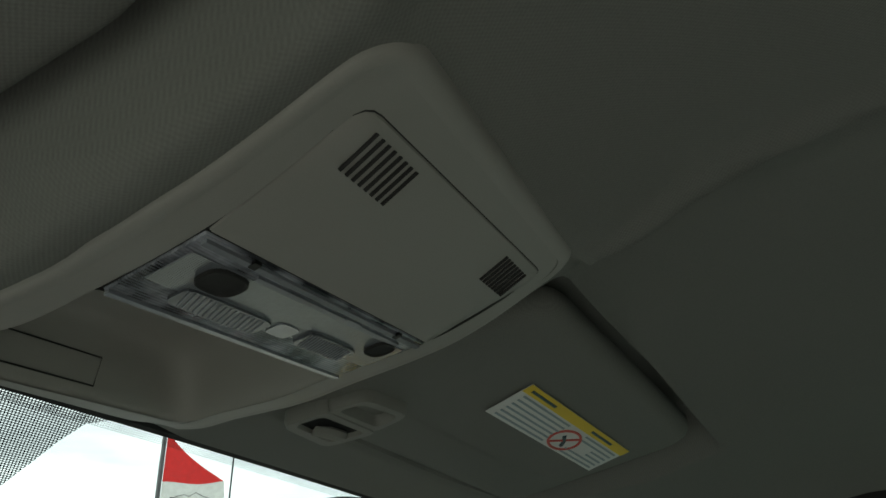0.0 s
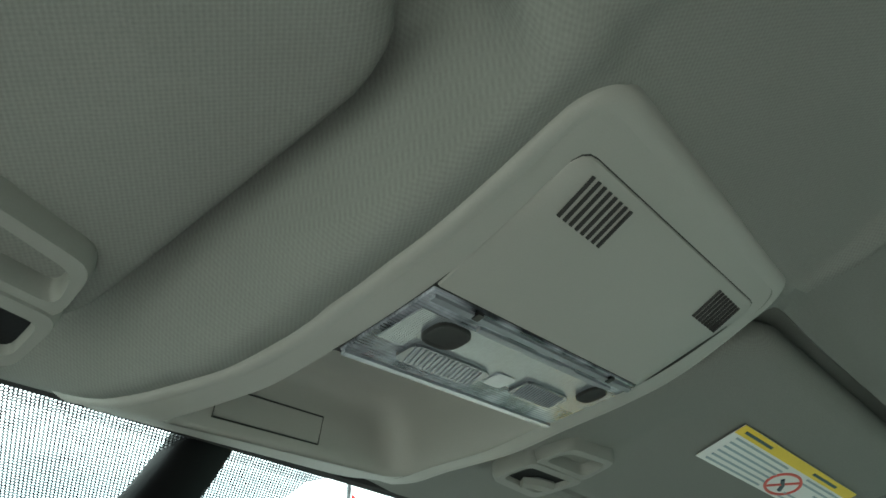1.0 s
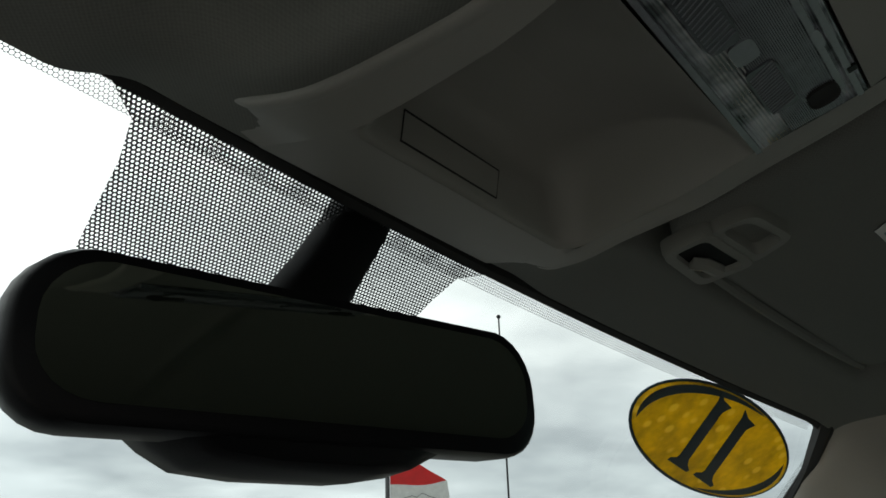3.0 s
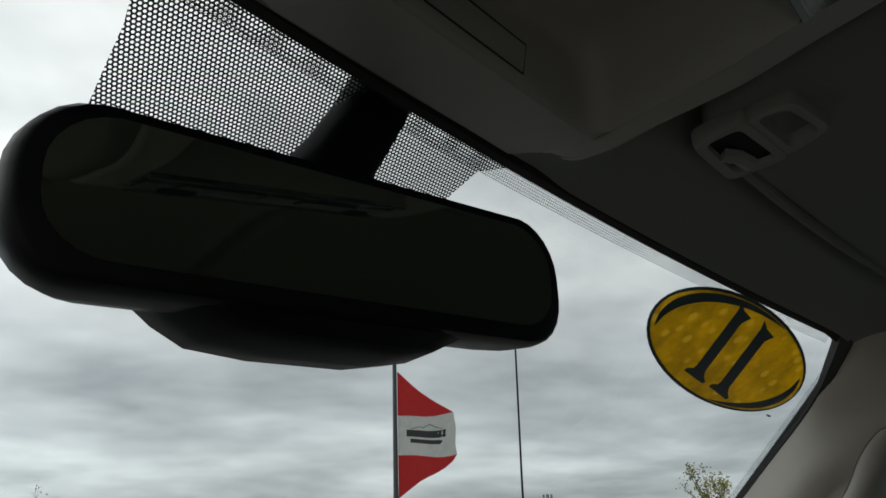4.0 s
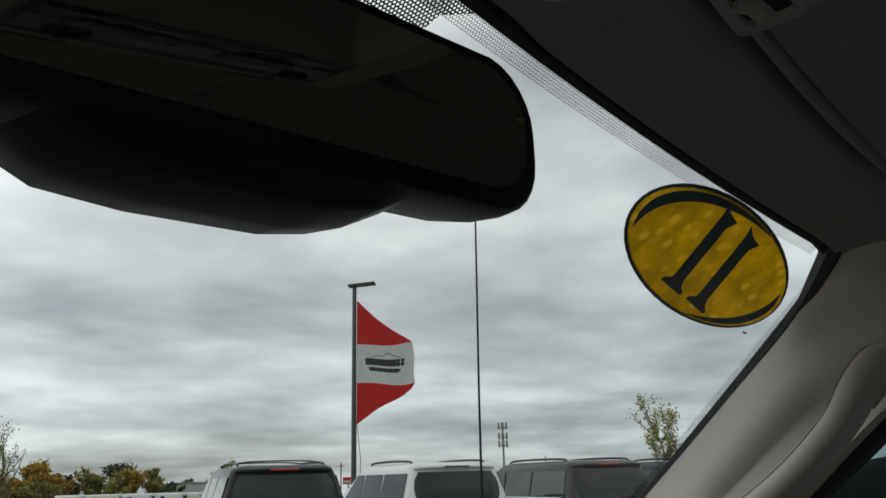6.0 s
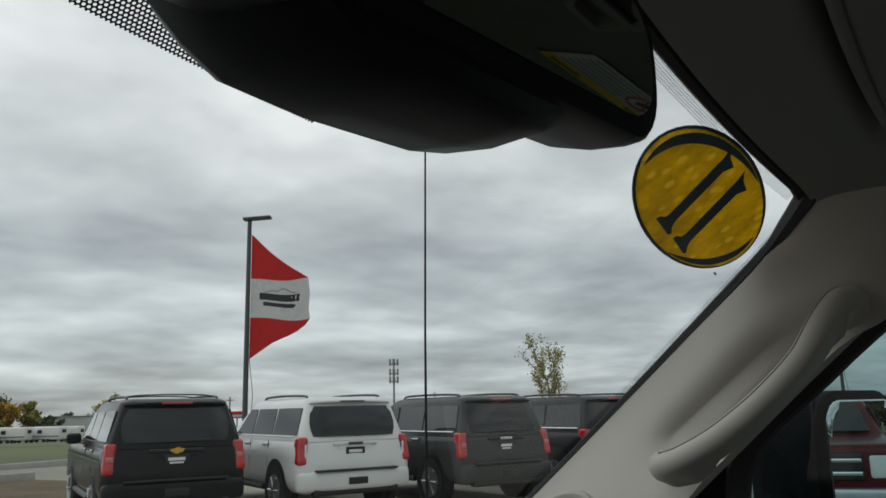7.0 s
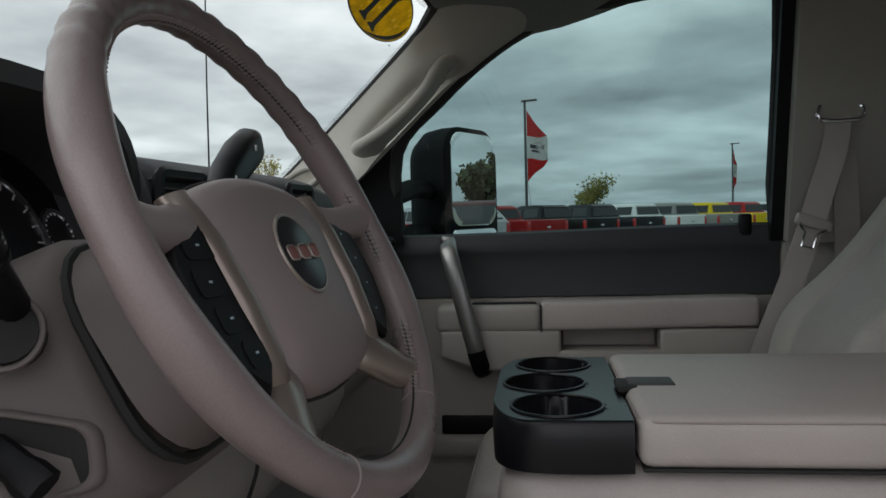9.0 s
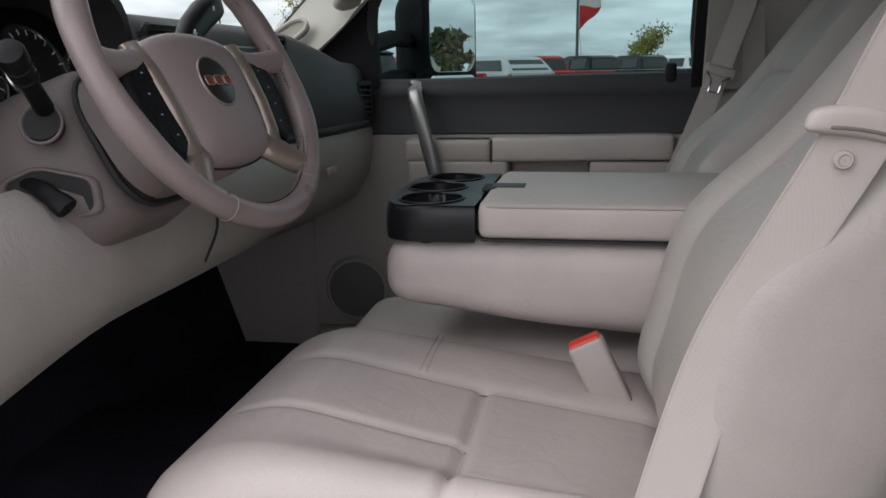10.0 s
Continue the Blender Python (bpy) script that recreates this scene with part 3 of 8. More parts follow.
for name, side in (("gasket_passenger", 1), ("gasket_driver", -1)):
    bm = bmesh.new()
    tube(bm, [Vector((side * (q.x - 0.006), q.y, q.z + 0.002)) for q in curve3(GLASS_EDGE, 6)], [0.012, 0.012, 0.012, 0.011, 0.010, 0.008] + [0.0065] * (len(curve3(GLASS_EDGE, 6)) - 6), 8)
    structure(name, bm, M_TRIMDARK, "black rubber edge beside the windscreen", "gasket")

# side openings: outline of the front door's window, in y and z
ARCH = [(0.205, 1.507), (0.200, 1.70), (0.106, 1.803), (0.003, 1.888), (-0.10, 1.944), (-0.24, 1.980), (-0.38, 1.997), (-0.52, 1.992), (-0.568, 1.965), (-0.572, 1.521)]


def side_x(z):
    return 0.80 - 0.10 * (z - 1.52) / 0.48


def shell_side(side):
    """The cab's wall behind the front door, round a rear side window, and the sill below, piece by piece."""
    x = side
    for y0, y1, z0, z1 in ((-0.59, -0.83, 1.50, 2.02), (-1.50, -1.78, 1.50, 2.02), (-0.83, -1.50, 1.93, 2.02)):
        def f(u, v):
            z = z0 + (z1 - z0) * v
            return Vector((x * (side_x(z) - 0.022), y0 + (y1 - y0) * u, z))
        bm = bmesh.new()
        sheet(bm, f, steps(0, 1, 3), steps(0, 1, 4), 0.04 * side)
        yield bm
    bm = bmesh.new()
    rbox(bm, (0.05, 1.19, 0.70), 0.01, (x * 0.80, -1.185, 1.15))
    yield bm
    bm = bmesh.new()
    rbox(bm, (0.06, 2.2, 0.16), 0.02, (x * 0.80, -0.65, 0.78))
    yield bm


for name, side in (("passenger", 1), ("driver", -1)):
    for place, bm in zip(("pillar", "rear_pillar", "rail", "lower", "sill"), shell_side(side)):
        structure("wall_%s_%s" % (name, place), bm, M_PILLAR, "grey-beige trimmed cab side behind the front door", "cab wall", 60)
for n, side in ((2, 1), (3, -1)):
    bm = bmesh.new()
    sheet(bm, lambda u, v: (side * side_x(1.5 + 0.43 * v), -0.83 - 0.67 * u, 1.5 + 0.43 * v), steps(0, 1, 2), steps(0, 1, 2))
    g = structure("window_%d" % n, bm, M_PRIVACY, "rear side window of the cab", "window")
back = bmesh.new()
rbox(back, (1.6, 0.05, 0.72), 0.01, (0, -1.78, 1.16))
rbox(back, (0.24, 0.05, 0.5), 0.01, (-0.66, -1.78, 1.77))
rbox(back, (0.24, 0.05, 0.5), 0.01, (0.66, -1.78, 1.77))
rbox(back, (1.1, 0.05, 0.1), 0.01, (0, -1.78, 2.0))
structure("wall_rear", back, M_PILLAR, "rear cab wall with a window opening", "cab wall")
bm = bmesh.new()
sheet(bm, lambda u, v: (-0.56 + 1.12 * u, -1.775, 1.51 + 0.45 * v), [0, 1], [0, 1])
structure("window_4", bm, M_PRIVACY, "dark rear window of the cab", "window")
floor = bmesh.new()
rbox(floor, (1.64, 2.72, 0.06), 0.01, (0, -0.45, 0.785), m=(4, 6, 1))
rbox(floor, (0.34, 1.6, 0.12), 0.05, (0, -0.1, 0.84))
sheet(floor, lambda x, v: (x, 0.62 + 0.16 * v, 0.81 + 0.5 * v), steps(-0.78, 0.78, 4), steps(0, 1, 4), 0.02)
structure("floor", floor, M_CARPET, "black carpeted cab floor with a centre tunnel", "floor")
fire = bmesh.new()
rbox(fire, (1.66, 0.05, 1.0), 0.01, (0, 0.86, 1.07))
structure("wall_front", fire, M_BLACK, "dark bulkhead behind the dashboard", "bulkhead")
for side in (-1, 1):
    kick = bmesh.new()
    rbox(kick, (0.05, 0.46, 0.80), 0.015, (side * 0.785, 0.615, 1.06))
    structure("trim", kick, M_BEIGE, "moulded kick panel in the footwell", "kick panel")

# the rear bench closes the cab behind the front seats
bench = thing("rear_bench", (0, -1.45, 0.8), "light grey leather rear bench seat", "seat")
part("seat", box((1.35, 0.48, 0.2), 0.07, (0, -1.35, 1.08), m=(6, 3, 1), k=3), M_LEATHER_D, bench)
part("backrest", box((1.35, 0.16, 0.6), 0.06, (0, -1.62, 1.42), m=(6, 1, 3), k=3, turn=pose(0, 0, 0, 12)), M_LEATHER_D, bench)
part("seat_base", box((1.25, 0.4, 0.2), 0.03, (0, -1.38, 0.90)), M_BLACK, bench)


# ---- passenger door ----
def front_door(side):
    s = side
    door = thing("front_door", (s * 0.80, -0.18, 0.86), "closed passenger door, charcoal above and grey-beige below, tinted window", "door")

    def facing(u, v, y0, y1, table):
        z, x = table[round(v * (len(table) - 1))]
        y = y0 + (y1 - y0) * u
        return Vector((s * x, y, z - (0.004 + 0.010 * smooth(-0.5, 0.15, y)) * smooth(1.46, 1.53, z)))

    top = [(1.533, 0.812), (1.538, 0.80), (1.533, 0.788), (1.515, 0.783), (1.495, 0.780), (1.482, 0.784), (1.47, 0.789), (1.43, 0.790), (1.388, 0.784)]
    bm = bmesh.new()
    sheet(bm, lambda u, v: facing(u, v, 0.39, -0.588, top), steps(0, 1, 10), steps(0, 1, len(top) - 1), 0.03 * s)
    part("upper_panel", bm, M_DOORD, door, "charcoal padded upper door panel", 50)
    low = [(1.384, 0.776), (1.36, 0.778), (1.30, 0.782), (1.2, 0.782), (1.1, 0.775), (1.0, 0.768), (0.92, 0.765), (0.87, 0.775)]
    bm = bmesh.new()
    sheet(bm, lambda u, v: facing(u, v, 0.39, -0.588, low), steps(0, 1, 10), steps(0, 1, len(low) - 1), 0.03 * s)
    part("lower_panel", bm, M_BEIGE, door, "grey-beige lower door panel", 50)
    arm = part("armrest", box((0.085, 0.434, 0.060), 0.011, (s * 0.752, -0.312, 1.3555), m=(1, 6, 1), k=3,
                              deform=lambda p: (p.x, p.y, p.z - 0.0025 * math.sin(p.y * 9))), M_LEATHER, door, "padded grey-beige armrest")
    cx = s * 0.752
    low_arm = bmesh.new()
    # lower arm in three lengths, so that the pull pocket stays open between them
    rbox(low_arm, (0.085, 0.25, 0.086), 0.008, (cx, -0.012, 1.282), m=(1, 3, 1), k=3, deform=lambda p: (p.x, p.y, p.z + (0.028 * smooth(0.02, 0.12, p.y) if p.z < 0 else 0)))
    rbox(low_arm, (0.085, 0.195, 0.086), 0.008, (cx, -0.432, 1.282), m=(1, 3, 1), k=3)
    rbox(low_arm, (0.085, 0.23, 0.044), 0.008, (cx, -0.236, 1.261), m=(1, 2, 1))
    rbox(low_arm, (0.02, 0.22, 0.06), 0.004, (s * 0.788, -0.236, 1.294))
    part("armrest_lower", low_arm, M_BEIGE, door, "lower armrest with a pull pocket")
    part("pull_pocket", box((0.012, 0.19, 0.038), 0.004, (s * 0.774, -0.236, 1.303)), M_BEIGE, door, "shadowed pull pocket")
    switch = part("switch_panel", box((0.085, 0.217, 0.056), 0.013, (cx, 0.012, 1.349), m=(1, 3, 1), k=3), M_BEIGE, door, "grey-beige switch housing")
    part("switch_plate", box((0.052, 0.135, 0.006), 0.002, (s * 0.757, -0.02, 1.3745)), M_BLACK, switch, "black window switch plate")
    part("seam", box((0.004, 0.003, 0.056), 0.001, (s * 0.7105, -0.0965, 1.35)), M_TRIMDARK, switch)
    strap = bmesh.new()
    run = curve3([(s * 0.772, 0.098, 1.500), (s * 0.735, 0.094, 1.508), (s * 0.706, 0.088, 1.485), (s * 0.690, 0.070, 1.42), (s * 0.688, 0.050, 1.34), (s * 0.694, 0.034, 1.275), (s * 0.722, 0.026, 1.238), (s * 0.765, 0.022, 1.228)], 5)
    tube(strap, run, 0.0175, 12, squash=0.36, up=(s, 0.0, 0.0))
    pull = part("grab_handle", strap, M_STRAP, door, "satin grey curved pull handle")
    dark_base = bmesh.new()
    tube(dark_base, run[-12:], 0.0185, 12, squash=0.40, up=(s, 0.0, 0.0))
    part("lower_boot", dark_base, M_BLACK, pull, "black lower end of the pull handle")
    part("window_frame", tube(bmesh.new(), [(s * side_x(z), y, z) for y, z in [(q.x, q.y) for q in curve3([(y, z, 0) for y, z in ARCH], 4)]] + [(s * side_x(1.52), -0.2, 1.514)], 0.014, 8, closed=True), M_TRIMDARK, door, "black rubber window channel")
    jamb = bmesh.new()
    sheet(jamb, lambda u, v: (s * (side_x(1.5 + 0.49 * v) - 0.012), -0.565 - 0.058 * u, 1.5 + 0.49 * v), steps(0, 1, 1), steps(0, 1, 4), 0.02 * s)
    part("door_jamb", jamb, M_BLACK, door, "black door frame post")
    sail = bmesh.new()
    prism(sail, [(0.197, 1.735), (0.197, 1.505), (0.40, 1.505), (0.388, 1.562), (0.30, 1.635)], (s * 0.768, 0, 0), (0, 1, 0), (0, 0, 1), 0.02)
    part("mirror_patch", sail, M_HOUSING, door, "black triangular mirror patch")
    gl = bmesh.new()
    ys = [q for q in curve3([(y, z, 0) for y, z in ARCH], 3)]
    verts = [gl.verts.new((s * side_x(q.y), q.x, q.y)) for q in ys]
    gl.faces.new(verts)
    bmesh.ops.triangulate(gl, faces=gl.faces)
    part("window_glass", gl, M_TINT, door, "green-tinted side window glass")
    spk = bmesh.new()
    disc(spk, (s * 0.771, 0.272, 0.975), (-s, 0, 0), 0.092, 0.012, 32, 0.082)
    sp = part("speaker_ring", spk, M_BEIGE, door, "round speaker surround")
    spk2 = bmesh.new()
    disc(spk2, (s * 0.759, 0.272, 0.975), (-s, 0, 0), 0.076, 0.003, 32, 0.07)
    part("speaker_grille", spk2, M_GRILLE, sp, "perforated grey speaker grille")
    part("map_pocket", box((0.03, 0.62, 0.05), 0.014, (s * 0.762, -0.16, 1.07), m=(1, 4, 1)), M_BEIGE, door, "moulded map pocket lip")
    part("map_pocket_slot", box((0.012, 0.56, 0.04), 0.004, (s * 0.768, -0.16, 1.115)), M_BLACK, door)
    pin = bmesh.new()
    rbox(pin, (0.02, 0.026, 0.05), 0.006, (s * 0.792, -0.520, 1.528))
    part("lock_knob", pin, M_BLACK, door, "black lock knob")
    return door


M_STRAP = surface("satin_grey_handle_paint", (0.26, 0.255, 0.25), 0.36, metal=0.75, grain=900, relief=0.05)
M_GRILLE = surface("speaker_mesh", (0.17, 0.165, 0.155), 0.7, grain=700, relief=0.8, weave=330)
front_door(1)


# ---- overhead console ----
def overhead_console():
    con = thing("overhead_console", (0, 0.0, 2.0), "grey-beige plastic overhead console with map lamps and open bin", "overhead console")
    at = Vector((0, 0, 0))
    bm = bmesh.new()
    IN_L = [(-0.13, -0.095), (-0.12, -0.092), (-0.058, -0.082), (-0.007, -0.072), (0.036, -0.066), (0.112, -0.059)]
    IN_R = [(-0.13, 0.098), (-0.12, 0.098), (-0.058, 0.0975), (-0.007, 0.099), (0.06, 0.110), (0.112, 0.121)]

    def face(x, y, lift=0.0):
        return Vector((x, y, con_z(x, y) - lift))

    def across(y, a, b, n=6):
        return [face(a + (b - a) * i / n, y) for i in range(n + 1)]

    # one soft rim runs round the two sides and the rounded rear corners
    REAR, ROUND = -0.1375, 0.017
    bend = REAR + ROUND
    xl, xr = con_l(bend) + ROUND, con_r(bend) - ROUND
    way = [Vector((con_l(y), y, 0)) for y in steps(0.166, bend + 0.004, 56)]
    way += [Vector((xl + ROUND * math.cos(g), bend + ROUND * math.sin(g), 0)) for g in (radians(180 + 9 * i) for i in range(1, 11))]
    way += [Vector((xl + (xr - xl) * i / 20, REAR, 0)) for i in range(1, 20)]
    way += [Vector((xr + ROUND * math.cos(g), bend + ROUND * math.sin(g), 0)) for g in (radians(270 + 9 * i) for i in range(10))]
    way += [Vector((con_r(y), y, 0)) for y in steps(bend + 0.004, 0.166, 56)]
    rows = []
    for i, p in enumerate(way):
        t = way[min(i + 1, len(way) - 1)] - way[max(i - 1, 0)]
        inward = Vector((-t.y, t.x, 0)).normalized()
        e = 0.009 * smooth(0.130, 0.158, p.y)
        rows.append([face(q.x, q.y, lift - e) for q, lift in ((p + inward * off, lift) for off, lift in ((-0.0024, -0.022), (-0.0024, -0.0030), (-0.0019, -0.0012), (-0.0008, -0.0002), (0.0010, 0.0004), (0.0030, 0.0003), (0.0050, 0.0)))])
    loft(bm, rows, caps=False, closed=False)

    def draw_in(y):
        """From the outline to the rim's inner edge."""
        return ROUND - math.sqrt(max(0.0, (ROUND - 0.005) ** 2 - max(0.0, bend - y) ** 2))

    ys = steps(-0.108, 0.166, 56)
    loft(bm, [[face(con_l(y) + draw_in(y), y, -0.009 * smooth(0.130, 0.158, y)), face(max(con_l(y) + 0.012, flow(y, IN_L)), y)] for y in ys], caps=False, closed=False)
    loft(bm, [[face(min(con_r(y) - 0.012, flow(y, IN_R)), y), face(con_r(y) - draw_in(y), y, -0.009 * smooth(0.130, 0.158, y))] for y in ys], caps=False, closed=False)
    # rear and front bands between the sides
    loft(bm, [across(y, con_l(y) + draw_in(y), con_r(y) - draw_in(y), 14) for y in [REAR + 0.005 + (ROUND - 0.005) * (i / 6) ** 2 for i in range(7)] + [-0.120, -0.108]], caps=False, closed=False)
    loft(bm, [across(y, max(con_l(y) + 0.012, flow(y, IN_L)), min(con_r(y) - 0.012, flow(y, IN_R)), 10) for y in steps(0.112, 0.166, 5)], caps=False, closed=False)
    part("body", bm, M_TRIM, con, sharp=60)

    def panel(corners, lift, thick, r, inset=0.0):
        """A plate with rounded corners over the four given places of the face, going round."""
        c = [face(*q, lift) for q in corners]
        mid = (c[0] + c[1] + c[2] + c[3]) / 4
        ring = []
        for i in range(4):
            p, q, s = c[i], c[i - 1], c[(i + 1) % 4]
            rad = r[i]
            a, b = (q - p).normalized(), (s - p).normalized()
            for j in range(5):
                t = j / 4
                ring.append(p + a * rad * (1 - t) ** 2 + b * rad * t ** 2)
        ring = [mid + (p - mid) * (1 - inset / (p - mid).length) for p in ring]
        up = Vector((0, 0, 1))
        small = [mid + (p - mid) * (1 - 0.0007 / (p - mid).length) for p in ring]
        b = bmesh.new()
        rows = [[p + up * thick for p in ring], [p + up * 0.0006 for p in ring], small]
        for k in (0.9, 0.72, 0.5, 0.25, 0.04):
            rows.append([face(q.x, q.y, lift) for q in (mid + (p - mid) * k for p in small)])
        loft(b, rows)
        return b

    R3 = (0.010, 0.010, 0.001, 0.001)
    lidc = [(-0.0920, -0.1205), (0.098, -0.1235), (0.0972, -0.0595), (-0.0825, -0.0588)]
    part("lid_gap", panel(lidc, 0.0004, 0.002, R3), M_TRIMDARK, con, "dark gap round the lid")
    lid = part("lid", panel(lidc, 0.0012, 0.0025, R3, 0.0010), M_TRIM, con, "flat grey-beige panel with two slotted grilles")
    for gx, gy, wide, deep in ((-0.0595, -0.1090, 0.031, 0.0155), (0.0715, -0.1105, 0.029, 0.0150)):
        for i in range(8):
            x = gx - wide / 2 + wide * i / 7
            part("grille_slot", tube(bmesh.new(), [face(x - 0.002, gy - deep / 2, 0.0015), face(x + 0.002, gy + deep / 2, 0.0015)], 0.00085, 6), M_TRIMDARK, lid, "dark sound slot")
    R4 = (0.001, 0.001, 0.001, 0.001)
    lampc = [(-0.0822, -0.0580), (0.0972, -0.0590), (0.0990, -0.0055), (-0.0720, -0.0075)]
    part("lamp_gap", panel(lampc, 0.0002, 0.002, R4), M_TRIMDARK, con)
    lamp = part("map_lamp", panel(lampc, 0.0012, 0.003, R4, 0.0011), M_LENS, con, "clear ribbed map lamp lens")

    def lens_at(u, v, lift=0.0022):
        """u across, v from the rear edge to the front edge of the lamp, both from 0 to 1."""
        a = Vector((*lampc[0], 0)).lerp(Vector((*lampc[1], 0)), u)
        b = Vector((*lampc[3], 0)).lerp(Vector((*lampc[2], 0)), u)
        p = a.lerp(b, v)
        return face(p.x, p.y, lift)

    def lens_piece(u0, u1, v0, v1, lift, cut=0.2):
        w = [(u0, v0), (u1, v0), (u1, v1), (u0, v1)]
        ring = []
        for i in range(4):
            p, q, s = Vector((*w[i], 0)), Vector((*w[i - 1], 0)), Vector((*w[(i + 1) % 4], 0))
            for j in range(4):
                t = j / 3
                e = p + (q - p) * cut * (1 - t) ** 2 + (s - p) * cut * t ** 2
                ring.append((e.x, e.y))
        b = bmesh.new()
        loft(b, [[lens_at(u, v, lift - 0.0014) for u, v in ring], [lens_at(u, v, lift) for u, v in ring]])
        return b

    for i in range(28):
        v = 0.20 + 0.44 * i / 27
        part("lens_rib", tube(bmesh.new(), [lens_at(0.03, v, 0.0016), lens_at(0.97, v, 0.0016)], 0.00042, 4), M_LENSE, lamp, "fine moulded lens rib")
    for u0, u1, v0, v1 in ((0.13, 0.45, 0.54, 0.80), (0.59, 0.83, 0.45, 0.70)):
        pan = part("lamp_panel", lens_piece(u0, u1, v0, v1, 0.0030), M_LENSD, lamp, "crosshatched lens panel")
        for i in range(16):
            u = u0 + (u1 - u0) * (0.08 + 0.84 * i / 15)
            part("lens_rib", tube(bmesh.new(), [lens_at(u - 0.014, v0 + 0.02, 0.0031), lens_at(u + 0.014, v1 - 0.02, 0.0031)], 0.0004, 4), M_LENSE, pan)
    part("bezel", lens_piece(0.02, 0.98, 0.035, 0.085, 0.0028, 0.02), M_LENSE, lamp, "clear lens rim")
    part("bezel", lens_piece(0.22, 0.90, 0.13, 0.18, 0.0026, 0.1), M_LENSE, lamp, "clear lens rim")
    part("bezel", lens_piece(0.01, 0.99, 0.935, 0.985, 0.0028, 0.02), M_LENSE, lamp, "clear lens rim")
    # pale patches on the lens; the second paints a highlight into the colour
    part("pale_patch", lens_piece(0.465, 0.555, 0.50, 0.70, 0.0024, 0.3), M_LENSE, lamp, "pale patch on the lens, for a reflector and for a highlight")
    part("pale_patch", lens_piece(0.59, 0.67, 0.11, 0.18, 0.0028, 0.3), M_LENSE, lamp, "pale patch on the lens, for a reflector and for a highlight")
    for u, v, half, tall in ((0.172, 0.345, 0.066, 0.145), (0.877, 0.30, 0.048, 0.130)):
        ring = [(math.copysign(abs(math.cos(a)) ** 0.7, math.cos(a)) * half, math.copysign(abs(math.sin(a)) ** 0.7, math.sin(a)) * tall) for a in (2 * math.pi * i / 24 for i in range(24))]
        b = bmesh.new()
        loft(b, [[lens_at(u + p * k, v + q * k, h) for p, q in ring] for k, h in ((1.0, 0.0005), (1.0, 0.0032), (0.95, 0.0034), (0.86, 0.0024), (0.5, 0.0020))])
        part("switch", b, M_TRIMDARK, lamp, "black rounded lamp switch")
    for u in (0.17, 0.83):
        part("clip_notch", lens_piece(u - 0.012, u + 0.012, 0.0, 0.07, 0.0032, 0.1), M_BLACK, lamp)
    # the open bin: a rounded mouth, a steep front, a long curved back
    bmb = bmesh.new()
    loops = []
    for d, back, front, sides in ((0.0, 0.0, 0.0, 0.0), (0.0015, 0.0008, 0.002, 0.0008), (0.004, 0.0025, 0.0035, 0.0018), (0.010, 0.0055, 0.005, 0.003), (0.018, 0.011, 0.0065, 0.005), (0.027, 0.019, 0.008, 0.007), (0.035, 0.030, 0.0095, 0.010), (0.041, 0.046, 0.013, 0.015), (0.044, 0.066, 0.018, 0.022)):
        y0, y1 = -0.0055 + back, 0.1135 - front
        ring = []
        for (cx, cy), rad in (((0, 0), 0.002), ((1, 0), 0.004), ((1, 1), 0.022), ((0, 1), 0.016)):
            def corner(gx, gy):
                y = y0 + (y1 - y0) * gy
                l, r = flow(y, IN_L) + sides, flow(y, IN_R) - sides * 1.4
                return Vector((l + (r - l) * gx, y, 0))
            p = corner(cx, cy)
            q = {(0, 0): (0, 1), (1, 0): (0, 0), (1, 1): (1, 0), (0, 1): (1, 1)}[(cx, cy)]
            s = {(0, 0): (1, 0), (1, 0): (1, 1), (1, 1): (0, 1), (0, 1): (0, 0)}[(cx, cy)]
            a, b = (corner(*q) - p), (corner(*s) - p)
            ra, rb = min(rad, a.length * 0.45), min(rad, b.length * 0.45)
            for j in range(7):
                t = j / 6
                e = p + a.normalized() * ra * (1 - t) ** 2 + b.normalized() * rb * t ** 2
                ring.append(face(e.x, e.y, -d))
        full = []
        for j, e in enumerate(ring):
            nxt = ring[(j + 1) % len(ring)]
            full.append(e)
            if j % 7 == 6:
                full += [face(q.x, q.y, -d) for q in (e.lerp(nxt, k / 12) for k in range(1, 12))]
        loops.append(full)
    loft(bmb, loops, caps=False)
    bmb.faces.new([v for v in bmb.verts][-len(loops[-1]):])
    for f_ in bmb.faces:
        f_.normal_flip()
    part("bin", bmb, M_TRIM, con, "open storage bin with a curved back", 70)
    # filler between the rounded mouth and the square edges of the face
    for gx, xs in ((0, IN_L), (1, IN_R)):
        fill = bmesh.new()
        x = lerp(0.1135, xs)
        sgn = 1 if gx == 0 else -1
        rad = 0.022 if gx else 0.016
        p = Vector((x, 0.1135, 0))
        row = []
        for j in range(7):
            t = j / 6
            row.append((p.x + sgn * rad * t * t, p.y - rad * (1 - t) ** 2))
        vs_ = [fill.verts.new(face(p.x - sgn * 0.002, p.y + 0.002, -0.0004))] + [fill.verts.new(face(a, b, -0.0002)) for a, b in row]
        for j in range(len(row) - 1):
            fill.faces.new((vs_[0], vs_[j + 1], vs_[j + 2]))
        part("bin_corner", fill, M_TRIM, con)
    cover = bmesh.new()
    ring = [Vector((x, y, z)) for x, y, z in ((-0.030, 0.1092, 1.9900), (0.046, 0.1100, 1.9935), (0.046, 0.1072, 2.0085), (-0.030, 0.1066, 2.005))]
    tube(cover, [p + Vector((0, -0.0010, 0)) for p in ring], 0.0005, 5, closed=True)
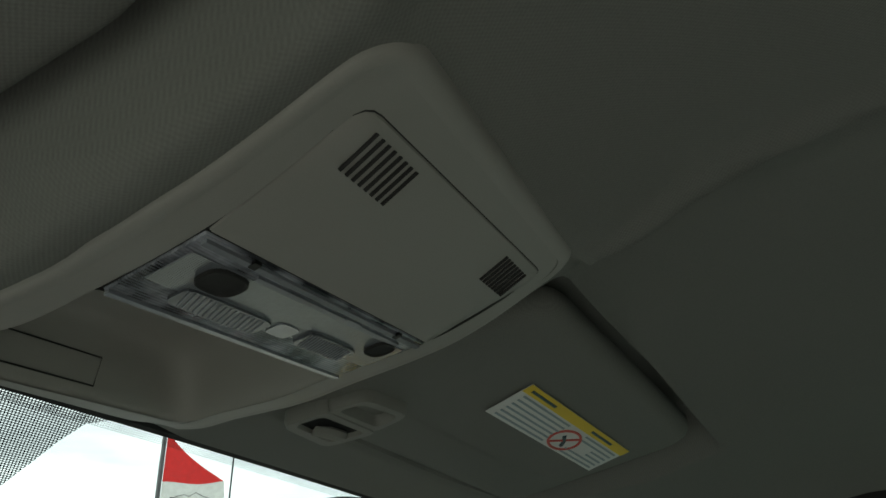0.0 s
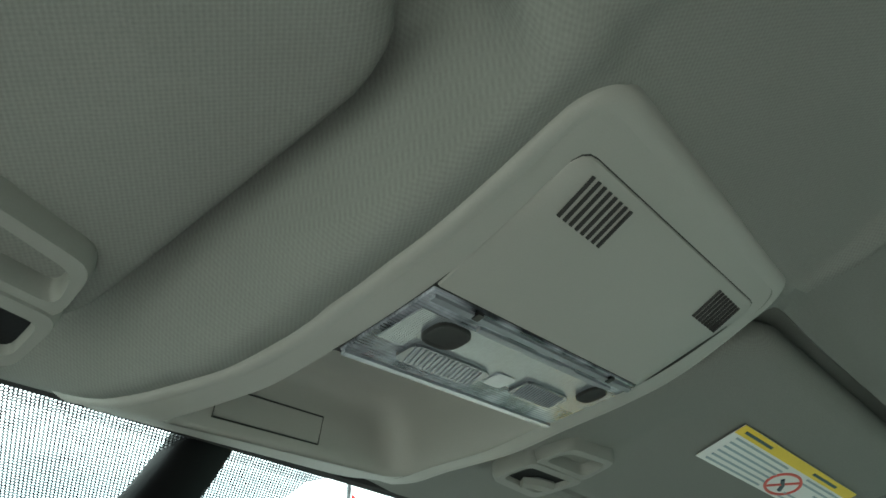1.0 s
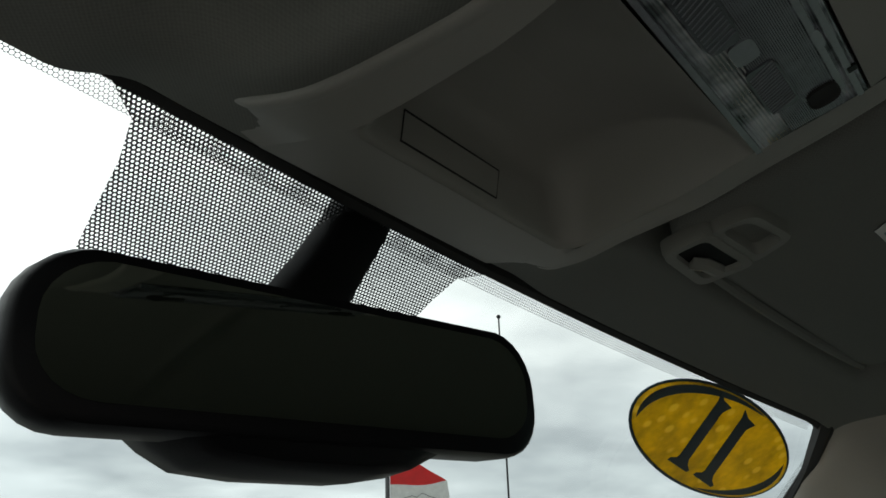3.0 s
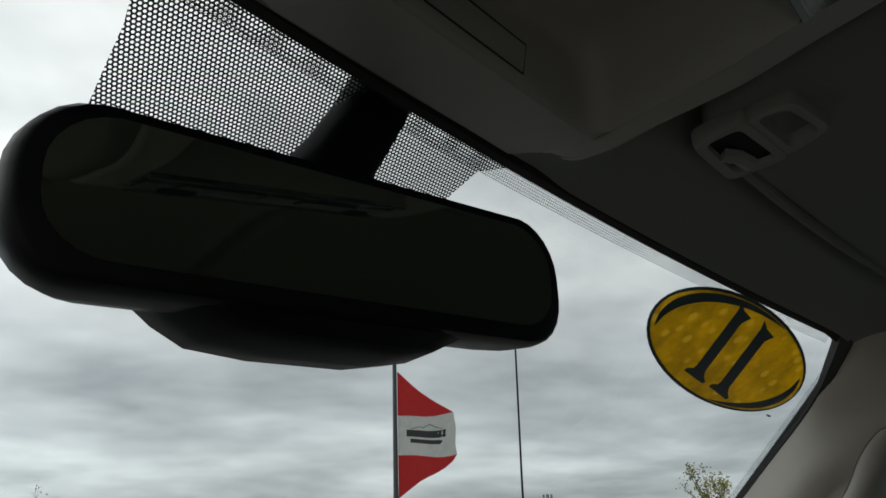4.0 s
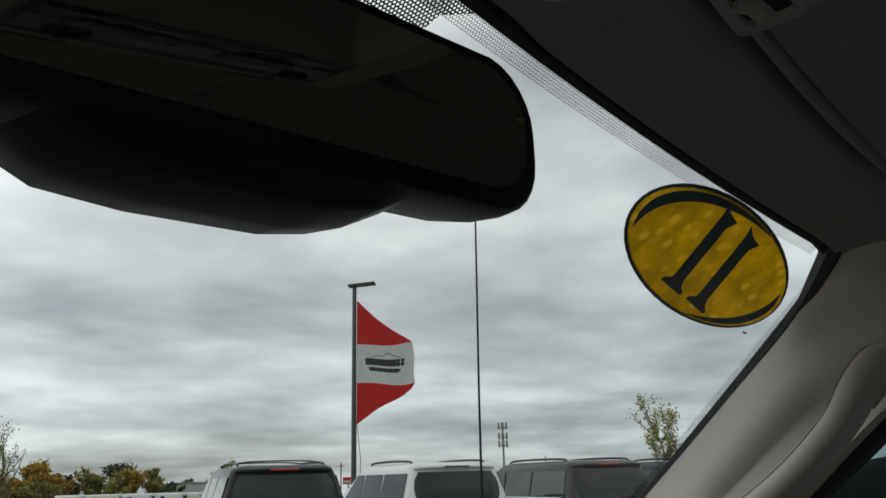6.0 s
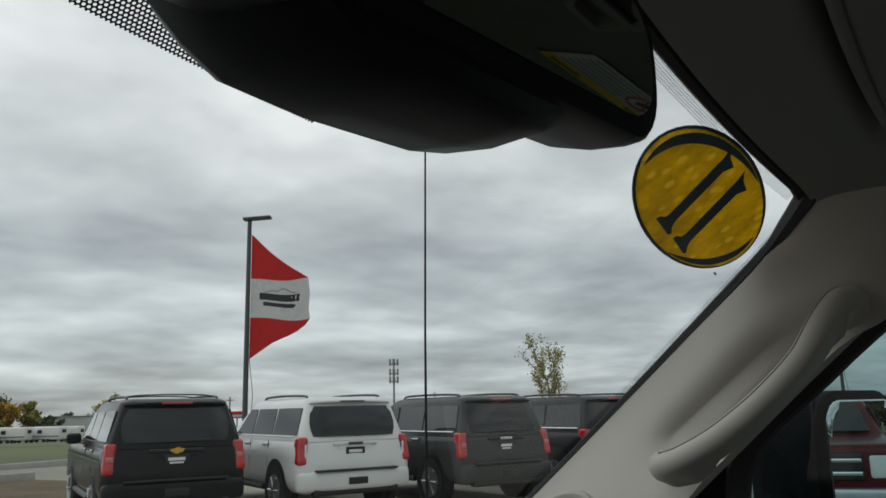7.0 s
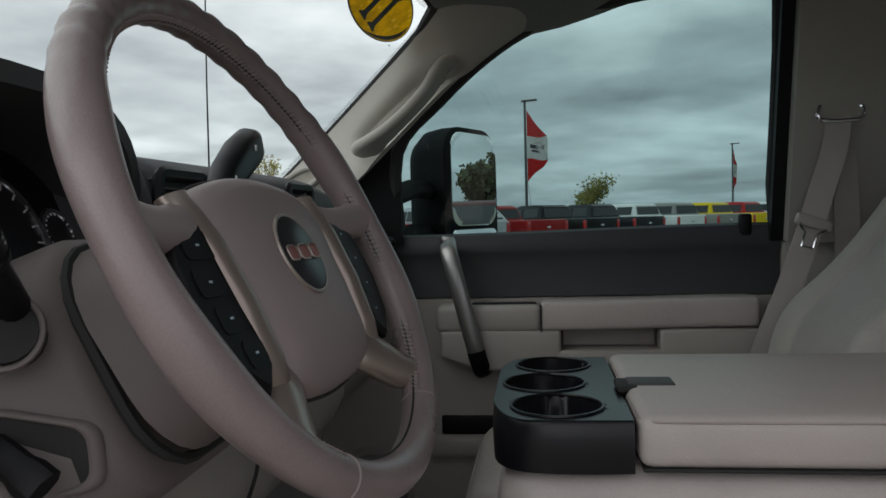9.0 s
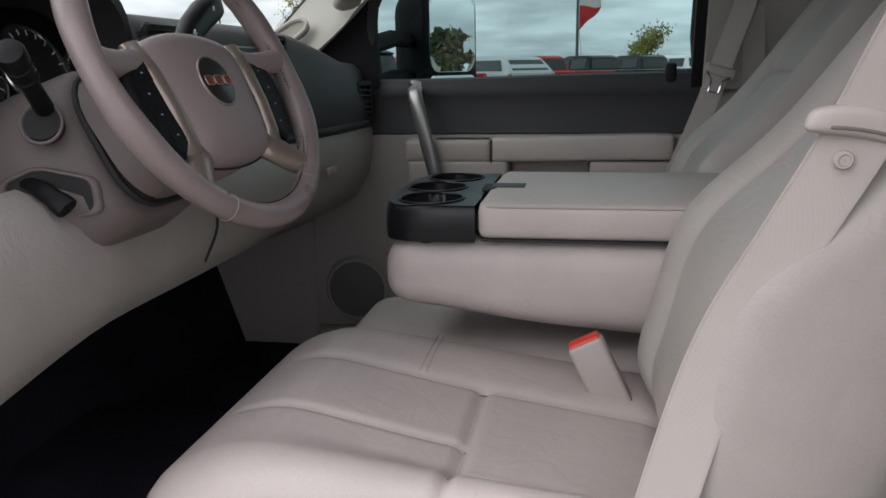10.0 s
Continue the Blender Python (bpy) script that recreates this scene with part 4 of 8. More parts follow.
    part("bin_cover_outline", cover, M_TRIMDARK, con, "thin outline of a cover plate")
    return con


M_LENSD = surface("ribbed_lens_grey", (0.075, 0.082, 0.095), 0.22, grain=300, relief=0.5, vary=0.2, spec=0.8)
M_LENSE = surface("lens_rim_grey", (0.22, 0.235, 0.265), 0.18, spec=0.9)
overhead_console()


# ---- sun visors ----
def frame_ring(bm, to, outer, inner, thick):
    """A flat moulded ring between two outlines with the same count; to(a, b, lift) places it."""
    def grow(ring, k):
        mx, my = sum(p[0] for p in ring) / len(ring), sum(p[1] for p in ring) / len(ring)
        return [(mx + (a - mx) * k, my + (b - my) * k) for a, b in ring]
    rows = [[to(a, b, -0.002) for a, b in outer], [to(a, b, thick * 0.55) for a, b in outer], [to(a, b, thick) for a, b in grow(outer, 0.94)],
            [to(a, b, thick) for a, b in grow(inner, 1.07)], [to(a, b, thick * 0.6) for a, b in inner], [to(a, b, -0.002) for a, b in inner]]
    loft(bm, rows, caps=False)


def round_poly(corners, r, n=4):
    ring = []
    m = len(corners)
    for i in range(m):
        p, q, s = [Vector((*corners[j % m], 0)) for j in (i, i - 1, i + 1)]
        a, b = (q - p), (s - p)
        ra = min(r, a.length * 0.45, b.length * 0.45)
        for j in range(n + 1):
            t = j / n
            e = p + a.normalized() * ra * (1 - t) ** 2 + b.normalized() * ra * t ** 2
            ring.append((e.x, e.y))
    return ring


def sun_visor(sx, plane, place, label):
    """sx: the side of the cab. plane(x, y): the visor's underside. The visor follows the bow of the header."""
    x0, x1, y0, y1 = place
    vis = thing("sun_visor", (sx * (x0 + x1) / 2, (y0 + y1) / 2 - 0.02, plane((x0 + x1) / 2, 0)), label, "sun visor", "sun visors")
    w, h, t = x1 - x0, y1 - y0, 0.022

    def to(a, b, lift):
        """a from the inner edge outwards, b from the front edge rearwards, lift below the underside."""
        x = x0 + a
        y = y1 - b - 0.2 * x * x
        return Vector((sx * x, y, plane(x, y) - lift))

    outline = round_poly([(0.0, 0.0), (w, 0.0), (w, h), (0.004, h)], 0.034, 8)
    cx_, cy_ = w / 2, h / 2
    bm = bmesh.new()
    loops = []
    for inset, lift in ((0.30, -0.001), (0.05, -0.0005), (0.012, 0.0), (0.005, -0.001), (0.0015, -0.0035), (0.0, -0.008), (0.0, -t + 0.006), (0.004, -t + 0.001), (0.014, -t)):
        loops.append([to(cx_ + (a - cx_) * (1 - inset * (1 if inset == 0.3 else 2 / w)), cy_ + (b - cy_) * (1 - inset * (1 if inset == 0.3 else 2 / h)), lift) for a, b in outline])
    loft(bm, loops)
    bmesh.ops.triangulate(bm, faces=[f for f in bm.faces if len(f.verts) > 4])
    panel = part("panel", bm, M_HEAD, vis, "cloth-covered visor panel", 60)
    # clip: an upper eye through which the cloth shows, and a hooked mouth at the front edge
    bm = bmesh.new()
    a0 = 0.012
    upper = round_poly([(a0, 0.0245), (a0 + 0.058, 0.0285), (a0 + 0.053, 0.060), (a0 + 0.006, 0.053)], 0.009)
    eye = round_poly([(a0 + 0.0075, 0.0325), (a0 + 0.0495, 0.0355), (a0 + 0.0465, 0.0530), (a0 + 0.0125, 0.0470)], 0.006)
    frame_ring(bm, to, upper, eye, 0.0075)
    lower = round_poly([(a0 - 0.004, -0.004), (a0 + 0.050, -0.004), (a0 + 0.059, 0.0325), (a0 - 0.001, 0.0285)], 0.008)
    mouth = round_poly([(a0 + 0.0035, 0.0035), (a0 + 0.0425, 0.0035), (a0 + 0.0490, 0.0255), (a0 + 0.0060, 0.0220)], 0.005)
    frame_ring(bm, to, lower, mouth, 0.0085)
    clip = part("clip", bm, M_CLIP, vis, "moulded visor clip with two openings", 50)
    # solid black plug paints the shade of the open mouth
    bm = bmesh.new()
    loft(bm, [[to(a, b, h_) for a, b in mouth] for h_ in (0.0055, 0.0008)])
    part("clip_shade_plug", bm, M_BLACK, clip, "black plug painting the shade of the clip's mouth")
    bm = bmesh.new()
    tube(bm, [to(a0 + 0.022, 0.004, 0.005), to(a0 + 0.030, 0.010, 0.0065), to(a0 + 0.044, 0.012, 0.0065)], 0.0052, 8)
    part("hook", bm, M_CLIP, clip, "rounded hook bar")
    rod = bmesh.new()
    tube(rod, [to(a, 0.001, -0.004) for a in steps(0.07, w - 0.02, 14)], 0.0042, 8)
    part("pivot_rod", rod, M_HEAD, vis, "pivot rod along the front edge")
    return vis


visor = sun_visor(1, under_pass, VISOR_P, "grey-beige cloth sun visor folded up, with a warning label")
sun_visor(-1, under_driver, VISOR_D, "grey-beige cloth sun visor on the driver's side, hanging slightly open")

# warning label on the passenger visor
L_AT = (0.379, -0.0625)


def on_visor(x, y, lift=0.0012):
    return Vector((x, y, under_pass(x, y) - lift))


LU = (on_visor(0.474, -0.099) - on_visor(0.268, -0.0695)).normalized()
LV = (on_visor(0.268, -0.0695) - on_visor(0.283, -0.026)).normalized()
lab = thing("warning_label", on_visor(*L_AT), "white and yellow warning sticker with a red prohibition ring", "label")
LN = LU.cross(LV)
LN = -LN if LN.z > 0 else LN


def slab(w, h, a, b, lift, thick=0.0004):
    """A flat piece centred at a, b on the label."""
    bm = bmesh.new()
    o = on_visor(*L_AT, 0.0004) + LU * a + LV * b + LN * lift
    base = [o + LU * (i * w / 2) + LV * (j * h / 2) for i, j in ((-1, -1), (1, -1), (1, 1), (-1, 1))]
    loft(bm, [base, [q + LN * thick for q in base]])
    return bm


part("paper", slab(0.208, 0.045, 0, 0, 0.0003), M_WHITEPAPER, lab)
part("header", slab(0.208, 0.0100, 0, 0.0175, 0.0008), M_LABELY, lab, "yellow header band")
for a, w in ((-0.075, 0.042), (0.045, 0.046)):
    part("print_line", slab(w, 0.0026, a, 0.0175, 0.0013), M_NAVY, lab)
for i in range(6):
    b = 0.0090 - i * 0.0055
    part("print_line", slab(0.086, 0.0018, -0.052, b, 0.0008), M_LABELG, lab)
    if i in (0, 1, 4, 5):
        part("print_line", slab(0.070, 0.0018, 0.062, b, 0.0008), M_LABELG, lab)
    else:
        part("print_line", slab(0.034, 0.0018, 0.080, b, 0.0008), M_LABELG, lab)
bm = bmesh.new()
o = on_visor(*L_AT, 0.0012) + LU * 0.012 + LV * -0.006
tube(bm, [o + LU * (0.022 * math.cos(a)) + LV * (0.0135 * math.sin(a)) for a in (2 * math.pi * i / 28 for i in range(28))], 0.0013, 5, closed=True)
tube(bm, [o + (LU * 1.5 + LV) * 0.009, o - (LU * 1.5 + LV) * 0.009], 0.0012, 5)
part("prohibition_ring", bm, M_LABELR, lab, "red ring with a bar")
bm = bmesh.new()
tube(bm, [o - LU * 0.008 + LV * 0.004, o + LU * 0.001 - LV * 0.001, o + LU * 0.006 - LV * 0.007], 0.0018, 6)
part("pictogram", bm, M_NAVY, lab, "dark pictogram")

# ---- round sticker on the glass ----
def on_glass(x, y_guess, z, lift=0.002):
    """The place on the windscreen nearest to a point."""
    best = None
    target = Vector((x, y_guess, z))
    u, v, du, dv = 0.7, 0.2, 0.3, 0.2
    for _ in range(40):
        cand = [(u + a * du, v + b * dv) for a in (-1, 0, 1) for b in (-1, 0, 1)]
        u, v = min(cand, key=lambda c: (glass_at(*c) - target).length)
        du, dv = du * 0.75, dv * 0.75
    p = glass_at(u, v)
    nu = (glass_at(u + 0.01, v) - p).cross(glass_at(u, v + 0.01) - p).normalized()
    return p, nu, u, v


P0, N0, SU, SV = on_glass(0.535, 0.182, 1.9515)
if N0.y > 0:
    N0 = -N0
E1 = (glass_at(SU + 0.01, SV) - P0).normalized()
E2 = N0.cross(E1).normalized()
if E2.z > 0:
    E2 = -E2
E1 = (E1 - N0 * E1.dot(N0)).normalized()


def st(a, b, lift=0.002):
    return P0 + E1 * a + E2 * b + N0 * lift


def st_shape(outline, lift, thick=0.0004):
    bm = bmesh.new()
    loft(bm, [[st(a, b, lift) for a, b in outline], [st(a, b, lift + thick) for a, b in outline]])
    return bm


def ellipse(ra, rb, n=48, a0=0, a1=2 * math.pi, turn=0.0):
    out = []
    for i in range(n):
        t = a0 + (a1 - a0) * i / n
        x, y = ra * math.cos(t), rb * math.sin(t)
        out.append((x * math.cos(turn) - y * math.sin(turn), x * math.sin(turn) + y * math.cos(turn)))
    return out


sticker = thing("window_sticker", P0, "round yellow windscreen sticker with navy border and strokes", "sticker")
SA, SB, ST = 0.145, 0.0565, radians(11)
ring_ = bmesh.new()
loft(ring_, [[st(*q, h) for q in ellipse(SA - k, SB - k, turn=ST)] for k, h in ((0.0, 0.002), (0.0, 0.0028), (0.0035, 0.0028), (0.0035, 0.002))], caps=False)
part("border", ring_, M_NAVY, sticker, "navy edge")
part("face", st_shape(ellipse(SA - 0.003, SB - 0.003, turn=ST), 0.0025), M_YELLOW, sticker, "mottled yellow face")
for a0, a1 in ((155, 285), (-30, 80)):
    outer = [(x * 0.93, y * 0.93) for x, y in ellipse(SA, SB, 20, radians(a0), radians(a1), ST)]
    inner = []
    for i, (x, y) in enumerate(outer):
        k = 1 - 0.13 * math.sin(math.pi * i / (len(outer) - 1)) ** 0.8 - 0.002
        inner.append((x * k, y * k))
    bm = bmesh.new()
    loft(bm, [[st(*q, 0.0031) for q in outer], [st(*q, 0.0031) for q in inner]], closed=False, caps=False)
    part("crescent", bm, M_NAVY, sticker, "navy crescent")

def stroke(tip, serif, low_a, low_b):
    """A bold numeral stroke: a flag-like serif at its head, a slab serif at its foot."""
    tip, serif, low_a, low_b = (Vector((*q, 0)) for q in (tip, serif, low_a, low_b))
    down = (low_a + low_b) / 2 - (tip + serif) / 2
    head, foot = serif - tip, low_b - low_a
    pts = [tip, tip + head * 0.4 + down * 0.03, serif, serif - head * 0.1 + down * 0.05, tip + head * 0.72 + down * 0.14, low_a + foot * 0.70 - down * 0.12, low_a + foot * 0.80 - down * 0.05, low_b,
           low_b - foot * 0.08 + down * 0.04, low_a - foot * 0.05 + down * 0.02, low_a - down * 0.03, low_a + foot * 0.22 - down * 0.07, low_a + foot * 0.26 - down * 0.12, tip + head * 0.12 + down * 0.10]
    return [(q.x, q.y) for q in pts]


STROKES = (((-0.056, -0.056), (-0.0265, -0.0445), (-0.041, 0.031), (-0.002, 0.0375)), ((-0.008, -0.048), (0.0245, -0.0355), (0.0102, 0.040), (0.051, 0.0475)))
for ends in STROKES:
    part("numeral_stroke", st_shape(stroke(*ends), 0.0032), M_NAVY, sticker, "navy numeral stroke")
# a small printed mark low on the glass
pm, nm, _, _ = on_glass(0.662, 0.185, 1.892)
nm = -nm if nm.y > 0 else nm
mark = bmesh.new()
for i in range(2):
    rbox(mark, (0.004, 0.002, 0.002), 0.0005, pm + nm * 0.002 + Vector((0.006 * i, 0, 0)))
part("glass_mark", mark, M_LABELG, shield, "small grey printed mark")


# ---- rear-view mirror ----
def rear_view_mirror():
    mir = thing("rear_view_mirror", (-0.011, 0.165, 1.886), "black rear-view mirror with a button bulge below the glass", "mirror")
    u = Vector((0.215, -0.041, 0.011)).normalized()
    w = Vector((0, 0, 1))
    w = (w - u * w.dot(u)).normalized()
    n = u.cross(w).normalized()
    if n.y > 0:
        n = -n
    tilt = Matrix.Rotation(radians(1.5), 3, u)
    w, n = tilt @ w, tilt @ n
    c = Vector((-0.013, 0.172, 1.907))

    def outline(k, bulge):
        pts = []
        for a, b in round_rect(0.264 * k, 0.070 * k, 0.0255 * k, 6):
            pts.append((a, b))
        out = []
        for a, b in pts:
            out.append((a + 0.001, b - 0.0012 - 0.009 * (a / 0.14) ** 2 * (1 if b > 0 else 0)))
        return out

    def at(a, b, d):
        return c + u * a + w * b + n * d

    bm = bmesh.new()
    loops = []
    for k, d in ((0.975, 0.0115), (1.0, 0.009), (1.01, 0.002), (0.99, -0.012), (0.93, -0.024), (0.78, -0.034), (0.45, -0.040)):
        loops.append([at(a, b, d) for a, b in outline(k, 0)])
    loft(bm, loops)
    # the button bulge under the glass
    low = []
    for k, d in ((0.9, 0.0085), (1.0, 0.004), (1.04, -0.02), (1.0, -0.038), (0.8, -0.048)):
        ring = []
        for a, b in ((-0.080, -0.018), (-0.074, -0.028), (-0.064, -0.036), (-0.050, -0.0435), (-0.022, -0.0465), (0.027, -0.047), (0.048, -0.044), (0.066, -0.036), (0.076, -0.020)):
            ring.append(at(-0.028 + (a + 0.028) * k, -0.02 + (b + 0.02) * k, d))
        low.append(ring)
    loft(bm, low)
    body = part("housing", bm, M_BLACK, mir, "black plastic housing", 50)
    g = bmesh.new()
    loft(g, [[at(a * 0.93, b * 0.80 + 0.001, 0.0117) for a, b in outline(1, 0)], [at(a * 0.93, b * 0.80 + 0.001, 0.0125) for a, b in outline(1, 0)]])
    part("glass", g, M_DIMMIRROR, mir, "dark dimming mirror glass")
    for i in range(3):
        b = bmesh.new()
        prism(b, round_rect(0.013, 0.008, 0.003), at(-0.044 + 0.030 * i, -0.0365, 0.0048), u, w, -0.002 if u.cross(w).dot(n) < 0 else 0.002)
        bt = part("button", b, M_BUTTON, body, "small black button")
        ic = bmesh.new()
        prism(ic, [(-0.0022, -0.001), (0.0022, -0.001), (0.0, 0.0022)], at(-0.044 + 0.030 * i, -0.0365, 0.0070), u, w, 0.0003)
        part("icon", ic, M_BUTTON, body)
    stem = bmesh.new()
    loops = []
    for p, a, b in (((-0.030, 0.180, 1.905), 0.023, 0.010), ((-0.010, 0.192, 1.935), 0.022, 0.009), ((0.012, 0.198, 1.963), 0.021, 0.009), ((0.014, 0.198, 1.966), 0.0195, 0.010), ((0.030, 0.197, 1.992), 0.019, 0.010), ((0.042, 0.192, 2.018), 0.019, 0.010)):
        loops.append([Vector(p) + Vector((x, y * 0.7, y * 0.7)) for x, y in round_rect(2 * a, 2 * b, 0.006, 2)])
    loft(stem, loops)
    part("stem", stem, M_BLACK, mir, "ribbed black mirror stem")
    return mir


rear_view_mirror()


# ---- grab handle and tweeter on the passenger pillar ----
grab = thing("grab_handle", (0.69, 0.17, 1.79), "grey-beige curved grab handle with a stitched sleeve on the pillar", "grab handle")
run = curve3([(0.672, 0.070, 1.868), (0.648, 0.082, 1.866), (0.634, 0.098, 1.848), (0.636, 0.120, 1.815), (0.645, 0.160, 1.776), (0.655, 0.205, 1.742), (0.665, 0.240, 1.722), (0.682, 0.262, 1.712), (0.708, 0.270, 1.708)], 6)
door_line = curve3(DOOR_EDGE, 12)
bm = bmesh.new()
loops, nose = [], []
for i, p in enumerate(run):
    k = i / (len(run) - 1)
    r = 0.0115 + 0.006 * (2 * k - 1) ** 4
    t = (run[min(i + 1, len(run) - 1)] - run[max(i - 1, 0)]).normalized()
    root = min(door_line, key=lambda q: (q - p).length) + Vector((0.012, 0.0, 0.0))
    e = root - p
    e = (e - t * e.dot(t)).normalized()
    deep = min((root - p).dot(e), 0.055) * (1 - 0.7 * abs(2 * k - 1) ** 6)
    n = t.cross(e)
    loops.append([p - e * r * math.cos(g) + n * r * math.sin(g) for g in (radians(-90 + 22.5 * j) for j in range(9))] + [p + e * deep * 0.6 + n * r * 0.9, p + e * deep, p + e * deep * 0.6 - n * r * 0.9])
    nose.append(p - e * (r * 0.72 + 0.0002) - n * r * 0.70)
loft(bm, loops)
part("grip", bm, M_PILLAR, grab, "sculpted sleeve flowing into the pillar", 80)
bm = bmesh.new()
tube(bm, nose[4:-4], 0.0007, 5)
part("stitching", bm, M_SEAM, grab, "fine dark seam along the sleeve")

tweet = thing("tweeter_grille", (0.735, 0.41, 1.635), "oval speaker grille in the pillar foot", "speaker")
T0, TA, TB = Vector((0.735, 0.405, 1.640)), Vector((0.0, 0.80, -0.42)).normalized(), Vector((0.35, 0.35, 0.85)).normalized()
TB = (TB - TA * TB.dot(TA)).normalized()
TN = TA.cross(TB)
TN = -TN if TN.x > 0 else TN
ov = [(-0.058, -0.004), (-0.050, 0.014), (-0.02, 0.026), (0.03, 0.026), (0.052, 0.018), (0.058, 0.0), (0.048, -0.02), (0.01, -0.026), (-0.04, -0.020)]
ovs = [(p.x * 0.84, p.y * 0.84) for p in curve3([(a, b, 0) for a, b in ov], 4, closed=True)]
bm = bmesh.new()
tube(bm, [T0 + TA * a + TB * b + TN * 0.010 for a, b in ovs], 0.006, 8, closed=True)
part("rim", bm, M_PILLAR, tweet, "raised rim")
bm = bmesh.new()
loft(bm, [[T0 + TA * a * 0.96 + TB * b * 0.96 + TN * d for a, b in ovs] for d in (-0.01, 0.0085)])
part("mesh", bm, surface("tweeter_cloth", (0.30, 0.28, 0.24), 0.9, weave=600, grain=900, relief=0.8), tweet, "fine speaker cloth")


# ---- dashboard ----
def dash_top(x):
    return 1.632 - 0.065 * smooth(0.28, 0.74, x) - 0.05 * smooth(-0.6, -0.78, x)


def dash_face(x):
    """How far back the dashboard's face stands."""
    return 0.265 - 0.030 * smooth(0.25, 0.62, x) + 0.01 * smooth(-0.15, -0.3, x)


def dashboard():
    d = thing("dashboard", (0, 0.4, 1.1), "charcoal and grey-beige truck dashboard with vents and screen", "dashboard")
    bm = bmesh.new()

    def top(u, v):
        x = -0.775 + 1.55 * u
        yf, zt = dash_face(x), dash_top(x)
        if -0.63 < x < -0.215:  # the bay of the instruments
            yf += 0.135
        prof = [(0.80, 1.555), (0.62, 1.568), (0.48, zt - 0.022), (yf + 0.09, zt - 0.001), (yf + 0.05, zt + 0.001), (yf + 0.025, zt - 0.004), (yf + 0.008, zt - 0.018), (yf, zt - 0.04), (yf - 0.012, zt - 0.10), (yf - 0.014, zt - 0.16), (yf - 0.004, zt - 0.205)]
        y, z = prof[round(v * (len(prof) - 1))]
        return (x, y, max(z, 1.395) if v > 0.9 else z)

    sheet(bm, top, steps(0, 1, 44), steps(0, 1, 10), 0.015)
    part("top_pad", bm, M_DASH, d, "charcoal soft dashboard top", 50)
    lowr = bmesh.new()

    def low(u, v):
        x = 0.20 + 0.575 * u
        yf = dash_face(x)
        prof = [(yf - 0.006, 1.412), (yf - 0.016, 1.405), (yf - 0.020, 1.36), (yf - 0.005, 1.29), (yf + 0.03, 1.23), (yf + 0.10, 1.19), (yf + 0.25, 1.18)]
        y, z = prof[round(v * (len(prof) - 1))]
        return (x, y, z)

    sheet(lowr, low, steps(0, 1, 14), steps(0, 1, 6), 0.012)
    glove = part("glove_box", lowr, M_BEIGE, d, "grey-beige glove box front", 50)
    trim = bmesh.new()
    tube(trim, [(x, dash_face(x) - 0.013, 1.417) for x in steps(0.20, 0.77, 12)], 0.008, 8, squash=1.6)
    part("trim_strip", trim, M_DOORD, d, "dark trim strip")
    part("glove_latch", box((0.05, 0.012, 0.018), 0.004, (0.44, 0.222, 1.335)), M_BEIGE, glove)
    # centre stack
    part("centre_panel", box((0.36, 0.10, 0.34), 0.03, (0.03, 0.312, 1.42), m=(2, 1, 3), k=3), M_DASH, d, "charcoal centre stack")
    part("screen_bezel", box((0.215, 0.02, 0.115), 0.012, (0.055, 0.257, 1.535), k=3), M_BLACK, d, "black screen bezel")
    part("screen", box((0.168, 0.006, 0.088), 0.003, (0.058, 0.2455, 1.537)), M_SCREEN, d, "dark glossy display")
    for i in range(4):
        part("radio_button", box((0.014, 0.006, 0.013), 0.003, (-0.040, 0.2455, 1.572 - 0.022 * i)), M_BUTTON, d)

    def vent(x, y, z, w, h, turn):
        m = Matrix.Translation((x, y, z)) @ turn
        fr = bmesh.new()
        tube(fr, [m @ Vector((a, 0, b)) for a, b in round_rect(w, h, 0.012, 3)], 0.006, 6, closed=True)
        v = part("air_vent", fr, M_BLACK, d, "black slatted air vent")
        part("vent_back", rbox(bmesh.new(), (w * 0.97, 0.01, h * 0.95), 0.003, m @ Vector((0, 0.024, 0)), turn=turn), M_TRIMDARK, v)
        n = max(3, round(h / 0.013))
        for i in range(n):
            b = -h / 2 + h * (i + 0.5) / n
            part("slat", rbox(bmesh.new(), (w * 0.96, 0.022, 0.0028), 0.001, m @ Vector((0, 0.006, b)), turn=turn @ Matrix.Rotation(radians(-14), 4, "X")), M_DASH, v)

    flat = Matrix.Identity(4)
    vent(-0.155, 0.262, 1.582, 0.105, 0.062, flat)
    vent(0.235, 0.258, 1.582, 0.115, 0.062, flat)
    vent(0.725, 0.222, 1.470, 0.055, 0.095, Matrix.Rotation(radians(-22), 4, "Z"))
    vent(-0.70, 0.262, 1.52, 0.09, 0.062, flat)
    # knee panel below the column
    knee = bmesh.new()

    def kn(u, v):
        x = -0.775 + 0.94 * u
        prof = [(0.235, 1.44), (0.205, 1.425), (0.180, 1.395), (0.168, 1.355), (0.170, 1.315), (0.188, 1.280), (0.225, 1.262), (0.32, 1.26)]
        y, z = prof[round(v * (len(prof) - 1))]
        drop = 0.035 * smooth(-0.45, -0.78, x) * (1 if v > 0.3 else 0.4)
        dent = 0.012 * math.exp(-((x + 0.40) / 0.10) ** 2) * (1 - v)
        return (x, y + dent + 0.012 * smooth(-0.1, 0.15, x), z - drop)

    sheet(knee, kn, steps(0, 1, 24), steps(0, 1, 7), 0.012)
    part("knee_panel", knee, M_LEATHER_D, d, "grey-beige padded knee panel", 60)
    cr = bmesh.new()
